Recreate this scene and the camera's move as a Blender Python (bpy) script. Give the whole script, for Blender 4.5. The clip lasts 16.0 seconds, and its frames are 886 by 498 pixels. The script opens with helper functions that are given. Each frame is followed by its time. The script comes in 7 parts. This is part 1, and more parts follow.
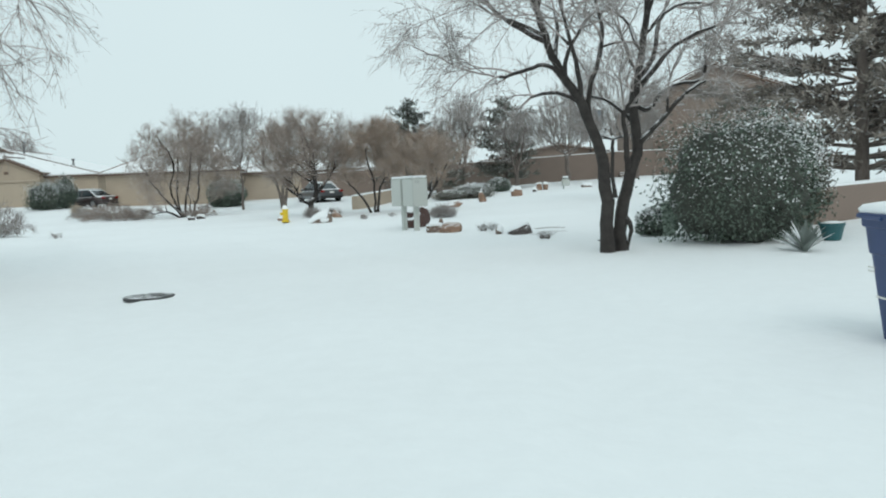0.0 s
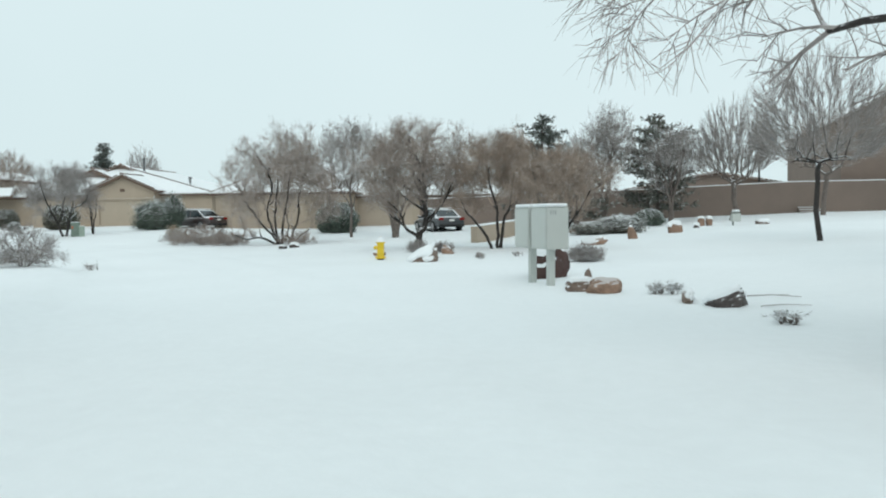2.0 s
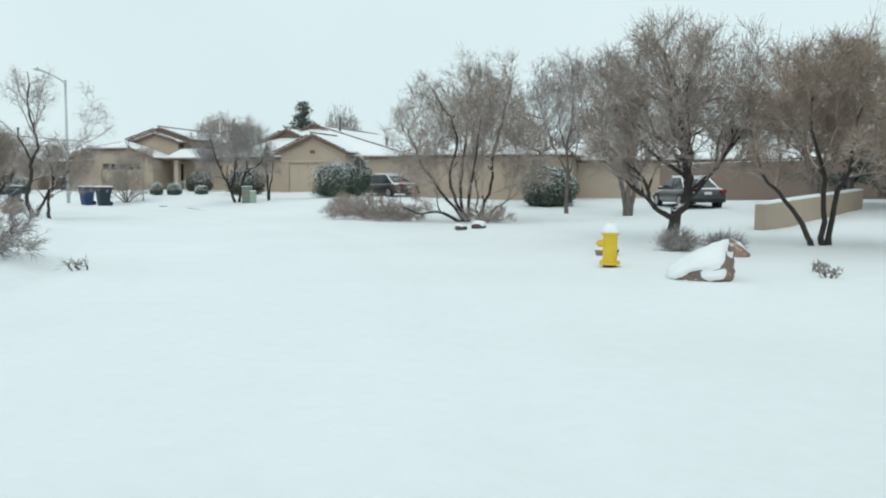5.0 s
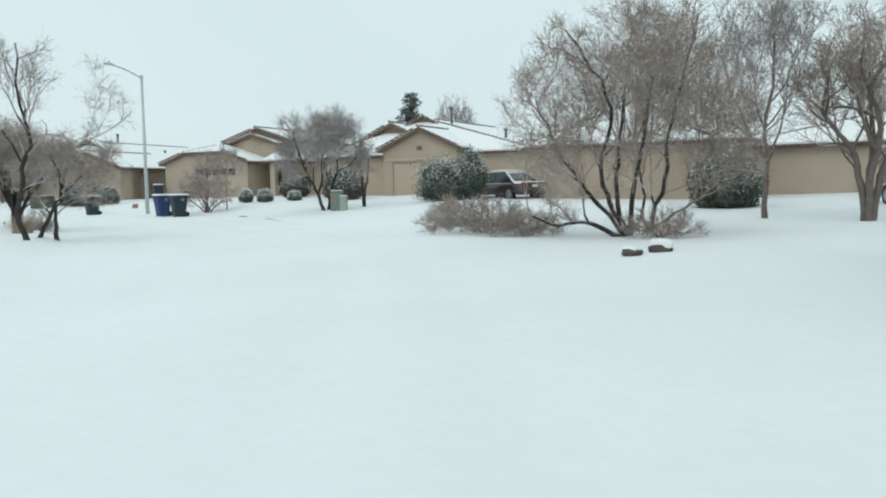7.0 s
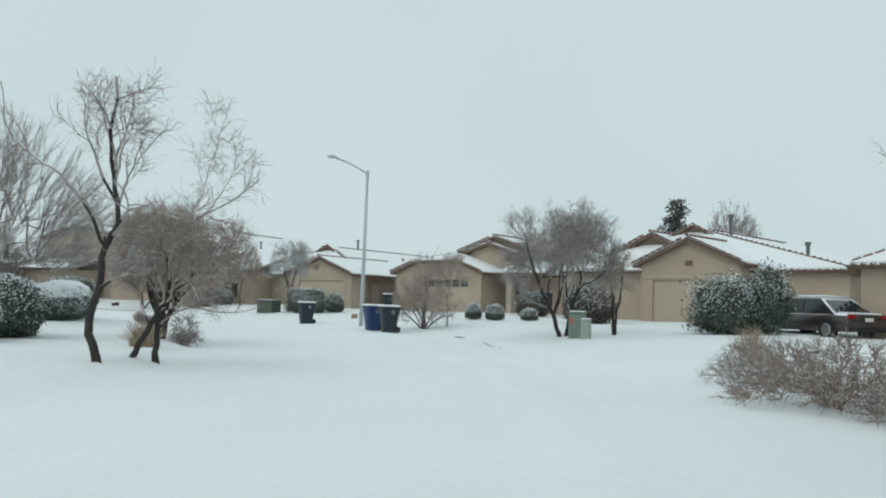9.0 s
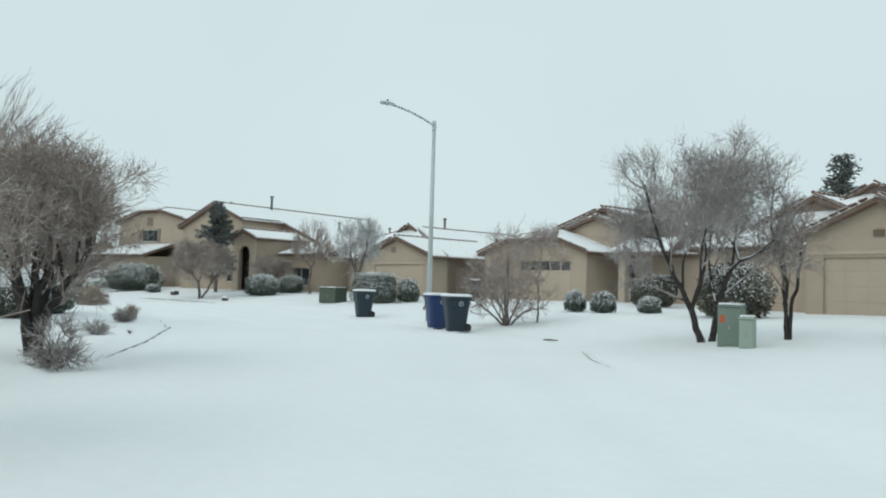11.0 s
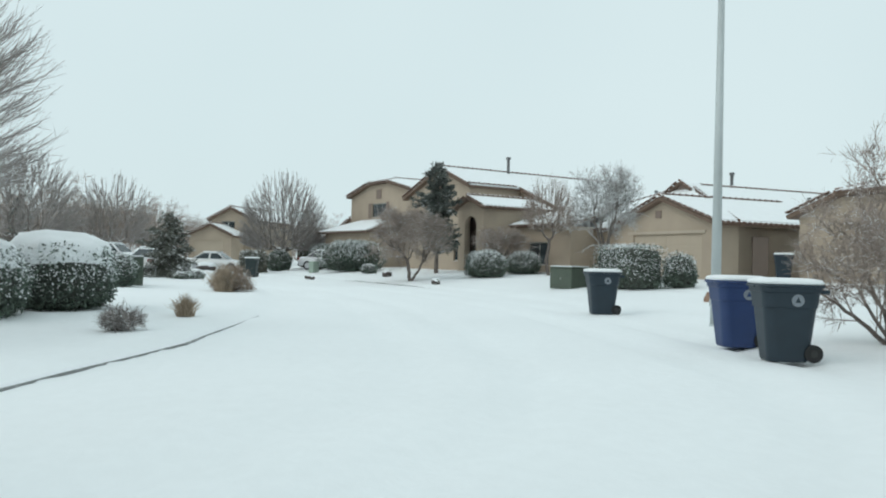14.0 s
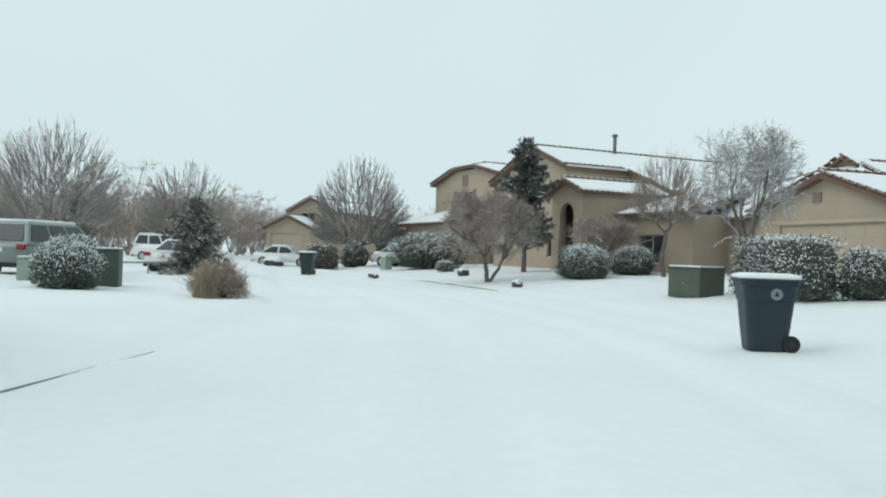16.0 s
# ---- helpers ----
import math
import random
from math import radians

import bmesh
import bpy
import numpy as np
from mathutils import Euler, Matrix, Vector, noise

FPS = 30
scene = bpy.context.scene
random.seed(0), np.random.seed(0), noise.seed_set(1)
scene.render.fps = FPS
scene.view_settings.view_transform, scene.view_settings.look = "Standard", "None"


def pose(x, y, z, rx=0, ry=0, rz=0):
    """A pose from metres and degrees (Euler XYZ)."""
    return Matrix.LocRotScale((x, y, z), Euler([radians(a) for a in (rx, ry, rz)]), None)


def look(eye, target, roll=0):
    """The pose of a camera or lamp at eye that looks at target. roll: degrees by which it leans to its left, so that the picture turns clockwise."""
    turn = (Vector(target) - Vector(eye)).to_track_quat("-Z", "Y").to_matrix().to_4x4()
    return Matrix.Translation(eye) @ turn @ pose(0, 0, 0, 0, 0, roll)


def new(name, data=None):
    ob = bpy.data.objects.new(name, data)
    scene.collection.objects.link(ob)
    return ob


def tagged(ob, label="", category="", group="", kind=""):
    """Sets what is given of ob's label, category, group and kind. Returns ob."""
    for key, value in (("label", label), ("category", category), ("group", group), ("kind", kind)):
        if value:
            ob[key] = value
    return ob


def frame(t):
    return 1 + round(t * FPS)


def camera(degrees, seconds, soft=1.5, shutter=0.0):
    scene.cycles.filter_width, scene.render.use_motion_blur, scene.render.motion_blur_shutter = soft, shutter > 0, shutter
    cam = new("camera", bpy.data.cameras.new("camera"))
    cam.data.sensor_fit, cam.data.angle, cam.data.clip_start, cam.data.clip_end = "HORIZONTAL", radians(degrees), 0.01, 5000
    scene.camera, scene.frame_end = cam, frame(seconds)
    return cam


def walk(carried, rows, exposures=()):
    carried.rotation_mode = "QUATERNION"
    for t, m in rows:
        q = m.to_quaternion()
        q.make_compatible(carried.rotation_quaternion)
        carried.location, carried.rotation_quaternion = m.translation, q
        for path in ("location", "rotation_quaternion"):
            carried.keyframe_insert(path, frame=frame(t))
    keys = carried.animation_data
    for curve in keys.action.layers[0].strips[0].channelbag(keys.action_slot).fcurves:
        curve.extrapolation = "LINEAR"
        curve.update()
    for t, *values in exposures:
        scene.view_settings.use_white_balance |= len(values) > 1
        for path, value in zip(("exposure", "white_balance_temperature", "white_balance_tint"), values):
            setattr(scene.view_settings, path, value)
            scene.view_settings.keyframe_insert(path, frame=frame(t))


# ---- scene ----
cam = camera(58.6, 16.0, 2.0)
PATH = [
    (0, (-1.229, 4.018, 1.262), (-1.299, 6.01, 1.101), -2.3),
    (0.5, (-1.298, 5.856, 1.295), (-1.45, 7.848, 1.202), -2.4),
    (1, (-1.41, 7.518, 1.321), (-1.612, 9.506, 1.249), -2.2),
    (1.5, (-1.559, 9.43, 1.333), (-1.825, 11.411, 1.265), -1.3),
    (2, (-1.788, 11.328, 1.341), (-2.181, 13.287, 1.258), -0.6),
    (2.5, (-2.089, 13.168, 1.327), (-2.575, 15.106, 1.232), 0.0),
    (3, (-2.455, 15.038, 1.321), (-2.995, 16.96, 1.198), 0.2),
    (3.5, (-2.872, 16.788, 1.314), (-3.463, 18.692, 1.156), -0.0),
    (4, (-3.511, 18.756, 1.285), (-4.178, 20.633, 1.104), 0.2),
    (4.5, (-4.214, 20.59, 1.282), (-4.992, 22.425, 1.109), 0.3),
    (5, (-5.026, 22.285, 1.272), (-5.941, 24.057, 1.115), 0.5),
    (5.2, (-5.411, 23.076, 1.286), (-6.374, 24.822, 1.124), 0.3),
    (7.3, (-10.387, 30.967, 1.259), (-11.63, 32.526, 1.105), -0.3),
    (7.5, (-10.854, 31.693, 1.27), (-12.161, 33.2, 1.122), 0.6),
    (8, (-12.057, 33.194, 1.316), (-13.506, 34.57, 1.237), 2.5),
    (8.5, (-13.805, 34.856, 1.29), (-15.361, 36.112, 1.351), 2.7),
    (9, (-15.514, 36.465, 1.296), (-17.131, 37.634, 1.434), 2.1),
    (9.2, (-16.1, 36.945, 1.29), (-17.728, 38.098, 1.441), 2.2),
    (11.3, (-23.484, 43.221, 1.407), (-25.281, 44.096, 1.489), 1.8),
    (11.5, (-24.197, 43.688, 1.387), (-26.015, 44.518, 1.464), 1.9),
    (12, (-26.186, 44.771, 1.39), (-28.051, 45.491, 1.452), 2.0),
    (12.5, (-28.09, 45.696, 1.368), (-29.996, 46.301, 1.415), 2.5),
    (13, (-29.883, 46.498, 1.33), (-31.835, 46.934, 1.355), 2.7),
    (13.5, (-31.944, 47.374, 1.34), (-33.919, 47.691, 1.361), 1.5),
    (14, (-33.837, 48.041, 1.316), (-35.815, 48.336, 1.341), 1.4),
    (14.5, (-35.801, 48.676, 1.31), (-37.783, 48.943, 1.317), 1.4),
    (15, (-37.567, 49.183, 1.305), (-39.556, 49.384, 1.302), 1.1),
    (15.5, (-39.411, 49.663, 1.314), (-41.408, 49.777, 1.304), 1.1),
    (16, (-41.435, 50.062, 1.333), (-43.435, 50.087, 1.34), 1.8),
]
# the air is grey and bright: the clip's camera darkens a little midway
walk(cam, [(t, look(eye, target, roll)) for t, eye, target, roll in PATH],
     [(0, 0.1), (1.5, 0.16), (5.2, 0.18), (7.6, 0.1), (8.3, 0.04), (9.0, -0.12), (9.4, -0.12), (11.3, 0.05), (12.5, 0.1), (16, 0.1)])

# ---- overcast sky and weak sun ----
world = bpy.data.worlds.new("overcast_world")
scene.world = world
world.use_nodes = True
wn, wl = world.node_tree.nodes, world.node_tree.links
wn.clear()
sky = wn.new("ShaderNodeTexSky")
sky.sky_type, sky.sun_disc = 'NISHITA', False
sky.sun_elevation, sky.sun_rotation = radians(38), radians(200)
sky.air_density, sky.dust_density = 1.0, 4.0
bg_sky = wn.new("ShaderNodeBackground")
bg_sky.inputs["Strength"].default_value = 0.05
wl.new(sky.outputs["Color"], bg_sky.inputs["Color"])
# the cloud layer: nearly even, faintly mottled, a little brighter overhead
wco = wn.new("ShaderNodeTexCoord")
wnoise = wn.new("ShaderNodeTexNoise")
wnoise.inputs["Scale"].default_value, wnoise.inputs["Detail"].default_value = 1.6, 3.0
wl.new(wco.outputs["Generated"], wnoise.inputs["Vector"])
wramp = wn.new("ShaderNodeValToRGB")
wramp.color_ramp.elements[0].position, wramp.color_ramp.elements[1].position = 0.3, 0.75
wramp.color_ramp.elements[0].color = (0.64, 0.775, 0.80, 1)
wramp.color_ramp.elements[1].color = (0.70, 0.83, 0.852, 1)
wl.new(wnoise.outputs["Fac"], wramp.inputs["Fac"])
bg_cloud = wn.new("ShaderNodeBackground")
bg_cloud.inputs["Strength"].default_value = 1.0
wl.new(wramp.outputs["Color"], bg_cloud.inputs["Color"])
wmix = wn.new("ShaderNodeMixShader")
wmix.inputs["Fac"].default_value = 0.93
wl.new(bg_sky.outputs[0], wmix.inputs[1])
wl.new(bg_cloud.outputs[0], wmix.inputs[2])
wout = wn.new("ShaderNodeOutputWorld")
wl.new(wmix.outputs[0], wout.inputs["Surface"])

sun = new("sun", bpy.data.lights.new("sun", 'SUN'))
sun.data.energy, sun.data.angle, sun.data.color = 0.55, radians(40), (1.0, 0.97, 0.93)
sun.matrix_world = look((20, -60, 60), (0, 0, 0))

# ---- materials ----
def mat(name, color, rough=0.8, var=0.15, scale=6.0, fine=60.0, bump=0.15, metal=0.0, color2=None, snow=0.0, snow_at=0.55, island=0.0, coat=0.0, bump_dist=0.01):
    """A surface with two scales of variation, fine relief, and snow lying on what faces upwards."""
    m = bpy.data.materials.new(name)
    m.use_nodes = True
    n, l = m.node_tree.nodes, m.node_tree.links
    b = n["Principled BSDF"]
    b.inputs["Roughness"].default_value, b.inputs["Metallic"].default_value = rough, metal
    b.inputs["Coat Weight"].default_value = coat
    co = n.new("ShaderNodeTexCoord")
    big, small = n.new("ShaderNodeTexNoise"), n.new("ShaderNodeTexNoise")
    for t, s in ((big, scale), (small, fine)):
        t.inputs["Scale"].default_value, t.inputs["Detail"].default_value = s, 4.0
        l.new(co.outputs["Object"], t.inputs["Vector"])
    add = n.new("ShaderNodeMath")
    add.operation = 'MULTIPLY_ADD'
    add.inputs[1].default_value = 0.35
    l.new(small.outputs["Fac"], add.inputs[0])
    half = n.new("ShaderNodeMath")
    half.operation = 'MULTIPLY'
    half.inputs[1].default_value = 0.65
    l.new(big.outputs["Fac"], half.inputs[0])
    l.new(half.outputs[0], add.inputs[2])
    ramp = n.new("ShaderNodeValToRGB")
    dark = tuple(c * (1 - var) for c in color) if color2 is None else color2
    ramp.color_ramp.elements[0].position, ramp.color_ramp.elements[1].position = 0.32, 0.68
    ramp.color_ramp.elements[0].color, ramp.color_ramp.elements[1].color = (*dark, 1), (*(min(1, c * (1 + var * 0.6)) for c in color), 1)
    l.new(add.outputs[0], ramp.inputs["Fac"])
    last = ramp.outputs["Color"]
    if island:
        geo = n.new("ShaderNodeNewGeometry")
        hsv = n.new("ShaderNodeHueSaturation")
        mr = n.new("ShaderNodeMapRange")
        mr.inputs["To Min"].default_value, mr.inputs["To Max"].default_value = 1 - island, 1 + island
        l.new(geo.outputs["Random Per Island"], mr.inputs["Value"])
        l.new(mr.outputs[0], hsv.inputs["Value"])
        l.new(last, hsv.inputs["Color"])
        last = hsv.outputs["Color"]
    if snow:
        geo2, sep = n.new("ShaderNodeNewGeometry"), n.new("ShaderNodeSeparateXYZ")
        l.new(geo2.outputs["True Normal"], sep.inputs[0])
        wob = n.new("ShaderNodeMath")
        wob.operation = 'MULTIPLY_ADD'
        wob.inputs[1].default_value = 0.9
        l.new(add.outputs[0], wob.inputs[0])
        l.new(sep.outputs["Z"], wob.inputs[2])
        mask = n.new("ShaderNodeMapRange")
        mask.inputs["From Min"].default_value, mask.inputs["From Max"].default_value = snow_at + 0.45, snow_at + 0.58
        mask.inputs["To Max"].default_value = snow
        l.new(wob.outputs[0], mask.inputs["Value"])
        mx = n.new("ShaderNodeMix")
        mx.data_type = 'RGBA'
        l.new(mask.outputs[0], mx.inputs["Factor"])
        l.new(last, mx.inputs["A"])
        mx.inputs["B"].default_value = (0.86, 0.88, 0.9, 1)
        last = mx.outputs["Result"]
    l.new(last, b.inputs["Base Color"])
    if bump:
        bp = n.new("ShaderNodeBump")
        bp.inputs["Strength"].default_value, bp.inputs["Distance"].default_value = bump, bump_dist
        l.new(add.outputs[0], bp.inputs["Height"])
        l.new(bp.outputs[0], b.inputs["Normal"])
    return m


M_SNOW = mat("ground_snow", (0.85, 0.875, 0.885), 0.85, 0.04, 0.25, 5.0, 0.6, bump_dist=0.07)
M_CAP = mat("settled_snow", (0.86, 0.88, 0.89), 0.85, 0.03, 3.0, 25.0, 0.4, bump_dist=0.02)
M_STUCCO = mat("tan_stucco", (0.43, 0.35, 0.272), 0.92, 0.12, 0.7, 40.0, 0.35, bump_dist=0.008)
M_VENT = mat("weathered_vent_pipe", (0.13, 0.13, 0.132), 0.6, 0.2, 5.0, 40.0, 0.1)
M_STUCCO_D = mat("brown_stucco", (0.24, 0.185, 0.155), 0.92, 0.14, 0.6, 40.0, 0.35, bump_dist=0.008)
M_STUCCO_L = mat("cream_stucco", (0.48, 0.405, 0.325), 0.92, 0.1, 0.7, 40.0, 0.3, bump_dist=0.008)
M_TILE = mat("clay_roof_tile", (0.19, 0.12, 0.092), 0.85, 0.35, 4.0, 30.0, 0.4, snow=0.9, snow_at=0.66)
M_RAKE = mat("brown_fascia", (0.17, 0.115, 0.085), 0.8, 0.2, 3.0, 30.0, 0.2)
M_DOOR = mat("cream_garage_door", (0.46, 0.38, 0.295), 0.6, 0.06, 1.0, 30.0, 0.1)
# a dark door's colour, also painted where openings would be in shade
M_DARKDOOR_SHADE = mat("dark_door_and_entry_shade", (0.05, 0.035, 0.03), 0.5, 0.2, 3.0, 40.0, 0.1)
M_TRIM = mat("white_trim", (0.72, 0.71, 0.68), 0.5, 0.05, 3.0, 30.0, 0.05)
M_GLASS = mat("window_pane", (0.03, 0.04, 0.045), 0.06, 0.1, 2.0, 10.0, 0.0)
M_METAL = mat("galvanised_pipe", (0.33, 0.34, 0.34), 0.5, 0.15, 5.0, 40.0, 0.1, metal=0.6)
M_POLE = mat("grey_lamp_pole", (0.50, 0.54, 0.54), 0.55, 0.08, 2.0, 40.0, 0.1, metal=0.25)
M_BARK = mat("dark_bark", (0.045, 0.039, 0.036), 0.95, 0.45, 7.0, 50.0, 0.9, snow=0.9, snow_at=0.5, bump_dist=0.03)
M_BARK_G = mat("grey_bark", (0.165, 0.138, 0.122), 0.95, 0.35, 6.0, 45.0, 0.7, snow=0.85, snow_at=0.6, bump_dist=0.02)
M_TWIG = mat("brown_twigs", (0.335, 0.275, 0.24), 0.95, 0.25, 1.2, 30.0, 0.0, island=0.3, snow=0.75, snow_at=0.6)
M_TWIG_G = mat("grey_twigs", (0.325, 0.295, 0.28), 0.95, 0.25, 1.2, 30.0, 0.0, island=0.3, snow=0.6, snow_at=0.58)
M_TWIG_T = mat("tan_twigs", (0.345, 0.27, 0.22), 0.95, 0.25, 1.2, 30.0, 0.0, island=0.3, snow=0.6, snow_at=0.66)
M_LEAF = mat("evergreen_leaves", (0.105, 0.138, 0.108), 0.7, 0.4, 2.5, 30.0, 0.0, island=0.5)
M_LEAF_B = mat("brownish_green_leaves", (0.125, 0.118, 0.09), 0.75, 0.4, 2.5, 30.0, 0.0, island=0.5)
M_NEEDLE = mat("pine_needles", (0.11, 0.125, 0.11), 0.75, 0.4, 1.5, 30.0, 0.0, island=0.5, snow=0.5, snow_at=0.62)
M_NEEDLE_B = mat("faded_brown_needles", (0.26, 0.23, 0.2), 0.85, 0.4, 0.9, 30.0, 0.0, island=0.45, snow=0.6, snow_at=0.58)
M_NEEDLE_G = mat("juniper_needles", (0.145, 0.15, 0.125), 0.8, 0.4, 1.5, 30.0, 0.0, island=0.4, snow=0.45, snow_at=0.56)
# dark colour for the shade inside a shrub, painted on its core
M_CORESHADE = mat("shrub_shade", (0.065, 0.07, 0.058), 0.95, 0.4, 4.0, 30.0, 0.3)
M_GRASS = mat("dry_grass", (0.42, 0.335, 0.25), 0.9, 0.3, 4.0, 30.0, 0.0, island=0.35, snow=0.5, snow_at=0.7)
M_AGAVE = mat("agave_leaf", (0.18, 0.21, 0.19), 0.6, 0.2, 4.0, 40.0, 0.1, island=0.2, snow=0.85, snow_at=0.3)
M_TWIG_F = mat("frosted_twigs", (0.4, 0.385, 0.37), 0.95, 0.25, 1.2, 30.0, 0.0, island=0.3, snow=0.9, snow_at=0.15)
M_ROCK_R = mat("red_sandstone", (0.29, 0.185, 0.132), 0.9, 0.4, 2.2, 18.0, 0.9, snow=0.45, snow_at=0.62, bump_dist=0.04)
M_ROCK_B = mat("brown_fieldstone", (0.21, 0.155, 0.125), 0.9, 0.4, 2.2, 18.0, 0.9, snow=0.45, snow_at=0.62, bump_dist=0.04)
M_ROCK_D = mat("dark_basalt", (0.09, 0.075, 0.07), 0.9, 0.45, 2.5, 18.0, 0.9, snow=0.45, snow_at=0.62, bump_dist=0.04)
M_ROCK_M = mat("maroon_stone", (0.085, 0.048, 0.042), 0.9, 0.4, 2.2, 18.0, 0.9, snow=0.45, snow_at=0.62, bump_dist=0.04)
M_YELLOW = mat("hydrant_yellow", (0.72, 0.50, 0.025), 0.45, 0.12, 6.0, 50.0, 0.15)
M_IRON = mat("dark_cast_iron", (0.05, 0.05, 0.05), 0.6, 0.2, 5.0, 40.0, 0.2, metal=0.4)
M_COVER = mat("dusted_iron", (0.055, 0.06, 0.056), 0.75, 0.3, 3.0, 22.0, 0.3, snow=0.9, snow_at=0.92)
M_BOXGREY = mat("grey_painted_steel", (0.50, 0.52, 0.49), 0.5, 0.05, 1.5, 50.0, 0.06)
M_BLUE = mat("blue_bin_plastic", (0.018, 0.043, 0.135), 0.5, 0.15, 4.0, 60.0, 0.1)
M_NAVY = mat("navy_bin_plastic", (0.013, 0.027, 0.04), 0.5, 0.15, 4.0, 60.0, 0.1)
M_GREENBIN = mat("dark_green_bin_plastic", (0.02, 0.032, 0.033), 0.5, 0.15, 4.0, 60.0, 0.1)
M_RUBBER = mat("black_rubber", (0.02, 0.02, 0.02), 0.8, 0.2, 8.0, 60.0, 0.2)
M_EMBLEM = mat("grey_emblem", (0.22, 0.25, 0.28), 0.6, 0.1, 8.0, 60.0, 0.0)
M_UTIL = mat("green_utility_steel", (0.17, 0.225, 0.185), 0.55, 0.1, 3.0, 40.0, 0.06)
M_UTIL_L = mat("pale_green_pedestal", (0.30, 0.37, 0.31), 0.55, 0.08, 3.0, 40.0, 0.06)
M_UTIL_D = mat("dark_green_steel", (0.075, 0.095, 0.07), 0.55, 0.15, 3.0, 40.0, 0.06)
M_TEAL = mat("teal_glazed_pot", (0.02, 0.10, 0.11), 0.35, 0.15, 4.0, 40.0, 0.05)
M_KERB = mat("concrete_kerb", (0.27, 0.27, 0.265), 0.9, 0.35, 1.2, 14.0, 0.5, snow=0.95, snow_at=0.05, bump_dist=0.02)
M_ORANGE = mat("orange_sticker", (0.45, 0.10, 0.04), 0.6, 0.1, 8.0, 40.0, 0.0)
M_TAIL = mat("red_lamp_lens", (0.25, 0.01, 0.01), 0.2, 0.1, 8.0, 40.0, 0.0)
M_LENS = mat("clear_lamp_lens", (0.6, 0.62, 0.62), 0.15, 0.1, 8.0, 40.0, 0.0)
M_CHROME = mat("alloy_rim", (0.45, 0.45, 0.46), 0.35, 0.1, 8.0, 40.0, 0.0, metal=0.8)


def paint(name, c):
    return mat(name, c, 0.35, 0.06, 1.5, 30.0, 0.02, coat=0.6, snow=1.0, snow_at=0.52)


P_DARK, P_WHITE, P_GREY, P_SILVER = paint("dark_car_paint", (0.05, 0.055, 0.06)), paint("white_car_paint", (0.72, 0.72, 0.71)), paint("grey_green_car_paint", (0.20, 0.235, 0.225)), paint("silver_car_paint", (0.45, 0.46, 0.47))

# ---- mesh helpers ----
def obj(name, bm, material, parent=None, smooth=False):
    me = bpy.data.meshes.new(name)
    if isinstance(bm, bmesh.types.BMesh):
        bm.to_mesh(me)
        bm.free()
    else:
        v, f = bm
        me.from_pydata(v.tolist() if hasattr(v, "tolist") else v, [], f.tolist() if hasattr(f, "tolist") else f)
    me.materials.append(material)
    if smooth:
        me.polygons.foreach_set("use_smooth", [True] * len(me.polygons))
    ob = new(name, me)
    ob.parent = parent
    return ob


def part(name, bm, material, parent, label="", smooth=False):
    ob = obj(name, bm, material, parent, smooth)
    return tagged(ob, label) if label else ob


def thing(name, label, category, m, group="", kind=""):
    e = new(name)
    e.empty_display_size = 0.1
    e.matrix_basis = m
    return tagged(e, label, category, group, kind)


def box(x0, x1, y0, y1, z0, z1, bevel=0.0, bm=None, seg=1):
    own = bm is None
    b = bmesh.new()
    bmesh.ops.create_cube(b, size=1, matrix=Matrix.Translation(((x0 + x1) / 2, (y0 + y1) / 2, (z0 + z1) / 2)) @ Matrix.Diagonal((x1 - x0, y1 - y0, z1 - z0, 1)))
    if bevel:
        bmesh.ops.bevel(b, geom=b.edges[:], offset=bevel, segments=seg, affect='EDGES')
    return b if own else join(bm, b)


def join(bm, b):
    me = bpy.data.meshes.new("tmp")
    b.to_mesh(me)
    b.free()
    bm.from_mesh(me)
    bpy.data.meshes.remove(me)
    return bm


def lathe(profile, seg=20, cx=0.0, cy=0.0):
    """A turned body: profile rows are (radius, z)."""
    b = bmesh.new()
    rings = [[b.verts.new((cx + r * math.cos(2 * math.pi * k / seg), cy + r * math.sin(2 * math.pi * k / seg), z)) for k in range(seg)] for r, z in profile]
    for a, c in zip(rings, rings[1:]):
        for k in range(seg):
            b.faces.new((a[k], a[(k + 1) % seg], c[(k + 1) % seg], c[k]))
    b.faces.new(rings[-1])
    b.faces.new(rings[0][::-1])
    return b


def rod(p, q, r0, r1=None, seg=12):
    p, q = Vector(p), Vector(q)
    r1 = r0 if r1 is None else r1
    b = bmesh.new()
    d = q - p
    bmesh.ops.create_cone(b, cap_ends=True, segments=seg, radius1=r0, radius2=r1, depth=d.length,
                          matrix=Matrix.Translation((p + q) / 2) @ d.to_track_quat("Z", "Y").to_matrix().to_4x4())
    return b


def prism(poly, n):
    """A plane polygon swept by the vector n."""
    b = bmesh.new()
    n = Vector(n)
    a = [b.verts.new(Vector(p)) for p in poly]
    c = [b.verts.new(Vector(p) + n) for p in poly]
    b.faces.new(a)
    b.faces.new(c[::-1])
    k = len(a)
    for i in range(k):
        b.faces.new((a[(i + 1) % k], a[i], c[i], c[(i + 1) % k]))
    bmesh.ops.recalc_face_normals(b, faces=b.faces[:])
    return b


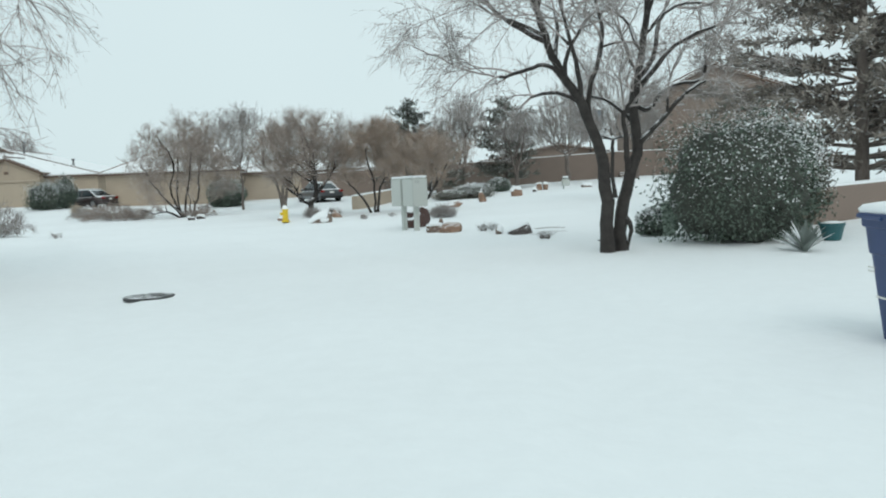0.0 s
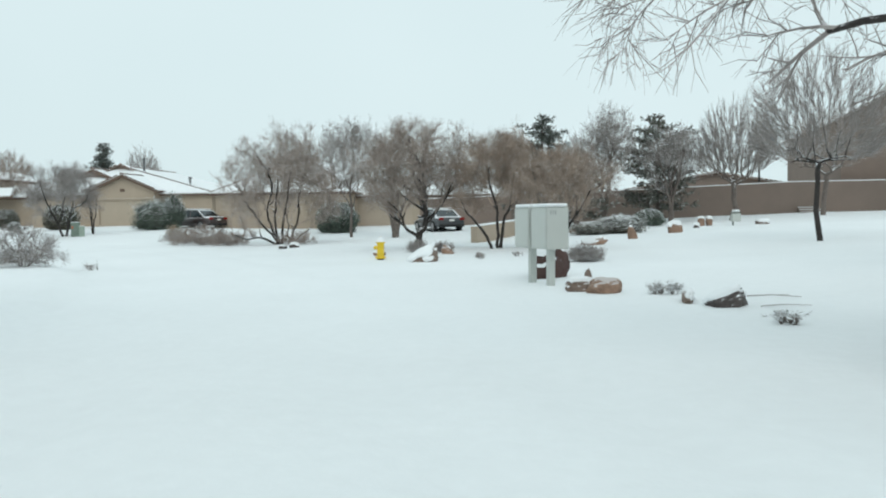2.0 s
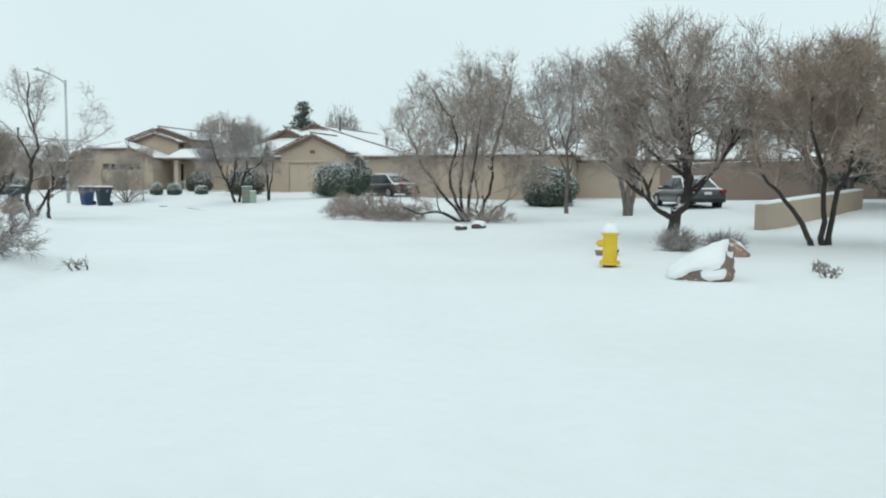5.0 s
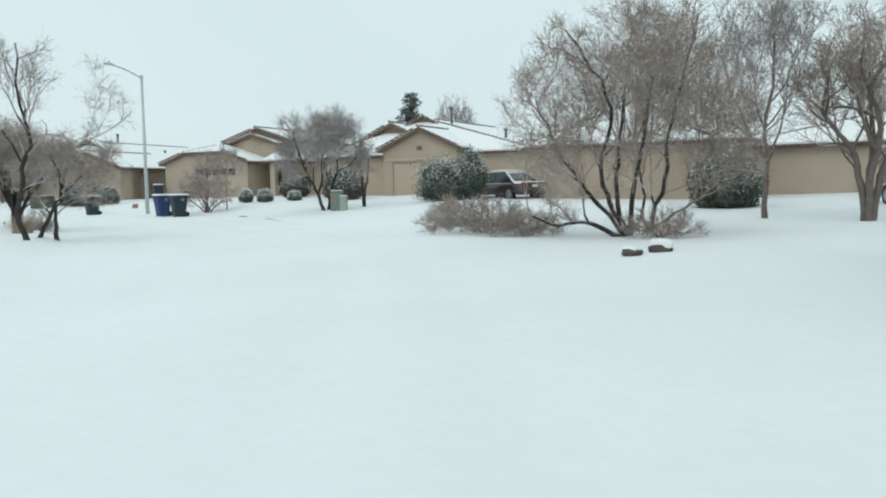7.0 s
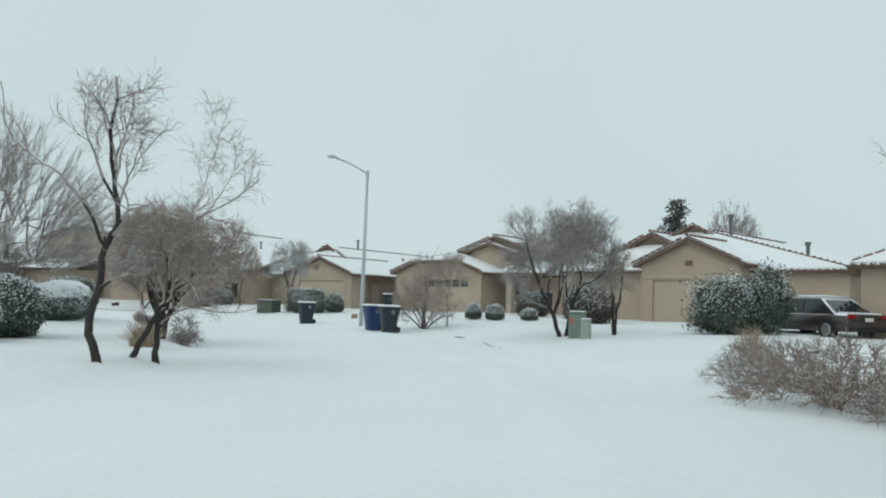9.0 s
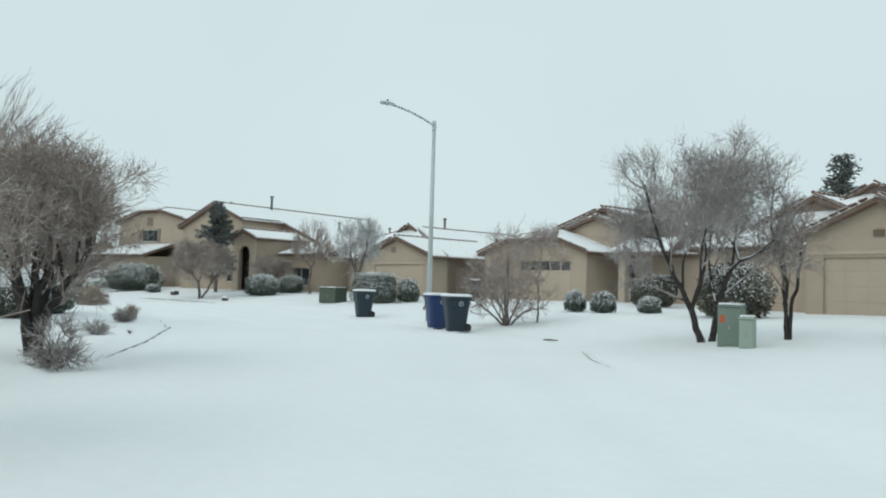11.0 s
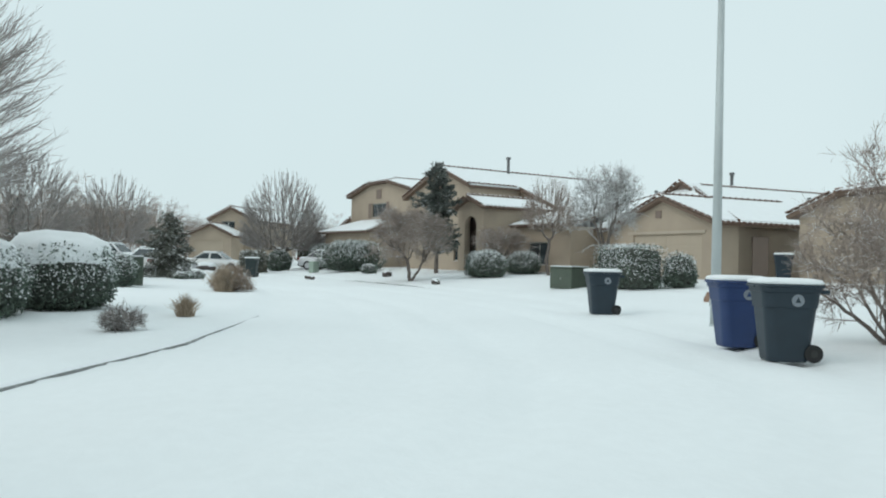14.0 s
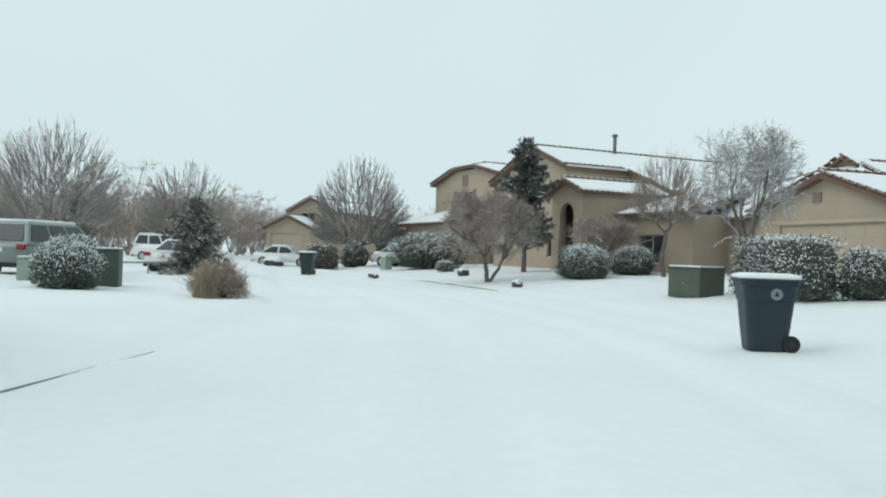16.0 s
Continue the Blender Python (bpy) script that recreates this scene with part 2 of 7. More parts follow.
def ribbons(segs, seed=1):
    """Fine twigs, one narrow tapered face each, turned at random about their length."""
    s = np.array(segs, dtype=float)
    p, r0, q, r1 = s[:, 0:3], s[:, 3:4], s[:, 4:7], s[:, 7:8]
    d = q - p
    o = np.cross(d, np.random.default_rng(seed).normal(size=d.shape))
    o /= np.maximum(np.linalg.norm(o, axis=1, keepdims=True), 1e-6)
    v = np.stack([p - o * r0, p + o * r0, q + o * r1, q - o * r1], 1).reshape(-1, 3)
    return v, np.arange(4 * len(s)).reshape(-1, 4)


def tubes(segs, k=3, lap=0.0):
    """Tapered tubes from rows x0 y0 z0 r0 x1 y1 z1 r1: vertices and faces."""
    s = np.array(segs, dtype=float)
    p, r0, q, r1 = s[:, 0:3], s[:, 3], s[:, 4:7], s[:, 7]
    d = q - p
    d /= np.maximum(np.linalg.norm(d, axis=1, keepdims=True), 1e-6)
    p, q = p - d * (r0 * lap)[:, None], q + d * (r1 * lap)[:, None]
    h = np.where(np.abs(d[:, 2:3]) > 0.9, [[1.0, 0, 0]], [[0, 0, 1.0]])
    a = np.cross(d, h)
    a /= np.maximum(np.linalg.norm(a, axis=1, keepdims=True), 1e-6)
    c = np.cross(d, a)
    n = len(s)
    v = np.zeros((n, 2 * k, 3))
    for i in range(k):
        w = 2 * math.pi * i / k + 0.5
        o = a * math.cos(w) + c * math.sin(w)
        v[:, i] = p + o * r0[:, None]
        v[:, k + i] = q + o * r1[:, None]
    base = (np.arange(n) * 2 * k)[:, None, None]
    f = np.array([[i, (i + 1) % k, k + (i + 1) % k, k + i] for i in range(k)])[None] + base
    return v.reshape(-1, 3), f.reshape(-1, 4)


def cards(c, a, b):
    """Small flat leaves: centres, half-length vectors and half-width vectors."""
    n = len(c)
    v = np.stack([c - a, c + b * 0.9, c + a, c - b * 0.9], 1).reshape(-1, 3)
    return v, np.arange(4 * n).reshape(-1, 4)

# ---- ground: the road lies between the two kerb lines, lawns rise beyond them ----
KERB_R = np.array([(3.4, -60), (2.6, -10), (2.9, 5), (2.75, 11.2), (0.7, 16.3), (-1.5, 20.8), (-3.8, 25.2), (-6.2, 29.3), (-8.8, 32.8), (-14.2, 39.3), (-19.4, 44.2), (-26, 48.6), (-35, 52.6), (-38.2, 54.7), (-42, 55.9), (-49.7, 56.1), (-56, 55.9), (-65, 54.2), (-74, 50.6), (-82, 47.6), (-92, 45.2), (-130, 40), (-400, 20)], dtype=float)
KERB_L = np.array([(-9.5, -60), (-8.5, -10), (-8.3, 5), (-8.6, 15), (-10.2, 22), (-13, 27.2), (-18.5, 32.6), (-25, 37.4), (-31, 41.0), (-36, 43.2), (-40.2, 44.6), (-45.5, 45.95), (-52, 46.6), (-60, 46.3), (-70, 44.4), (-80, 42.2), (-92, 40.0), (-130, 35), (-400, 14)], dtype=float)


def side(px, py, line):
    """Distance to a kerb line, positive to its right as one drives."""
    best = np.full(px.shape, 1e9)
    sign = np.ones(px.shape)
    for (ax, ay), (bx, by) in zip(line, line[1:]):
        dx, dy = bx - ax, by - ay
        k = np.clip(((px - ax) * dx + (py - ay) * dy) / (dx * dx + dy * dy), 0, 1)
        d = np.hypot(px - ax - k * dx, py - ay - k * dy)
        s = np.where((px - ax) * dy - (py - ay) * dx > 0, 1.0, -1.0)
        near = d < best - 1e-9
        best, sign = np.where(near, d, best), np.where(near, s, sign)
    return best * sign


def smooth01(x):
    x = np.clip(x, 0, 1)
    return x * x * (3 - 2 * x)


def heights(px, py):
    px, py = np.asarray(px, float), np.asarray(py, float)
    r, l = side(px, py, KERB_R), -side(px, py, KERB_L)
    east = 0.02 * np.maximum(r - 1, 0) + 0.03 * np.maximum(r - 11, 0)
    west = 0.95 * (1 - np.exp(-np.maximum(r - 1, 0) / 9.0))
    w = smooth01((px + 34) / 18)
    right = np.minimum(east * w + west * (1 - w), 1.35)
    left = np.minimum(0.016 * np.maximum(l - 1, 0), 0.9)
    z = np.where(r > 0, (0.11 - 0.1 * w) * smooth01(r / 0.45) + right, np.where(l > 0, 0.12 * smooth01(l / 0.16) + left, 0.0))
    # undulation of the lying snow, and the low crown of the road
    wav = 0.035 * np.sin(px * 0.33 + 1.3 * np.sin(py * 0.21)) * np.sin(py * 0.29 + 0.7) + 0.02 * np.sin(px * 0.9 + py * 0.6) * np.sin(py * 0.8 - px * 0.35)
    off = smooth01(np.maximum(r, l) / 2.0)
    return z + wav * off


def gz(x, y):
    return float(heights(np.array([x]), np.array([y]))[0])


def axis(lo, hi, step, far):
    core = list(np.arange(lo, hi + step / 2, step))
    out_hi, out_lo, g = [], [], step
    a, b = core[-1], core[0]
    while a < far or b > -far:
        g *= 1.35
        a, b = a + g, b - g
        out_hi.append(a)
        out_lo.append(b)
    return np.array(out_lo[::-1] + core + out_hi)


gx, gy = axis(-100, 18, 0.32, 3500), axis(-2, 66, 0.32, 3500)
GX, GY = np.meshgrid(gx, gy, indexing="ij")
GZ = heights(GX, GY)
rngn = np.random.default_rng(4)
fine_zone = (GX > -100) & (GX < 18) & (GY > -2) & (GY < 66)
GZ = GZ + np.where(fine_zone, rngn.normal(0, 0.004, GZ.shape), 0)
# faint wheel ruts of earlier cars, filled with new snow
for shift in (1.6, 3.1, 5.6, 7.0):
    lane = np.exp(-((-side(GX, GY, KERB_R) - shift - 0.25 * np.sin(GX * 0.13 + GY * 0.07)) / 0.22) ** 2)
    GZ = GZ - 0.075 * lane
nx, ny = GX.shape
idx = np.arange(nx * ny).reshape(nx, ny)
quads = np.stack([idx[:-1, :-1], idx[1:, :-1], idx[1:, 1:], idx[:-1, 1:]], -1).reshape(-1, 4)
ground = obj("ground", (np.stack([GX, GY, GZ], -1).reshape(-1, 3), quads), M_SNOW, None, True)
tagged(ground, "untouched white snow over road and lawns, faint wheel ruts", "snow", kind="structure")

# ---- plants ----
def crown_points(rng, n, h, w, d, low, shape, shift):
    """Random places inside a crown of the given outline."""
    out = []
    while len(out) < n:
        p = rng.uniform(-1, 1, 3)
        r = math.hypot(p[0], p[1])
        f = (p[2] + 1) / 2
        if shape == "vase":
            lim = (0.16 + 0.84 * min(1.0, f / 0.58) ** 0.8) * math.sqrt(max(0.0, 1 - max(0.0, (f - 0.52) / 0.48) ** 2.0))
        elif shape == "dome":
            lim = math.sqrt(max(0.0, 1 - f ** 1.9))
        elif shape == "column":
            lim = (1 - f) ** 0.35 * (0.45 + 0.55 * min(1, f * 3))
        else:
            lim = math.sqrt(max(0.0, 1 - p[2] ** 2))
        a = math.atan2(p[1], p[0])
        lim *= 1 + 0.13 * math.sin(3 * a + 5 * f + shift[2]) + 0.09 * math.sin(5 * a - 7 * f + shift[2] * 2)
        if r < lim and (r > 0.45 * lim or rng.random() < 0.5):
            out.append((p[0] * w / 2 + shift[0], p[1] * d / 2 + shift[1], low + f * (h - low)))
    return np.array(out)


def bare_tree(x, y, seed, label, bark=M_BARK_G, twig=M_TWIG, h=5.0, w=4.0, low=1.2, stems=1, r=0.1, shape="round", n=650, twigs=11, weep=0.0, rise=0.5,
              guides=None, rz=0.0, fork=None, shift=(0, 0), bal=0.35, d=None, tl=0.38, tr=0.0047, name="bare_tree", group="bare trees", lean=0.0):
    """A bare tree: limbs that share out a crown of the given outline, then fine twigs along them."""
    rng = np.random.default_rng(seed)
    rnd = random.Random(seed)
    pos, par, length = [], [], []

    def node(p, k):
        pos.append(np.array(p, float))
        par.append(k)
        length.append(0.0 if k < 0 else length[k] + float(np.linalg.norm(pos[-1] - pos[k])))
        return len(pos) - 1

    if guides is None:
        guides = []
        fk = fork if fork else max(0.5, low * 0.9)
        for i in range(stems):
            az = 2 * math.pi * (i + 0.5 * rnd.random()) / stems
            o = 0.0 if stems == 1 else 1.0
            reach = o * w * 0.17 * rnd.uniform(0.5, 1.3)
            bx, by = o * r * 1.3 * math.cos(az), o * r * 1.3 * math.sin(az)
            g = [(bx, by, -0.1)]
            for k in (0.4, 0.75, 1.0):
                g.append((bx + reach * k ** 1.3 * math.cos(az) + rnd.gauss(0, 0.05) + lean * k, by + reach * k ** 1.3 * math.sin(az) + rnd.gauss(0, 0.05), fk * k))
            guides.append(g)
    first = {}
    for g in guides:
        k = -1
        key = tuple(round(c, 2) for c in g[0])
        if key in first:
            k = first[key]
        else:
            k = node(g[0], -1)
            first[key] = k
        for o, p, q, z in zip([g[0]] + g, g, g[1:], g[2:] + [g[-1]]):
            key = tuple(round(c, 2) for c in q)
            for j in (0.25, 0.5, 0.75, 1.0):
                jit = 0.0 if j == 1.0 else 0.018
                # a smooth curve through the guide's points
                k = node([0.5 * (2 * p[i] + (q[i] - o[i]) * j + (2 * o[i] - 5 * p[i] + 4 * q[i] - z[i]) * j * j + (3 * p[i] - o[i] - 3 * q[i] + z[i]) * j ** 3) + rnd.gauss(0, jit) for i in range(3)], k)
            first.setdefault(key, k)
    spread_pts = crown_points(rng, n, h - tl * 0.6, w - tl, (d or w) - tl, low, shape, (*shift, seed))
    base = np.array(guides[0][-1])
    spread_pts = spread_pts[np.argsort(np.linalg.norm(spread_pts - base, axis=1))]
    P = np.zeros((len(pos) + 3 * n + 10, 3))
    Ln = np.full(len(P), 1e9)
    m = len(pos)
    P[:m], Ln[:m] = np.array(pos), np.array(length)
    for i in range(m):
        if pos[i][2] < 0.25 * low:
            Ln[i] += 2.0
    for a in spread_pts:
        dist = np.linalg.norm(P[:m] - a, axis=1)
        # a branch keeps rising and outward where it can
        k = int(np.argmin(dist + bal * Ln[:m] + 0.5 * np.maximum(0, P[:m, 2] - a[2])))
        gap = dist[k]
        mid = (P[k] + a) / 2 + rng.normal(0, 0.07 * gap, 3) - np.array([0, 0, 0.06 * gap])
        i = node(mid, k)
        P[m], Ln[m] = pos[i], Ln[k] + gap * 0.5
        j = node(a, i)
        P[m + 1], Ln[m + 1] = pos[j], Ln[k] + gap
        m += 2
    count = np.zeros(len(pos))
    kids = [0] * len(pos)
    for i in range(len(pos) - 1, -1, -1):
        if kids[i] == 0:
            count[i] = 1
        if par[i] >= 0:
            count[par[i]] += count[i]
            kids[par[i]] += 1
    rad = np.maximum(0.0058, r * (count / max(count[0], count.max())) ** 0.6)
    limbs, fine, bear = [], [], []
    mid_c = np.array([shift[0], shift[1], low + (h - low) * 0.35])
    for i in range(len(pos)):
        if par[i] < 0:
            continue
        p, q = pos[par[i]], pos[i]
        rp = min(rad[par[i]], rad[i] * 1.5)
        (limbs if rad[i] > 0.012 else fine).append((*p, rp, *q, rad[i]))
        if rad[i] < 0.03 and q[2] > low * 0.7:
            bear += [(*p, *q)] * (twigs if kids[i] == 0 else int(twigs * 0.8))
    bear = np.array(bear)
    p, q = bear[:, :3], bear[:, 3:]
    m = len(bear)

    def unit(v):
        return v / np.maximum(np.linalg.norm(v, axis=1, keepdims=True), 0.02)

    up = np.array([[0, 0, 1.0]])
    s = p + (q - p) * rng.random((m, 1))
    v = unit(unit(q - p) * 0.5 + unit(q - mid_c) * 0.45 + rng.normal(0, 0.55, (m, 3)) + up * rise * 0.6)
    L = tl * rng.uniform(0.5, 1.25, (m, 1))
    e1 = s + v * L * 0.5
    v2 = unit(v + rng.normal(0, 0.25, (m, 3)) + up * (rise * 0.3 - weep))
    e2 = e1 + v2 * L * 0.5
    e3 = e1 + unit(v2 + rng.normal(0, 0.5, (m, 3))) * L * 0.4
    one = np.ones((m, 1)) * tr
    some = rng.random(m) < 0.6
    hair = np.concatenate([np.hstack([s, one, e1, one * 0.85]), np.hstack([e1, one * 0.85, e2, one * 0.4]), np.hstack([e1, one * 0.75, e3, one * 0.35])[some]])
    t = thing(name, label, "tree", pose(x, y, gz(x, y), 0, 0, rz), group)
    part("trunk", tubes(limbs, 7, 0.5), bark, t, smooth=True)
    va, fa = tubes(fine, 3)
    vb, fb = ribbons(hair, seed)
    part("crown", (np.concatenate([va, vb]), np.concatenate([fa, fb + len(va)])), twig, t)
    return t


def fan_tree(x, y, seed, label, bark=M_BARK_G, twig=M_TWIG_G, h=6.0, w=5.0, low=0.8, r=0.12, n=130, twigs=7, tl=0.5, tr=0.005, wide=66, rz=0.0, stems=1, spread=0.4, floor=0.0046, name="bare_tree", group="bare trees"):
    """A bare tree whose limbs split again and again and sweep upward and outward like a fan."""
    rng = np.random.default_rng(seed)
    z0, ax_z = 0.36 * (h - low), 0.64 * (h - low)
    th = radians(wide) * np.sqrt(rng.random(n))
    az = rng.uniform(0, 6.283, n)
    dirs = np.stack([np.sin(th) * np.cos(az), np.sin(th) * np.sin(az), np.cos(th)], 1)
    base = np.array([0.0, 0.0, low])

    def reach(v):
        # distance from the fork to the crown's outline, an upright ellipsoid
        k = (v[0] ** 2 + v[1] ** 2) / (w / 2) ** 2 + v[2] ** 2 / ax_z ** 2
        m = v[2] * z0 / ax_z ** 2
        return (m + math.sqrt(m * m + k * (1 - z0 ** 2 / ax_z ** 2))) / k

    limbs, fine, bp, bq, bn = [], [], [], [], []

    def grow(p, rp, ids, level):
        m = dirs[ids].mean(0)
        m /= np.linalg.norm(m)
        f = 0.08 + 0.78 * (1 - math.log(len(ids)) / math.log(n)) ** 0.9 if len(ids) > 1 else rng.uniform(0.98 - 0.2 * min(0.5, spread), 1.03)
        end = base + m * reach(m) * f + rng.normal(0, 0.009 * h * f, 3)
        end[2] -= 0.05 * h * f * (1 - f) * 2 * math.hypot(m[0], m[1])
        rad = max(floor, r * (len(ids) / n) ** 0.56)
        mid = (p + end) / 2 + rng.normal(0, 0.022 * np.linalg.norm(end - p), 3)
        for a, b, ra, rb in ((p, mid, min(rp, rad * 1.4), rad * 1.05), (mid, end, rad * 1.05, rad * 0.9)):
            (limbs if rad > 0.013 else fine).append((*a, ra, *b, rb))
            if f > 0.38:
                k = twigs if f > 0.6 else max(2, twigs // 2)
                bp.extend([a] * k)
                bq.extend([b] * k)
        if len(ids) == 1:
            return
        d = dirs[ids] - m
        ax = np.linalg.svd(d, full_matrices=False)[2][0]
        order = ids[np.argsort(d @ ax)]
        cut = max(1, int(len(ids) * rng.uniform(0.35, 0.65)))
        for half in (order[:cut], order[cut:]):
            if len(half):
                grow(end, rad, half, level + 1)

    ids = np.arange(n)
    if stems == 1:
        knee = np.array([*rng.normal(0, 0.09, 2), low * 0.5])
        foot = np.array([*rng.normal(0, 0.12, 2), -0.1])
        limbs.append((*foot, r * 1.25, *knee, r * 1.05))
        limbs.append((*knee, r * 1.05, *base, r))
        grow(base, r, ids, 0)
    else:
        order = ids[np.argsort(az)]
        for k, grp in enumerate(np.array_split(order, stems)):
            m = dirs[grp].mean(0)
            p = np.array([m[0] * 0.12, m[1] * 0.12, -0.1])
            e = base * rng.uniform(0.6, 1.0) + np.array([m[0], m[1], 0]) * (0.15 + low * rng.uniform(0.4, 0.9)) + rng.normal(0, 0.05, 3)
            rr = r * (1.0 / stems) ** 0.5
            limbs.append((*p, rr * 1.2, *e, rr))
            grow(e, rr, grp, 1)
    p, q = np.array(bp), np.array(bq)
    m = len(p)

    def unit(v):
        return v / np.maximum(np.linalg.norm(v, axis=1, keepdims=True), 0.02)

    s = p + (q - p) * rng.random((m, 1))
    v = unit(unit(q - p) * 0.9 + unit(s - base) * 0.35 + rng.normal(0, spread, (m, 3)) + np.array([[0, 0, 0.15]]))
    L = tl * rng.uniform(0.45, 1.2, (m, 1))
    e1 = s + v * L * 0.5
    v2 = unit(v + rng.normal(0, 0.5 * spread, (m, 3)) + np.array([[0, 0, 0.1]]))
    e2 = e1 + v2 * L * 0.5
    e3 = e1 + unit(v2 + rng.normal(0, 0.2 + 0.5 * spread, (m, 3))) * L * 0.45
    one = np.ones((m, 1)) * tr
    hair = np.concatenate([np.hstack([s, one, e1, one * 0.85]), np.hstack([e1, one * 0.85, e2, one * 0.4]), np.hstack([e1, one * 0.75, e3, one * 0.35])])
    t = thing(name, label, "tree", pose(x, y, gz(x, y), 0, 0, rz), group)
    part("trunk", tubes(limbs, 7, 0.5), bark, t, smooth=True)
    va, fa = tubes(fine, 3)
    vb, fb = ribbons(hair, seed)
    part("crown", (np.concatenate([va, vb]), np.concatenate([fa, fb + len(va)])), twig, t)
    return t


def wild_tree(x, y, seed, label, bark=M_BARK, twig=M_TWIG, h=5.0, w=5.0, low=0.8, d=None, guides=None, stems=4, r=0.12, kids=(9, 6, 5), crook=0.3, up=0.35, droop=0.0, tl=0.3, twigs=5, tr=0.004,
              rz=0.0, shift=(0.0, 0.0), fill=0.9, start=0.3, ratio=0.55, name="bare_tree", group="bare trees"):
    """A bare tree grown limb by limb: crooked main limbs, side branches along them out to the crown's outline, then fine twigs.
    guides: the main limbs as rows of points; one that begins on another limb's point is forked from it."""
    rng = np.random.default_rng(seed)
    d = d or w
    zc = low + 0.42 * (h - low)
    ph = rng.uniform(0, 6.28, 4)
    limbs, fine, bp, bq = [], [], [], []

    def room(p, v):
        """How far a branch from p may run along v before it leaves the crown."""
        k = np.linspace(0.0, 1.0, 22)[:, None] * max(w, h)
        q = p + v * k
        ex, ey = (q[:, 0] - shift[0]) / (w / 2), (q[:, 1] - shift[1]) / (d / 2)
        ez = np.where(q[:, 2] > zc, (q[:, 2] - zc) / (h - zc), (q[:, 2] - zc) / (zc - low + 0.3))
        a = np.arctan2(ey, ex)
        lump = 1 + 0.15 * np.sin(3 * a + 4 * ez + ph[0]) + 0.12 * np.sin(5 * a - 6 * ez + ph[1]) + 0.08 * np.sin(9 * a + 7 * ez + ph[2])
        inside = (ex ** 2 + ey ** 2 + np.abs(ez) ** 2.2) < lump ** 2
        return float(k[inside.nonzero()[0].max(), 0]) if inside.any() else 0.0

    def put(pts, radii, level):
        for a, b, ra, rb in zip(pts, pts[1:], radii, radii[1:]):
            (limbs if ra > 0.026 else fine).append((*a, ra, *b, rb))
            if level >= 2 or (level == 1 and rb < 0.02):
                bp.extend([a] * twigs)
                bq.extend([b] * twigs)

    def side_shoots(pts, radii, level):
        if level >= len(kids):
            return
        n = len(pts) - 1
        turn = rng.uniform(0, 6.28)
        for j in range(kids[level]):
            s = start + (1 - start) * (j + rng.uniform(0.1, 0.9)) / kids[level]
            i = min(n - 1, int(s * n))
            p = pts[i] + (pts[i + 1] - pts[i]) * (s * n - i)
            along = (pts[i + 1] - pts[i]) / max(1e-6, np.linalg.norm(pts[i + 1] - pts[i]))
            turn += 2.4 + rng.normal(0, 0.3)
            e1 = np.cross(along, (0.3, 0.2, 1.0))
            e1 /= max(1e-6, np.linalg.norm(e1))
            e2 = np.cross(along, e1)
            open_ = rng.uniform(0.5, 1.05)
            v = along * math.cos(open_) + (e1 * math.cos(turn) + e2 * math.sin(turn)) * math.sin(open_)
            v[2] += 0.25 * up
            v /= np.linalg.norm(v)
            far = room(p, v) * fill
            want = (ratio + 0.25 * (1 - s)) * np.sum(np.linalg.norm(np.diff(pts, axis=0), axis=1))
            L = min(far * rng.uniform(0.7, 1.2), want) * rng.uniform(0.6, 1.15)
            if L > 0.12:
                r0 = min(radii[i] * 0.75, max(0.0045, r * (0.4, 0.2, 0.085)[level] * rng.uniform(0.7, 1.1)))
                branch(p, v, L, r0, level + 1)

    def branch(p, v, L, r0, level):
        n = max(3, int(L / (0.22 if level < 2 else 0.14)))
        pts, bend = [np.array(p, float)], rng.normal(0, crook * 0.35, 3)
        for i in range(n):
            bend = bend * 0.6 + rng.normal(0, crook * 0.6, 3)
            v = v + bend * (L / n) * 2.2
            v[2] += (up - droop * (i / n) * level * 0.9) * (L / n) * 0.9
            v = v / np.linalg.norm(v)
            pts.append(pts[-1] + v * (L / n))
        pts = np.array(pts)
        pts[:, 2] = np.maximum(pts[:, 2], 0.06 + 0.1 * rng.random(len(pts)))
        radii = r0 * (1 - 0.72 * np.linspace(0, 1, n + 1))
        put(pts, np.maximum(radii, 0.003), level)
        side_shoots(pts, radii, level)

    if guides is None:
        guides = []
        for i in range(stems):
            az, out = 2 * math.pi * (i + 0.5 * rng.random()) / stems, rng.uniform(0.25, 0.62)
            e = np.array([math.cos(az), math.sin(az)])
            top = h * rng.uniform(0.78, 0.95) - 0.5 * out * (h - low)
            g = [(*(e * r * 0.6), -0.1)]
            for k in (0.22, 0.5, 0.78, 1.0):
                o = e * (w / 2 * out * k ** 1.25) + rng.normal(0, 0.07 * crook * w * k, 2)
                g.append((o[0] + shift[0] * k, o[1] + shift[1] * k, top * k ** 0.85))
            guides.append(g)
    radius_at = {}
    for g in guides:
        g = [np.array(q, float) for q in g]
        key = tuple(np.round(g[0], 2))
        r0 = radius_at.get(key, r)
        r0 *= 0.6 if key in radius_at else 1.0
        pts, ctrl = [g[0]], [2 * g[0] - g[1]] + g + [2 * g[-1] - g[-2]]
        for o, p, q, z in zip(ctrl, ctrl[1:], ctrl[2:], ctrl[3:]):
            for j in (0.25, 0.5, 0.75, 1.0):
                c = 0.5 * (2 * p + (q - o) * j + (2 * o - 5 * p + 4 * q - z) * j * j + (3 * p - o - 3 * q + z) * j ** 3)
                pts.append(c + (0 if j == 1.0 else rng.normal(0, 0.05 * crook * np.linalg.norm(q - p), 3)))
        pts = np.array(pts)
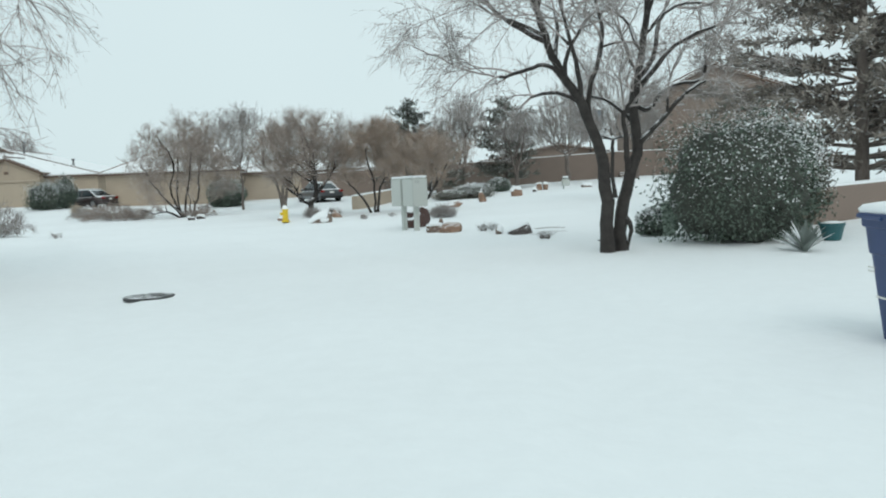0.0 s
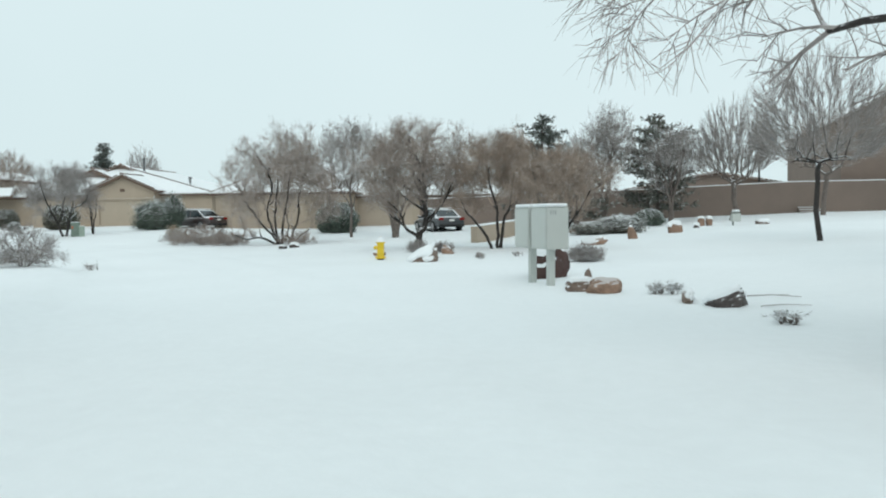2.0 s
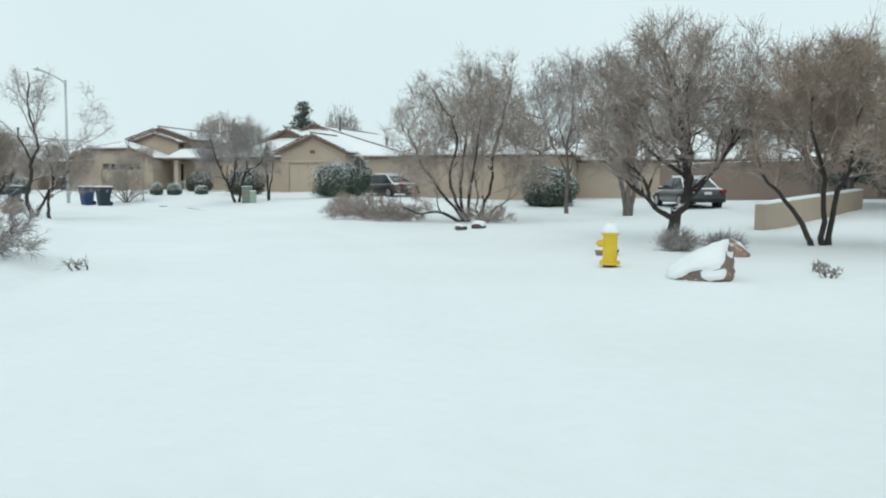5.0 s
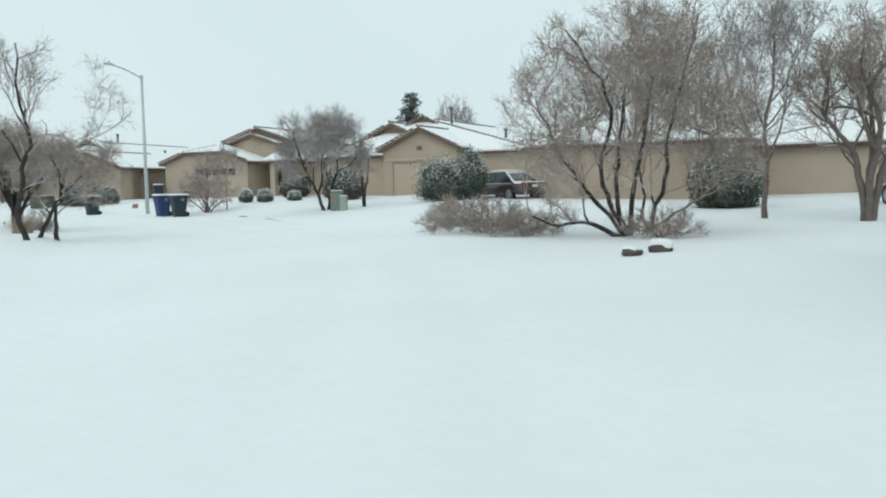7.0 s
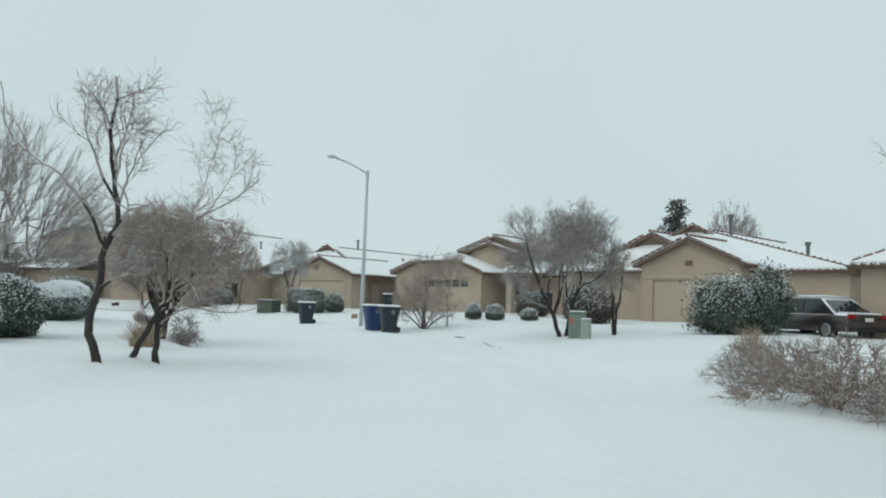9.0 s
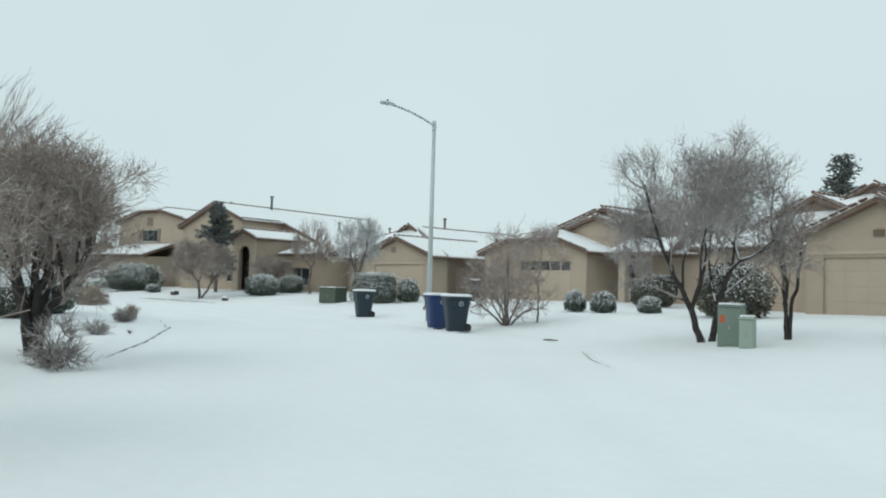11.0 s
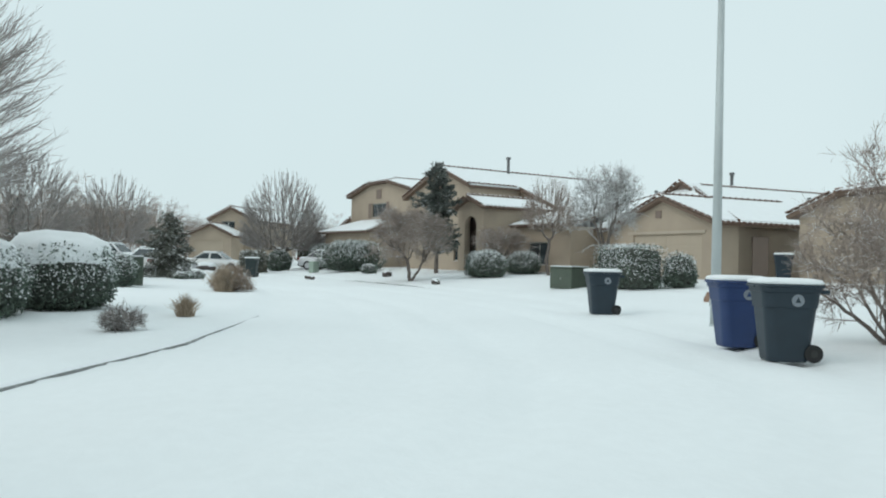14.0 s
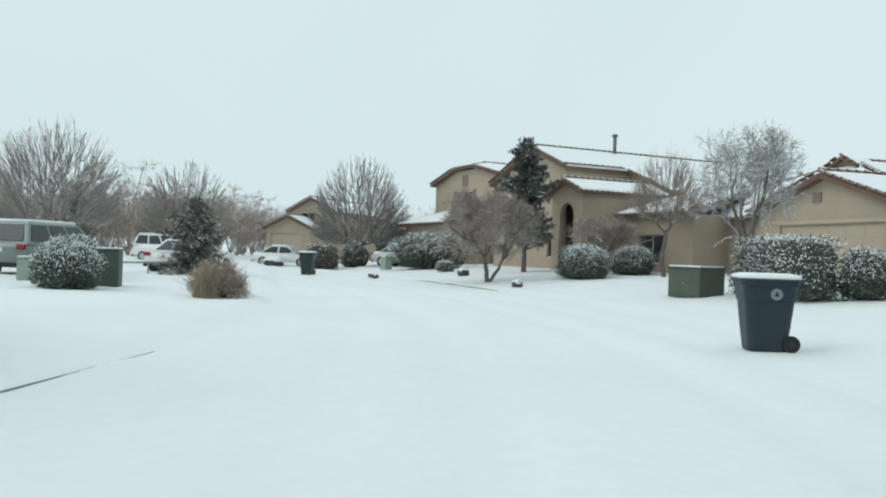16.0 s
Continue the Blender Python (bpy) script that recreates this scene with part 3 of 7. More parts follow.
        radii = r0 * (1 - 0.68 * np.linspace(0, 1, len(pts)) ** 0.9)
        if g[0][2] < 0.05:
            radii[0] *= 1.25
        for k, q in enumerate(g):
            radius_at.setdefault(tuple(np.round(q, 2)), radii[min(4 * k, len(radii) - 1)])
        put(pts, radii, 0)
        side_shoots(pts, radii, 0)
    p, q = np.array(bp), np.array(bq)
    m = len(p)

    def unit(v):
        return v / np.maximum(np.linalg.norm(v, axis=1, keepdims=True), 0.02)

    s = p + (q - p) * rng.random((m, 1))
    v = unit(unit(q - p) * 0.8 + rng.normal(0, 0.55, (m, 3)) + np.array([[0, 0, 0.35 * up - 0.3 * droop]]))
    L = tl * rng.uniform(0.4, 1.25, (m, 1))
    e1 = s + v * L * 0.5
    v2 = unit(v + rng.normal(0, 0.3, (m, 3)) + np.array([[0, 0, 0.2 * up - 0.6 * droop]]))
    e2 = e1 + v2 * L * 0.5
    e3 = e1 + unit(v2 + rng.normal(0, 0.5, (m, 3))) * L * 0.4
    one = np.ones((m, 1)) * tr
    some = rng.random(m) < 0.6
    hair = np.concatenate([np.hstack([s, one, e1, one * 0.8]), np.hstack([e1, one * 0.8, e2, one * 0.4]), np.hstack([e1, one * 0.7, e3, one * 0.35])[some]])
    hair = hair[(hair[:, 2] > 0.03) & (hair[:, 6] > 0.03)]
    t = thing(name, label, "tree", pose(x, y, gz(x, y), 0, 0, rz), group)
    part("trunk", tubes(limbs, 7, 0.5), bark, t, smooth=True)
    va, fa = tubes(fine, 4)
    vb, fb = ribbons(hair, seed)
    part("crown", (np.concatenate([va, vb]), np.concatenate([fa, fb + len(va)])), twig, t)
    return t


def blob(rng, w, d, h, power=2.4, lump=0.12, sub=3):
    """An uneven rounded mass standing on the ground: a bmesh and its radius function."""
    ph = rng.uniform(0, 6.28, 12)

    def rad(u):
        x, y, z = u[..., 0], u[..., 1], u[..., 2]
        s = (np.abs(x / (w / 2)) ** power + np.abs(y / (d / 2)) ** power + np.abs(z / (h * 0.55)) ** power) ** (-1 / power)
        n = np.sin(5 * x + ph[0]) * np.sin(4 * y + ph[1]) + np.sin(6 * z + ph[2]) * np.sin(5 * x + ph[3]) + 0.6 * np.sin(11 * y + ph[4]) * np.sin(9 * z + ph[5]) + 0.6 * np.sin(10 * x + ph[6] + 6 * z)
        return s * (1 + lump * 0.4 * n)
    return rad


def shrub(x, y, w, d, h, seed, label, leaf=M_LEAF, snow=0.35, size=0.05, count=None, power=2.4, lump=0.14, rz=0.0, name="shrub", group="evergreen shrubs", cap=0.0, shag=0.1):
    rng = np.random.default_rng(seed)
    rad = blob(rng, w, d, h, power, lump)
    t = thing(name, label, "shrub", pose(x, y, gz(x, y), 0, 0, rz), group)
    zc = h * 0.47
    # inner mass: the shade between the leaves is put into its dark colour
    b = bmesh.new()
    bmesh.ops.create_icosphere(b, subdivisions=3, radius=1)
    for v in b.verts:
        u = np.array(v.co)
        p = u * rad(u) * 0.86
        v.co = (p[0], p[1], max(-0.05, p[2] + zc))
    part("core", b, M_CORESHADE, t, smooth=True)
    size *= 0.88
    n = count or int(min(15000, 2.6 * (w * h + d * h + w * d * 0.7) / (size * size)))
    u = rng.normal(size=(n, 3))
    u /= np.linalg.norm(u, axis=1, keepdims=True)
    p = u * rad(u)[:, None] * rng.normal(0.97, shag * 0.5, (n, 1))
    p[:, 2] += zc
    keep = p[:, 2] > 0.03
    u, p = u[keep], p[keep]
    a = rng.normal(size=p.shape) + u * 0.8
    a /= np.linalg.norm(a, axis=1, keepdims=True)
    o = np.cross(a, rng.normal(size=p.shape))
    o /= np.maximum(np.linalg.norm(o, axis=1, keepdims=True), 1e-6)
    k = size * rng.uniform(0.6, 1.3, (len(p), 1))
    white = rng.random(len(p)) < 1.9 * snow * np.clip(0.36 + 0.95 * u[:, 2], 0, 1) * (1.6 * rng.random(len(p)))
    g = ~white
    part("foliage", cards(p[g], a[g] * k[g], o[g] * k[g] * 0.5), leaf, t)
    if white.any():
        up = u * 0.5 + np.array([[0, 0, 0.7]]) + rng.normal(0, 0.5, p.shape)
        up /= np.linalg.norm(up, axis=1, keepdims=True)
        a2 = np.cross(up, rng.normal(size=p.shape))
        a2 /= np.maximum(np.linalg.norm(a2, axis=1, keepdims=True), 1e-6)
        o2 = np.cross(a2, up)
        dust = part("snow_dusting", cards(p[white] + [0, 0, size * 0.35], a2[white] * k[white] * 0.55, o2[white] * k[white] * 0.42), M_CAP, t, "fresh snow caught on the leaves")
        dust["kind"] = "stuff"
    if cap:
        b = bmesh.new()
        bmesh.ops.create_icosphere(b, subdivisions=4, radius=1)
        for v in b.verts:
            q = np.array(v.co)
            s = rad(q)
            low = 0.42 + 0.12 * math.sin(7 * q[0] + seed) + 0.1 * math.sin(9 * q[1])
            f = 0.9 + (0.1 + cap) * max(0.0, min(1.0, (q[2] - low) * 4))
            v.co = Vector(q * s * f) + Vector((0, 0, zc))
        bmesh.ops.delete(b, geom=[v for v in b.verts if v.co.z < zc + 0.12 * h], context='VERTS')
        part("snow_cap", b, M_CAP, t, "thick soft snow on the crown", smooth=True)
    return t


def conifer(x, y, h, w, seed, label, needle=M_NEEDLE, low=0.12, name="pine_tree", shape=1.0, size=0.11, whorls=None, open_=0.5, per=16):
    rnd, rng = random.Random(seed), np.random.default_rng(seed)
    t = thing(name, label, "tree", pose(x, y, gz(x, y)), "conifers")
    segs = [(0, 0, -0.1, 0.022 * h, 0, 0, h * 0.5, 0.013 * h), (0, 0, h * 0.5, 0.013 * h, rnd.uniform(-.1, .1), 0, h * 0.97, 0.004 * h)]
    C, A, B = [], [], []
    whorls = whorls or int(h * 3.2)
    for i in range(whorls):
        f = i / (whorls - 1)
        z = h * (low + (0.97 - low) * f)
        reach = w / 2 * (1 - f ** 1.3) ** shape * rnd.uniform(0.75, 1.15) + 0.06 * w
        for j in range(rnd.randint(4, 7)):
            az = rnd.uniform(0, 6.28)
            L = reach * rnd.uniform(0.6, 1.12)
            rise = rnd.uniform(-0.05, 0.35)
            e = (math.cos(az) * L, math.sin(az) * L, z + L * rise)
            segs.append((0, 0, z, 0.006 * h * (1.1 - f), *e, 0.008))
            m = max(4, int(per * 2.2 * L / (w / 2)))
            k = rng.uniform(open_ * 0.4, 1.05, (m, 1))
            c = np.array([[0, 0, z]]) * (1 - k) + np.array([e]) * k + rng.normal(0, 0.07 + 0.04 * w / 3, (m, 3)) * [1, 1, 0.6]
            for _ in range(4):
                a = np.array([[math.cos(az), math.sin(az), 0.35]]) * 0.8 + rng.normal(0, 0.7, (m, 3))
                a /= np.linalg.norm(a, axis=1, keepdims=True)
                o = np.cross(a, rng.normal(size=a.shape))
                o /= np.linalg.norm(o, axis=1, keepdims=True)
                s = size * rng.uniform(0.7, 1.4, (m, 1))
                C.append(c + a * s * 0.6)
                A.append(a * s)
                B.append(o * s * 0.26)
    part("trunk", tubes(segs, 5), M_BARK_G, t, smooth=True)
    part("crown", cards(np.concatenate(C), np.concatenate(A), np.concatenate(B)), needle, t)
    return t


def tuft(x, y, w, h, seed, label, material=M_GRASS, name="grass_tuft", count=260, stiff=0.6, group="dry tufts", thick=0.006):
    rnd = random.Random(seed)
    t = thing(name, label, "grass", pose(x, y, gz(x, y)), group)
    segs = []
    for _ in range(count):
        az, out = rnd.uniform(0, 6.28), rnd.random() ** 0.6
        bx, by = math.cos(az) * out * w * 0.24, math.sin(az) * out * w * 0.24
        L = h * rnd.uniform(0.6, 1.08) * (1.05 - 0.5 * out * out)
        bend = w * 0.27 * out * rnd.uniform(0.4, 1.25)
        tx, ty = bx + math.cos(az) * bend + rnd.gauss(0, 0.07 * w), by + math.sin(az) * bend + rnd.gauss(0, 0.07 * w)
        mid = ((bx + tx) / 2 * 0.8, (by + ty) / 2 * 0.8, L * stiff)
        segs += [(bx, by, -0.03, thick, *mid, thick * 0.8), (*mid, thick * 0.8, tx, ty, L, thick * 0.3)]
    part("foliage", tubes(segs, 3), material, t)
    return t


def twig_shrub(x, y, w, h, seed, label, twig=M_TWIG_G, stems=9, n=200, tl=0.22, name="bare_shrub", group="bare shrubs", twigs=7):
    t = bare_tree(x, y, seed, label, M_BARK_G, twig, h, w, 0.08, stems, 0.02, "dome", n, twigs, fork=max(0.12, h * 0.3), tl=min(tl, h * 0.5), tr=0.0045, name=name, group=group, rise=0.4)
    return tagged(t, category="shrub")


def agave(x, y, w, h, seed, label, blades=34):
    rnd = random.Random(seed)
    t = thing("agave", label, "plant", pose(x, y, gz(x, y)), "agaves")
    for i in range(blades):
        az, f = rnd.uniform(0, 6.28), i / blades
        out = w / 2 * (1 - 0.75 * f) * rnd.uniform(0.85, 1.1)
        top = h * (0.35 + 0.65 * f) * rnd.uniform(0.85, 1.1)
        b = bmesh.new()
        wd = 0.05 * w
        rows = []
        for k in range(5):
            s = k / 4
            r, z = out * s, top * (s ** 0.8)
            ww = wd * (1 - s) ** 0.7 * (0.7 + 1.2 * s * (1 - s)) + 0.001
            rows.append([b.verts.new((r, -ww, z)), b.verts.new((r, 0, z - ww * 0.5)), b.verts.new((r, ww, z))])
        for a, c in zip(rows, rows[1:]):
            b.faces.new((a[0], a[1], c[1], c[0]))
            b.faces.new((a[1], a[2], c[2], c[1]))
        ob = part("leaf", b, M_AGAVE, t)
        ob.matrix_basis = pose(0, 0, 0, 0, 0, math.degrees(az))
    return t


def rock(x, y, w, d, h, seed, material, label, rz=0.0, cap=0.04, at=0.5, lean=(0.0, 0.0), tilt=0.0, block=2.6, sub=3):
    """A weathered stone, rounded or blocky, with a soft sheet of snow on what faces upwards or towards lean; tilt raises one end."""
    rnd = random.Random(seed)
    b = bmesh.new()
    bmesh.ops.create_icosphere(b, subdivisions=sub, radius=1.0)
    cuts = [(Vector((rnd.gauss(0, 1), rnd.gauss(0, 1), rnd.gauss(0, 0.5))).normalized(), rnd.uniform(0.36, 0.5)) for _ in range(7)]
    shift = Vector((seed * 1.7, seed * 0.3, 0))
    for v in b.verts:
        u = v.co.normalized()
        p = u * (0.5 * (abs(u.x) ** block + abs(u.y) ** block + abs(u.z) ** block) ** (-1 / block))
        for n, lim in cuts:
            k = p.dot(n)
            if k > lim:
                p -= n * (k - lim) * 0.8
        p += u * (0.09 * noise.noise(p * 3 + shift) + 0.035 * noise.noise(p * 8 + shift) + 0.012 * noise.noise(p * 19 + shift))
        top = (p.z + 0.5) * (1 + tilt * 2 * p.x)
        v.co = Vector((p.x * w * 1.04, p.y * d * 1.04, (top * 1.35 - 0.35) * h))
    b.normal_update()
    sheet = b.copy()
    sheet.normal_update()
    lay = {}
    for v in sheet.verts:
        n = v.normal
        k = n.z + lean[0] * n.x + lean[1] * n.y + 0.55 * noise.noise(Vector((v.co.x / w, v.co.y / d, v.co.z / h)) * 2.6 + shift) - at
        lay[v] = smooth01(k / 0.3)
    for v, k in lay.items():
        v.co += v.normal * (-0.012 + (cap + 0.012) * float(k))
    bmesh.ops.delete(sheet, geom=[f for f in sheet.faces if all(lay[v] == 0 for v in f.verts)], context='FACES')
    t = tagged(obj("rock", b, material, smooth=True), label, "rock", "garden rocks")
    t.matrix_basis = pose(x, y, gz(x, y), 0, 0, rz)
    if sheet.faces:
        part("snow_cap", sheet, M_CAP, t, "soft sheet of snow", smooth=True)
    else:
        sheet.free()
    return t

# ---- buildings ----
def wall_face(u0, u1, z0, top, v=0.0, openings=(), thick=0.25):
    """A wall in the plane v, its top given as rows (u, z), with openings (u0, u1, z0, z1) that go through it."""
    def height(u):
        for (a, za), (c, zc) in zip(top, top[1:]):
            if a - 1e-6 <= u <= c + 1e-6:
                return za + (zc - za) * (u - a) / (c - a)
        return top[-1][1]
    cuts = sorted({round(u, 4) for u in [u0, u1, *(t[0] for t in top), *(o[0] for o in openings), *(o[1] for o in openings)] if u0 <= u <= u1})
    bm = bmesh.new()
    for a, c in zip(cuts, cuts[1:]):
        m = (a + c) / 2
        lo = z0
        for o in sorted((o for o in openings if o[0] < m < o[1]), key=lambda o: o[2]):
            if o[2] > lo + 0.01:
                join(bm, prism([(a, v, lo), (c, v, lo), (c, v, o[2]), (a, v, o[2])], (0, thick, 0)))
            lo = o[3]
        join(bm, prism([(a, v, lo), (c, v, lo), (c, v, height(c)), (a, v, height(a))], (0, thick, 0)))
    bmesh.ops.remove_doubles(bm, verts=bm.verts[:], dist=0.0005)
    return bm


TILE_MESH = {}


def tile_row(house, p, q, step=0.38, r=0.105, down=None):
    """Half-round clay tiles set along a roof edge, one piece each."""
    p, q = Vector(p), Vector(q)
    d = (q - p).normalized()
    if "t" not in TILE_MESH:
        b = bmesh.new()
        rings = []
        for x, s in ((-0.15, 1.0), (0.12, 0.78)):
            rings.append([b.verts.new((x, s * math.cos(a), s * math.sin(a))) for a in [math.pi * k / 5 for k in range(6)]])
        for k in range(5):
            b.faces.new((rings[0][k], rings[0][k + 1], rings[1][k + 1], rings[1][k]))
        b.faces.new(rings[0][::-1])
        b.faces.new(rings[1])
        me = bpy.data.meshes.new("roof_tile")
        b.to_mesh(me)
        b.free()
        me.materials.append(M_TILE)
        TILE_MESH["t"] = me
    n = int((q - p).length / step)
    up = Vector((0, 0, 1))
    # along a ridge or rake the tiles follow the edge; at the eaves their round ends show
    ax = d if down is None else -down
    yv = up.cross(ax).normalized()
    zv = ax.cross(yv)
    rot = Matrix((ax, yv, zv)).transposed().to_4x4()
    for i in range(n):
        ob = new("roof_tile", TILE_MESH["t"])
        ob.parent = house
        ob.matrix_basis = Matrix.Translation(p + d * step * (i + 0.5)) @ rot @ Matrix.Diagonal((1, r, r, 1))


def roof_plane(house, poly, tiles=(), snow=True, thick=0.16, cover=0.09):
    """One slope of a tiled roof, with the snow that lies on it; tiles: the edges that carry a row of tiles."""
    pts = [Vector(p) for p in poly]
    n = (pts[1] - pts[0]).cross(pts[2] - pts[0]).normalized()
    if n.z < 0:
        n = -n
    part("roof_slope", prism(pts, -n * thick), M_RAKE, house)
    if snow:
        c = sum(pts, Vector()) / len(pts)
        inner = []
        for p in pts:
            d = c - p
            inner.append(p + d.normalized() * min(0.16, d.length * 0.3) + n * 0.012)
        b = prism(inner, n * cover)
        part("roof_snow", b, M_CAP, house, "even sheet of snow on the tiles")
    c_z = sum(p.z for p in pts) / len(pts)
    for i in tiles:
        p, q = pts[i], pts[(i + 1) % len(pts)]
        level = abs(p.z - q.z) < 0.01
        lift = Vector((0, 0, 0.095 if level and p.z > c_z + 0.2 else 0.045))
        if level and p.z < c_z:
            fall = Vector((n.x, n.y, 0)).normalized()
            fall.z = -math.hypot(n.x, n.y) / n.z
            tile_row(house, p + n * 0.01, q + n * 0.01, 0.3, 0.085, fall.normalized())
        else:
            tile_row(house, p + n * 0.02 + lift, q + n * 0.02 + lift)


def vent_pipe(house, u, v, z0, z1, r=0.07):
    b = rod((u, v, z0), (u, v, z1), r)
    join(b, rod((u, v, z1 - 0.02), (u, v, z1 + 0.12), r * 1.7, r * 1.5))
    join(b, rod((u, v, z0 - 0.02), (u, v, z0 + 0.1), r * 2.0, r * 1.1))
    part("vent_pipe", b, M_VENT, house, "dull grey roof vent with a cap")


def garage_door(house, u0, u1, z0, z1, v, windows=False, material=M_DOOR):
    b = box(u0, u1, v + 0.1, v + 0.14, z0, z1)
    door = part("garage_door", b, material, house, "closed pale sectional garage door")
    rows, cols = 4, max(3, int((u1 - u0) / 0.7))
    for i in range(rows):
        for j in range(cols):
            a, c = u0 + (u1 - u0) * j / cols, u0 + (u1 - u0) * (j + 1) / cols
            lo, hi = z0 + (z1 - z0) * i / rows, z0 + (z1 - z0) * (i + 1) / rows
            glass = windows and i == rows - 1
            part("window_pane" if glass else "door_panel", box(a + 0.05, c - 0.05, v + 0.088, v + 0.1, lo + 0.05, hi - 0.05, 0.005), M_GLASS if glass else material, door)


def window(house, u0, u1, z0, z1, v, cols=2):
    w = part("window", box(u0, u1, v + 0.12, v + 0.16, z0, z1), M_TRIM, house, "white-framed sash window")
    f = 0.06
    for j in range(cols):
        a, c = u0 + (u1 - u0) * j / cols, u0 + (u1 - u0) * (j + 1) / cols
        part("pane", box(a + f / 2, c - f / 2, v + 0.1, v + 0.12, z0 + f, z1 - f), M_GLASS, w)
    b = box(u0 - 0.03, u1 + 0.03, v + 0.03, v + 0.1, z0 - 0.05, z0 + 0.02)
    part("sill", b, M_TRIM, w)


def gable(house, u0, u1, v0, v1, z0, eave, ridge_u, ridge_z, openings=(), wall=M_STUCCO, over=0.35, front=0.35, tiles=(0, 1), back=True, sides=(True, True)):
    """A gabled wing: its ridge runs back from the front. over: eaves beyond the side walls."""
    sl, sr = (ridge_z - eave) / (ridge_u - u0), (ridge_z - eave) / (u1 - ridge_u)
    zl, zr = eave + sl * over, eave + sr * over
    t = 0.17
    part("front_wall", wall_face(u0 + over, u1 - over, z0, [(u0 + over, zl - t), (ridge_u, ridge_z - t), (u1 - over, zr - t)], v0, openings), wall, house)
    if sides[0]:
        part("side_wall", box(u0 + over, u0 + over + 0.25, v0 + 0.252, v1, z0, zl - t), wall, house)
    if sides[1]:
        part("side_wall", box(u1 - over - 0.25, u1 - over, v0 + 0.252, v1, z0, zr - t), wall, house)
    if back:
        part("back_wall", wall_face(u0 + over, u1 - over, z0, [(u0 + over, zl - t), (ridge_u, ridge_z - t), (u1 - over, zr - t)], v1 + 0.002), wall, house)
    f = v0 - front
    roof_plane(house, [(u0, f, eave), (ridge_u, f, ridge_z), (ridge_u, v1 + 0.3, ridge_z), (u0, v1 + 0.3, eave)], (0, 1))
    roof_plane(house, [(ridge_u, f, ridge_z), (u1, f, eave), (u1, v1 + 0.3, eave), (ridge_u, v1 + 0.3, ridge_z)], (0, 1))


def clipped_gable(house, u0, u1, v0, v1, z0, eave, ridge_u, ridge_z, clip_z, setback, openings=(), wall=M_STUCCO, over=0.35, front=0.35):
    """A gabled wing whose peak is cut back by a small hip at the front."""
    sl, sr = (ridge_z - eave) / (ridge_u - u0), (ridge_z - eave) / (u1 - ridge_u)
    ul, ur = u0 + (clip_z - eave) / sl, u1 - (clip_z - eave) / sr
    t, f, b = 0.17, v0 - front, v1 + 0.3
    part("front_wall", wall_face(u0 + over, u1 - over, z0, [(u0 + over, eave + sl * over - t), (ul, clip_z - t), (ur, clip_z - t), (u1 - over, eave + sr * over - t)], v0, openings), wall, house)
    part("side_wall", box(u0 + over, u0 + over + 0.25, v0 + 0.252, v1, z0, eave + sl * over - t), wall, house)
    part("side_wall", box(u1 - over - 0.25, u1 - over, v0 + 0.252, v1, z0, eave + sr * over - t), wall, house)
    P, Q = (ridge_u, f + setback, ridge_z), (ridge_u, b, ridge_z)
    roof_plane(house, [(u0, f, eave), (ul, f, clip_z), P, Q, (u0, b, eave)], (0, 1, 2))
    roof_plane(house, [P, (ur, f, clip_z), (u1, f, eave), (u1, b, eave), Q], (0, 1, 2))
    roof_plane(house, [(ul, f, clip_z), (ur, f, clip_z), P], (0,))


def hipped(house, u0, u1, v0, v1, z0, eave, ru, rz, rv0, rv1, wall=M_STUCCO, over=0.35, gablet=True, openings=(), crest=(0.95, 0.42)):
    """The main body: a ridge along v at u = ru, hipped at both ends, with a small gablet at the front end of the ridge."""
    part("front_wall", wall_face(u0 + over, u1 - over, z0, [(u0 + over, eave - 0.08), (u1 - over, eave - 0.08)], v0 + over, openings), wall, house)
    for a in (u0 + over, u1 - over - 0.25):
        part("side_wall", box(a, a + 0.25, v0 + over + 0.252, v1 - over - 0.252, z0, eave - 0.08), wall, house)
    part("back_wall", box(u0 + over, u1 - over, v1 - over - 0.25, v1 - over, z0, eave - 0.08), wall, house)
    A, B, C, D = (u0, v0, eave), (u1, v0, eave), (u1, v1, eave), (u0, v1, eave)
    P, Q = (ru, rv0, rz), (ru, rv1, rz)
    roof_plane(house, [A, B, P], (0, 1, 2))
    roof_plane(house, [B, C, Q, P], (0, 2))
    roof_plane(house, [C, D, Q])
    roof_plane(house, [D, A, P, Q], (0,))
    if gablet:
        w, h = crest
        part("gablet", prism([(ru - w, rv0 - 0.55, rz - h), (ru + w, rv0 - 0.55, rz - h), (ru, rv0 - 0.55, rz + 0.1)], (0, 0.6, 0)), M_STUCCO_D, house, "small brown gable at the end of the ridge")
        roof_plane(house, [(ru - w - 0.2, rv0 - 0.8, rz - h), (ru, rv0 - 0.8, rz + 0.2), (ru, rv0 + 0.5, rz + 0.2), (ru - w - 0.2, rv0 + 0.5, rz - h)], (0,), thick=0.08, cover=0.05)
        roof_plane(house, [(ru, rv0 - 0.8, rz + 0.2), (ru + w + 0.2, rv0 - 0.8, rz - h), (ru + w + 0.2, rv0 + 0.5, rz - h), (ru, rv0 + 0.5, rz + 0.2)], (0,), thick=0.08, cover=0.05)


def house_at(x, y, az, label):
    return thing("house", label, "house", pose(x, y, 0, 0, 0, -az), "houses along the street")

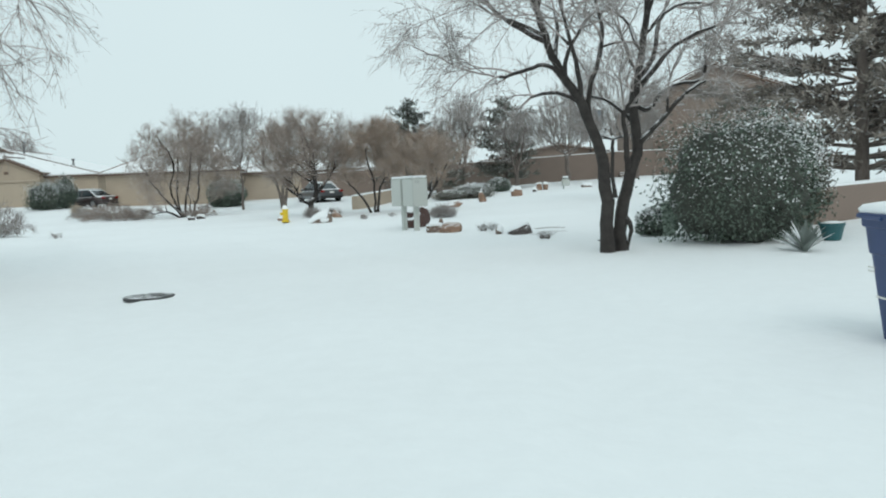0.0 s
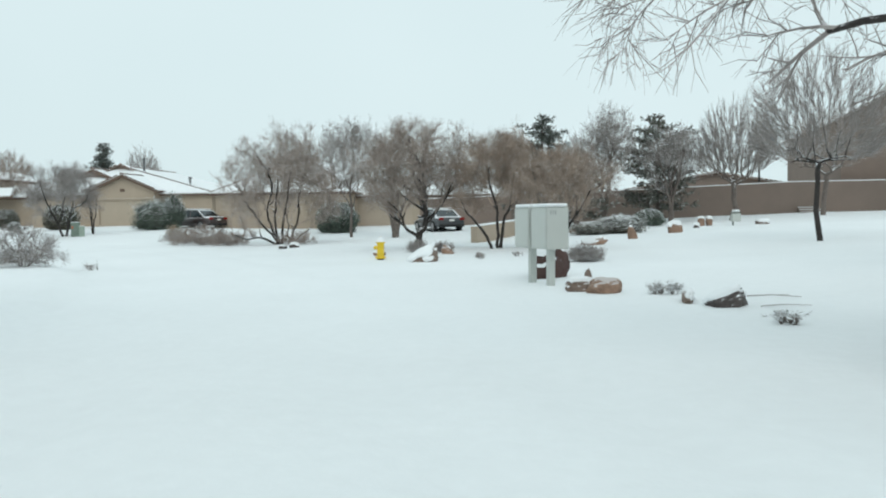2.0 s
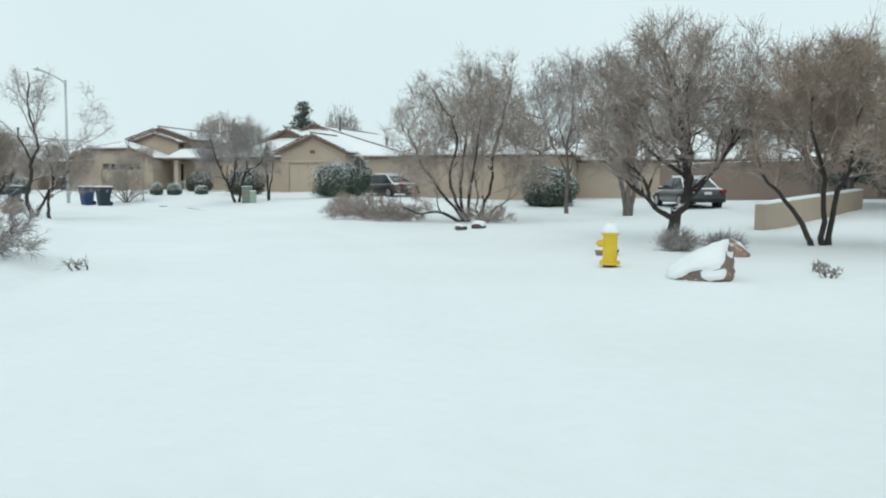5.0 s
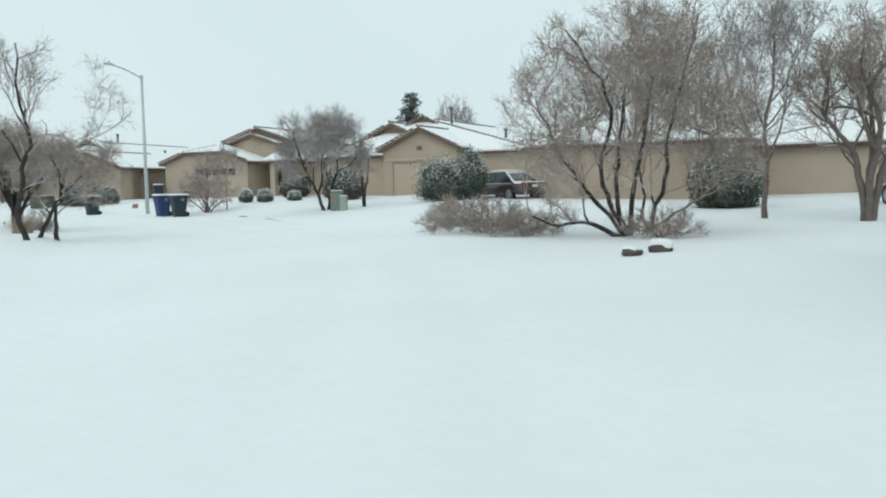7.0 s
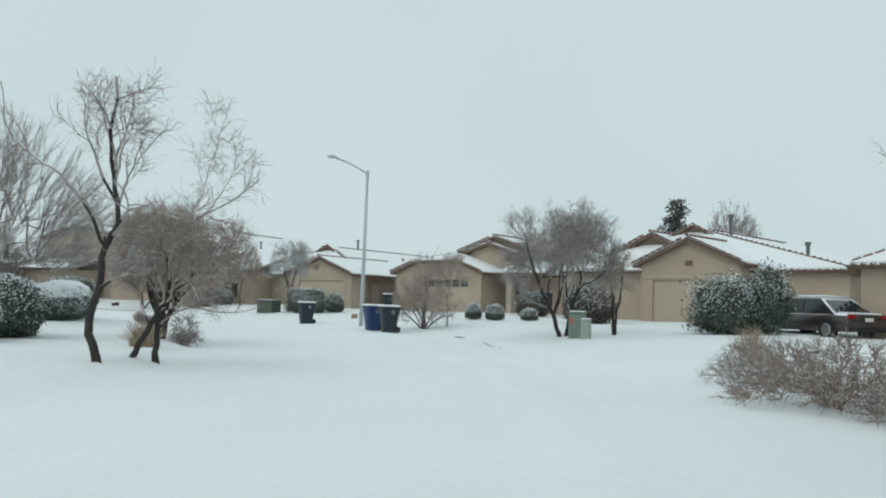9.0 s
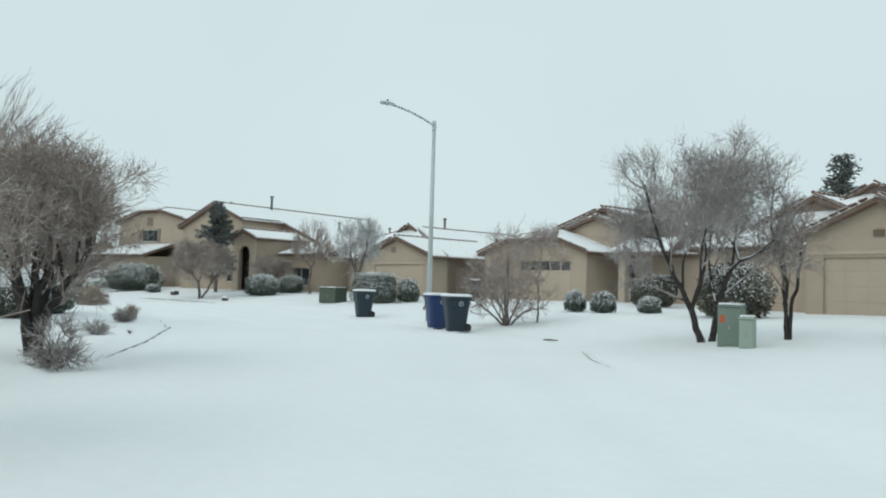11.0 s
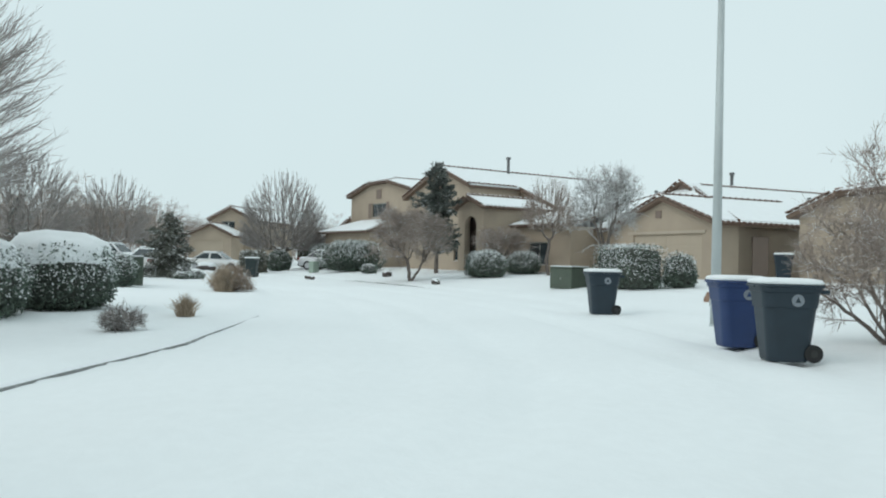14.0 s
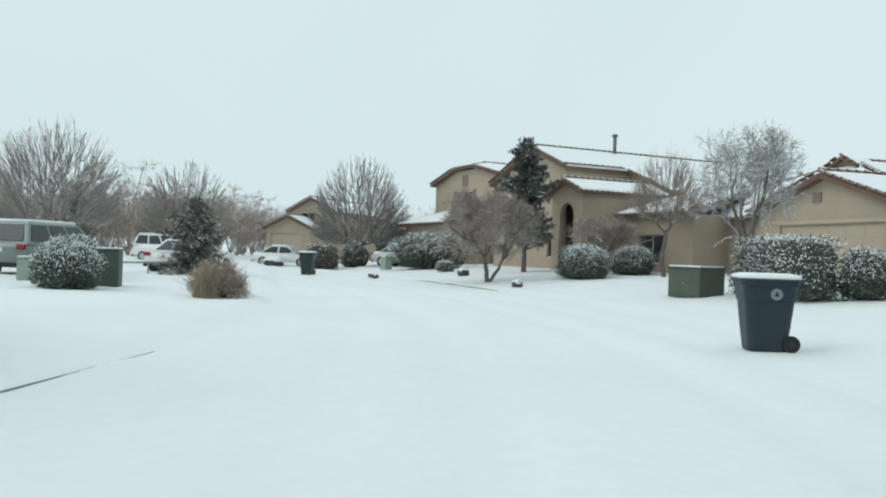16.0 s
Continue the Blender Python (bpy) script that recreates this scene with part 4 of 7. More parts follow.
# ---- street furniture ----
def wheeled_bin(x, y, rz, body, label, name="wheeled_bin", marks=False, scale=1.0, sink=0.0, emblem=True):
    t = thing(name, label, "bin", pose(x, y, gz(x, y) - sink, 0, 0, rz) @ Matrix.Scale(scale, 4), "wheeled bins")
    def shell(levels, corner):
        b = bmesh.new()
        rows = []
        for z, hw, hd in levels:
            ring = []
            for cx, cy in ((1, 1), (-1, 1), (-1, -1), (1, -1)):
                for k in range(6):
                    a = math.atan2(cy, cx) + (k - 2.5) * 0.3
                    ring.append(b.verts.new((cx * (hw - corner) + corner * math.cos(a), cy * (hd - corner) + corner * math.sin(a), z)))
            rows.append(ring)
        for p, q in zip(rows, rows[1:]):
            for k in range(24):
                b.faces.new((p[k], p[(k + 1) % 24], q[(k + 1) % 24], q[k]))
        b.faces.new(rows[0][::-1])
        b.faces.new(rows[-1])
        return b

    part("body", shell(((0.0, 0.24, 0.27), (0.03, 0.255, 0.285), (0.45, 0.29, 0.33), (0.745, 0.312, 0.36), (0.76, 0.328, 0.375), (0.96, 0.342, 0.395), (0.975, 0.362, 0.415), (1.035, 0.365, 0.42)), 0.13), body, t)
    lid = part("lid", shell(((1.037, 0.37, 0.445), (1.05, 0.385, 0.455), (1.075, 0.38, 0.45), (1.098, 0.33, 0.4)), 0.14), body, t)
    part("snow_cap", shell(((1.08, 0.365, 0.435), (1.112, 0.375, 0.445), (1.145, 0.35, 0.42), (1.165, 0.26, 0.32)), 0.14), M_CAP, lid, "snow on the lid", smooth=True)
    part("lid_grip", box(-0.13, 0.13, -0.475, -0.44, 1.03, 1.06, 0.012), body, lid)
    part("handle", rod((-0.27, 0.49, 0.98), (0.27, 0.49, 0.98), 0.016), body, t)
    for s in (-1, 1):
        part("hinge_arm", box(s * 0.27 - 0.02, s * 0.27 + 0.02, 0.4, 0.505, 0.955, 1.01), body, t)
        w = part("wheel", rod((s * 0.225, 0.31, 0.125), (s * 0.285, 0.31, 0.125), 0.125, seg=20), M_RUBBER, t)
        part("hub", rod((s * 0.286, 0.31, 0.125), (s * 0.295, 0.31, 0.125), 0.05), M_IRON, w)
    if emblem:
        part("emblem", rod((0.33, 0.06, 0.86), (0.346, 0.06, 0.86), 0.085, seg=24), M_EMBLEM, t, "round pale grey emblem")
        part("emblem_mark", prism([(0.347, 0.02, 0.83), (0.347, 0.10, 0.83), (0.347, 0.06, 0.91)], (0.004, 0, 0)), body, t)
    if marks:
        for z, w in ((0.63, 0.13), (0.6, 0.1)):
            part("printed_bar", box(-0.30, -0.30 + w, -0.347, -0.342, z, z + 0.016), M_TRIM, t)
        part("printed_bar", box(-0.2, 0.1, -0.335, -0.325, 0.4, 0.415), M_TRIM, t)
    return t


def street_lamp(x, y, h, tip):
    t = thing("street_lamp", "tall pale grey street lamp with a curved arm", "street lamp", pose(x, y, gz(x, y) - 0.05))
    h0 = h - gz(x, y)
    part("pole", rod((0, 0, 0), (0, 0, h0), 0.11, 0.065, 16), M_POLE, t, smooth=True)
    part("base_collar", lathe([(0.125, 0.0), (0.125, 0.05), (0.115, 0.07)], 16), M_POLE, t)
    part("hand_hole_cover", box(-0.05, 0.05, -0.122, -0.105, 0.45, 0.62, 0.008), M_POLE, t)
    dx, dy, dz = tip[0] - x, tip[1] - y, tip[2] - h
    pts = []
    for i in range(9):
        s = i / 8
        pts.append(Vector((dx * s, dy * s, h0 - 0.12 + (dz + 0.12) * (1 - (1 - s) ** 1.9))))
    b = bmesh.new()
    for p, q in zip(pts[:-1], pts[1:-1]):
        join(b, rod(p, q, 0.042, 0.04, 10))
    arm = part("arm", b, M_POLE, t, smooth=True)
    join_ = bmesh.new()
    join(join_, rod((0, 0, h0 - 0.3), (0, 0, h0 + 0.06), 0.08, 0.08, 14))
    part("arm_collar", join_, M_POLE, t)
    a, c = pts[-2], pts[-1]
    d = (c - a).normalized()
    hb = bmesh.new()
    bmesh.ops.create_uvsphere(hb, u_segments=16, v_segments=10, radius=1)
    for v in hb.verts:
        v.co = Vector((v.co.x * 0.15, v.co.y * 0.36, v.co.z * (0.085 if v.co.z > 0 else 0.05)))
    head = part("lamp_head", hb, M_POLE, t, "cobra-head luminaire", smooth=True)
    ang = math.degrees(math.atan2(dy, dx)) - 90
    head.matrix_basis = pose(c.x - dx * 0.09, c.y - dy * 0.09, c.z, 0, 0, ang)
    part("photocell", lathe([(0.035, 0.08), (0.035, 0.14), (0.02, 0.15)], 10), M_IRON, head)
    part("lens", box(-0.1, 0.1, -0.1, 0.25, -0.06, -0.045, 0.01), M_LENS, head)
    return t


def hydrant(x, y):
    t = thing("fire_hydrant", "bright yellow fire hydrant dusted with snow", "hydrant", pose(x, y, gz(x, y) - 0.06, 0, 0, 25))
    part("base", lathe([(0.105, -0.1), (0.105, 0.1)], 20), M_IRON, t, "dark lower barrel at the snow line", smooth=False)
    part("flange", lathe([(0.165, 0.1), (0.165, 0.135), (0.11, 0.15)], 20), M_YELLOW, t)
    for k in range(6):
        a = k * math.pi / 3
        part("bolt", rod((0.14 * math.cos(a), 0.14 * math.sin(a), 0.13), (0.14 * math.cos(a), 0.14 * math.sin(a), 0.165), 0.016, seg=6), M_YELLOW, t)
    part("barrel", lathe([(0.118, 0.14), (0.112, 0.2), (0.112, 0.54), (0.12, 0.56), (0.138, 0.57), (0.138, 0.6), (0.12, 0.61)], 24), M_YELLOW, t, smooth=False)
    part("bonnet", lathe([(0.125, 0.61), (0.12, 0.65), (0.095, 0.695), (0.05, 0.72), (0.03, 0.725)], 24), M_YELLOW, t, smooth=True)
    part("operating_nut", lathe([(0.03, 0.72), (0.028, 0.765)], 5), M_YELLOW, t)
    for dx, dy, r in ((0, 1, 0.072), (-1, 0, 0.055)):
        n = part("outlet", rod((dx * 0.08, dy * 0.08, 0.43), (dx * 0.155, dy * 0.155, 0.43), r, seg=16), M_YELLOW, t)
        part("cap", rod((dx * 0.15, dy * 0.15, 0.43), (dx * 0.19, dy * 0.19, 0.43), r * 1.15, r * 1.05, 12), M_YELLOW, n)
        part("cap_nut", rod((dx * 0.19, dy * 0.19, 0.43), (dx * 0.22, dy * 0.22, 0.43), 0.02, seg=5), M_YELLOW, n)
    part("snow_cap", lathe([(0.136, 0.602), (0.13, 0.64), (0.1, 0.7), (0.06, 0.745), (0.032, 0.757)], 16), M_CAP, t, "snow on the bonnet", smooth=True)
    return t


def utility_pedestal(x, y, rz, w, d, h, material, label, slope=0.05, sticker=False):
    t = thing("utility_cabinet", label, "utility box", pose(x, y, gz(x, y) - 0.03, 0, 0, rz), "utility cabinets")
    part("body", box(-w / 2, w / 2, -d / 2, d / 2, 0, h, 0.015), material, t)
    part("lid", box(-w / 2 - 0.02, w / 2 + 0.02, -d / 2 - 0.02, d / 2 + 0.02, h + 0.002, h + slope, 0.015), material, t)
    part("snow_cap", box(-w / 2, w / 2, -d / 2, d / 2, h + slope + 0.002, h + slope + 0.045, 0.02, seg=2), M_CAP, t, "snow on the lid")
    part("front_door", box(-w / 2 + 0.03, w / 2 - 0.03, -d / 2 - 0.012, -d / 2 - 0.001, 0.08, h - 0.05, 0.004), material, t)
    part("hasp", box(-0.02, 0.02, -d / 2 - 0.03, -d / 2 - 0.013, h * 0.45, h * 0.55), M_METAL, t)
    if sticker:
        part("warning_sticker", box(-w / 2 + 0.05, -w / 2 + 0.16, -d / 2 - 0.016, -d / 2 - 0.0135, h * 0.62, h * 0.8), M_ORANGE, t, "faded orange sticker")
    return t


def car(x, y, rz, L, W, H, body, label, kind="sedan", name="car", z=None, ride=0.0):
    """A parked car: its nose points along +x."""
    t = thing(name, label, "car", pose(x, y, (gz(x, y) if z is None else z) - 0.05, 0, 0, rz), "parked cars")
    b = bmesh.new()
    clear, belt = 0.18 + ride, H * (0.60 if kind == "sedan" else 0.58)
    hood = 0.52 * H + ride * 0.3 if kind == "sedan" else 0.6 * H
    st = {"sedan": [(-.5, .42, .5), (-.485, .36, .68), (-.3, .3, .7), (.0, .3, .69), (.2, .3, .68), (.43, .32, .58), (.492, .36, .5), (.5, .42, .46)],
          "suv": [(-.5, .4, .6), (-.49, .3, .7), (-.3, .28, .72), (.0, .28, .7), (.22, .28, .7), (.44, .3, .64), (.495, .34, .56), (.5, .4, .5)]}[kind]
    rings = []
    for s, lo, hi in st:
        z0, z1 = max(clear, lo * 0.62 * H), hi * H * 0.98 * (0.92 if kind == "sedan" else 0.9)
        hw = W / 2 * (1 - 0.10 * abs(2 * s) ** 4)
        rings.append([b.verts.new((s * L, yy * hw, zz)) for yy, zz in ((-0.9, z0), (-1, z0 + 0.12), (-1, (z0 + z1) / 2), (-0.95, z1 - 0.06), (-0.84, z1), (0.84, z1), (0.95, z1 - 0.06), (1, (z0 + z1) / 2), (1, z0 + 0.12), (0.9, z0))])
    for p, q in zip(rings, rings[1:]):
        for k in range(10):
            b.faces.new((p[k], q[k], q[(k + 1) % 10], p[(k + 1) % 10]))
    b.faces.new(rings[0])
    b.faces.new(rings[-1][::-1])
    bmesh.ops.recalc_face_normals(b, faces=b.faces[:])
    body_ob = part("body", b, body, t, smooth=True)
    zb = H * (0.62 if kind == "sedan" else 0.62)
    low, top = ((-0.38, 0.24), (-0.2, 0.08)) if kind == "sedan" else ((-0.485, 0.26), (-0.43, 0.1))
    b = bmesh.new()
    g = []
    for (s0, s1), z, hw in ((low, zb - 0.04, W * 0.46), (top, H - 0.03, W * 0.37), ((top[0] + 0.04, top[1] - 0.04), H, W * 0.32)):
        g.append([b.verts.new(v) for v in ((s0 * L, -hw, z), (s1 * L, -hw, z), (s1 * L, hw, z), (s0 * L, hw, z))])
    for p, q in zip(g, g[1:]):
        for k in range(4):
            b.faces.new((p[k], p[(k + 1) % 4], q[(k + 1) % 4], q[k]))
    b.faces.new(g[-1])
    b.faces.new(g[0][::-1])
    cabin = part("cabin", b, body, t)
    def pane(name, corners, off):
        c = [Vector(v) for v in corners]
        n = Vector(off)
        m = sum(c, Vector()) / 4
        part(name, prism([m + (v - m) * 0.86 + n * 0.004 for v in c], n * 0.012), M_GLASS, cabin)
    for s in (-1, 1):
        zl, zh = zb + 0.01, H - 0.05
        hl, hh = W * 0.457, W * 0.375
        parts = 3 if kind == "suv" else 2
        for k in range(parts):
            a0, a1 = k / parts, (k + 1) / parts
            lo_a, lo_b = (low[0] + 0.03 + (low[1] - low[0] - 0.05) * a for a in (a0, a1))
            hi_a, hi_b = (top[0] + 0.01 + (top[1] - top[0] - 0.02) * a for a in (a0, a1))
            pane("side_window", [(lo_a * L, s * hl, zl), (lo_b * L, s * hl, zl), (hi_b * L, s * hh, zh), (hi_a * L, s * hh, zh)], (0, s, 0.25))
        ww = part("mirror", box(0.16 * L, 0.16 * L + 0.12, s * (W / 2 + 0.08) - 0.08, s * (W / 2 + 0.08) + 0.08, zb - 0.02, zb + 0.12, 0.03), body, t)
        for q in (-0.31, 0.31):
            w = part("wheel", rod((q * L, s * (W / 2 - 0.2), 0.32), (q * L, s * (W / 2 + 0.005), 0.32), 0.33, seg=24), M_RUBBER, t)
            part("rim", rod((q * L, s * (W / 2 + 0.006), 0.32), (q * L, s * (W / 2 + 0.02), 0.32), 0.21, 0.19, 18), M_CHROME, w)
        part("headlight", box(0.475 * L, 0.497 * L, s * W * 0.36 - 0.14, s * W * 0.36 + 0.14, 0.36 * H, 0.36 * H + 0.16, 0.03), M_LENS, t)
        part("tail_light", box(-0.506 * L, -0.488 * L, s * W * 0.37 - 0.16, s * W * 0.37 + 0.13, 0.5 * H, 0.5 * H + 0.15, 0.02), M_TAIL, t)
    pane("windscreen", [(low[1] * L, -W * .44, zb + .02), (low[1] * L, W * .44, zb + .02), (top[1] * L, W * .36, H - .05), (top[1] * L, -W * .36, H - .05)], (0.8, 0, 0.6))
    pane("rear_window", [(low[0] * L, -W * .44, zb + .02), (low[0] * L, W * .44, zb + .02), (top[0] * L, W * .36, H - .05), (top[0] * L, -W * .36, H - .05)], (-0.8, 0, 0.6))
    part("rear_bumper", box(-0.512 * L, -0.49 * L, -W * 0.44, W * 0.44, 0.28, 0.42, 0.03), M_RUBBER, t)
    part("plate", box(-0.512 * L, -0.507 * L, -0.16, 0.16, 0.45 * H, 0.45 * H + 0.12), M_TRIM, t)
    b = box(top[0] * L + 0.02, top[1] * L - 0.02, -W * 0.36, W * 0.36, H - 0.02, H + 0.08, 0.05, seg=3)
    part("snow_cap", b, M_CAP, t, "snow on the roof", smooth=True)
    deck = [(v.co.x, v.co.z) for v in body_ob.data.vertices if abs(v.co.y) < 0.86 * W / 2 and v.co.z > 0.4 * H]
    for lo, hi in ((low[1], 0.47), (-0.47, low[0])):
        if (hi - lo) * L > 0.3:
            za, zb2 = (max(np.interp(e * L, *zip(*sorted(deck))), 0.4 * H) for e in (lo, hi))
            w2 = W * 0.37
            part("snow_sheet", prism([(lo * L, -w2, za + 0.004), (hi * L, -w2, zb2 + 0.004), (hi * L, w2, zb2 + 0.004), (lo * L, w2, za + 0.004)], (0, 0, 0.05)), M_CAP, t, "snow on the bonnet and boot")
    return t

# ---- kerbs, walls ----
def along(line, a, b, off, z0, z1, thick, name, label, material, kind="structure"):
    """A band that follows a kerb line from x = a to x = b."""
    pts = []
    for (ax, ay), (bx, by) in zip(line, line[1:]):
        for k in range(24):
            px, py = ax + (bx - ax) * k / 24, ay + (by - ay) * k / 24
            if min(a, b) <= px <= max(a, b):
                pts.append((px, py))
    bm = bmesh.new()
    rows = []
    for i, (px, py) in enumerate(pts):
        qx, qy = pts[min(i + 1, len(pts) - 1)]
        ox, oy = pts[max(i - 1, 0)]
        d = Vector((qx - ox, qy - oy, 0)).normalized()
        n = Vector((d.y, -d.x, 0))
        p = Vector((px, py, 0)) + n * off
        e = min(1.0, 4.0 * min(i, len(pts) - 1 - i) / len(pts))
        zt = z1 * (0.3 + 0.7 * e) * (0.92 + 0.08 * math.sin(px * 1.7 + 2 * math.sin(px * 0.6)))
        rows.append([bm.verts.new(p + n * s * thick / 2 + Vector((0, 0, z))) for s, z in ((-1, z0), (-1, zt - 0.012), (-0.7, zt), (0.7, zt), (1, zt - 0.012), (1, z0))])
    for p, q in zip(rows, rows[1:]):
        for k in range(5):
            bm.faces.new((p[k], q[k], q[k + 1], p[k + 1]))
    bm.faces.new(rows[0])
    bm.faces.new(rows[-1][::-1])
    bmesh.ops.recalc_face_normals(bm, faces=bm.faces[:])
    return tagged(obj(name, bm, material), label, "kerb", kind=kind)


along(KERB_R, -37.0, -33.4, 0.0, -0.05, 0.05, 0.14, "kerb", "low edge of a kerb under snow", M_KERB)
along(KERB_L, -51.3, -35.5, 0.12, -0.05, 0.05, 0.1, "kerb", "dark edge of a concrete kerb under snow", M_KERB)
along(KERB_R, -78, -68.5, 0.0, -0.05, 0.06, 0.1, "kerb", "broken dark edge of a kerb under snow", M_KERB)


def plain_wall(name, pts, h, thick, material, label, base=-0.3, coping=True, kind="structure"):
    t = thing(name, label, "wall", pose(0, 0, 0), kind=kind)
    for (ax, ay), (bx, by) in zip(pts, pts[1:]):
        za, zb = gz(ax, ay), gz(bx, by)
        n = Vector((by - ay, ax - bx, 0)).normalized() * thick
        b = prism([(ax, ay, za + base), (bx, by, zb + base), (bx, by, zb + h), (ax, ay, za + h)], n)
        part("wall_panel", b, material, t)
        if coping:
            c = prism([(ax, ay, za + h + 0.002), (bx, by, zb + h + 0.002), (bx, by, zb + h + 0.06), (ax, ay, za + h + 0.06)], n)
            part("snow_cap", c, M_CAP, t, "line of snow on the wall")
    return t


plain_wall("wall_perimeter", [(-14, 64.6), (-4, 63.3), (1.5, 62.8), (9.5, 62.4), (24, 61.8)], 1.85, 0.2, M_STUCCO_D, "tall brown stucco garden wall")
# no opening is cut: a dark panel on the wall paints the doorway's shade
gate = thing("doorway_panel", "dark panel standing in for a shaded doorway above snowy steps in a wall", "gate", pose(10.4, 62.24, 1.25))
part("leaf", box(-0.4, 0.4, 0.0, 0.05, 0.42, 1.72, 0.006), M_DARKDOOR_SHADE, gate)
for a, c, lo, hi in ((-0.48, -0.402, 0.4, 1.8), (0.402, 0.48, 0.4, 1.8), (-0.401, 0.401, 1.722, 1.8)):
    part("frame_post" if hi - lo > 0.5 else "frame_head", box(a, c, -0.02, 0.06, lo, hi, 0.006), M_STUCCO_D, gate)
for k in range(3):
    st = part("step", box(-0.6, 0.6, -0.9 + 0.3 * k, 0.06, -0.2 + 0.14 * k, 0.1 + 0.14 * k, 0.01), M_STUCCO_D, gate)
    part("snow_cap", box(-0.59, 0.59, -0.89 + 0.3 * k, -0.61 + 0.3 * k, 0.102 + 0.14 * k, 0.14 + 0.14 * k, 0.015), M_CAP, st)
plain_wall("wall_driveway", [(-7.37, 45.36), (-4.96, 55.73)], 0.7, 0.3, M_STUCCO, "low tan stucco wing wall topped with snow")
plain_wall("wall_side", [(5.4, 20.8), (12.5, 24.5)], 0.75, 0.25, M_STUCCO_D, "low brown wall behind the garden bushes")

# ---- houses ----
h = house_at(-39.22, 68.16, -7, "tan stucco bungalow with a snowy tile roof and garage gable")
gable(h, -2.95, 2.95, 0, 6.0, 0.3, 3.6, 0.05, 4.87, [(-1.95, 2.05, 0.7, 2.85)], M_STUCCO, back=False)
garage_door(h, -1.95, 2.05, 0.7, 2.85, 0)
part("trim_band", box(-2.5, 2.5, -0.05, -0.003, 2.95, 3.07), M_STUCCO_L, h)
part("gable_vent", box(-0.16, 0.2, -0.06, -0.003, 3.55, 3.78), M_RAKE, h)
gable(h, -6.9, -1.35, 3.4, 10, 0.3, 4.3, -4.13, 5.55, wall=M_STUCCO_D, back=False)
hipped(h, -8.6, 7.2, 0.9, 20, 0.3, 3.35, -2.4, 5.85, 5.2, 16, crest=(1.35, 0.6))
vent_pipe(h, -0.75, 5.6, 5.45, 6.5, 0.09)
vent_pipe(h, 3.97, 4.0, 3.9, 4.75, 0.09)
window(h, 4.2, 5.8, 1.4, 2.5, 1.25)

h = house_at(-24.0, 64.0, -5, "tan stucco house with a hipped snowy roof behind bare trees")
hipped(h, -5.2, 5.3, -0.35, 14, 0.2, 3.1, 0.9, 5.8, 3.6, 10, M_STUCCO, gablet=False)
hipped(h, 4.0, 17.5, 2.0, 14, 0.2, 2.85, 11.0, 4.5, 6, 10, M_STUCCO_L, gablet=False)
garage_door(h, 9.0, 13.5, 0.7, 2.7, 2.2)

h = house_at(-68.35, 63.45, -15, "tan stucco house with clay-tiled roof under snow and garage gable")
gable(h, -3.75, 3.75, 0, 7.0, 0.2, 3.15, 0.05, 4.42, [(-2.25, 2.55, 0.7, 2.68)], M_STUCCO, back=False, sides=(True, True))
garage_door(h, -2.25, 2.55, 0.7, 2.68, 0)
part("trim_band", box(-2.6, 2.8, -0.05, -0.003, 2.72, 2.84), M_STUCCO_L, h)
part("gable_vent", box(-0.55, -0.15, -0.05, -0.003, 3.45, 3.8), M_STUCCO_D, h)
hipped(h, -13.2, 3.75, 0.9, 21, 0.2, 3.15, -3.9, 5.5, 4.9, 17)
part("side_door", box(3.4, 3.46, 2.0, 2.9, 0.75, 2.6, 0.01), M_STUCCO_D, h, "tan side door")
part("meter_box", box(3.4, 3.52, 3.3, 3.6, 1.5, 2.0, 0.01), M_STUCCO_D, h)
part("pipe", rod((3.44, 5.2, 0.3), (3.44, 5.2, 2.9), 0.03), M_STUCCO_D, h)
vent_pipe(h, -4.3, 8.1, 5.4, 6.35, 0.09)
vent_pipe(h, -1.2, 10.5, 4.4, 4.9)
vent_pipe(h, 1.4, 13.0, 3.7, 4.5)

h = house_at(-62.0, 66.5, -12, "tan stucco house with hipped snowy roof and deep arched entry")
clipped_gable(h, -0.75, 7.65, 0, 11, 0.2, 3.36, 3.5, 4.75, 4.12, 2.2, [(2.5, 6.2, 0.7, 2.95)], M_STUCCO)
garage_door(h, 2.5, 6.2, 0.7, 2.95, 0, True)
part("front_wall", wall_face(7.31, 16.1, 0.2, [(7.31, 3.25), (16.1, 3.25)], 2.6, [(7.4, 8.4, 0.4, 3.0), (9.2, 11.0, 1.25, 2.3)]), M_STUCCO, h)
gable(h, 2.5, 8.9, 3.4, 14, 3.0, 5.0, 5.7, 6.0, wall=M_STUCCO)
gable(h, 3.2, 8.2, 2.7, 3.0, 3.0, 4.75, 5.7, 5.5, wall=M_STUCCO, back=False)
window(h, 9.2, 11.0, 1.25, 2.3, 2.6)
part("front_door", box(7.4, 8.4, 3.6, 3.7, 0.4, 3.0), M_DARKDOOR_SHADE, h, "dark front door deep in the entry")
part("entry_side", box(7.31, 7.398, 2.86, 3.7, 0.4, 3.2), M_STUCCO_D, h)
part("entry_side", box(8.4, 8.5, 2.86, 3.7, 0.4, 3.2), M_STUCCO_D, h)
part("porch_column", box(8.55, 8.95, 1.0, 1.4, 0.3, 3.35, 0.02), M_STUCCO_L, h)
roof_plane(h, [(7.9, 0.6, 3.35), (11.9, 0.6, 3.35), (11.2, 2.55, 4.15), (8.2, 2.55, 4.15)], (0, 1))
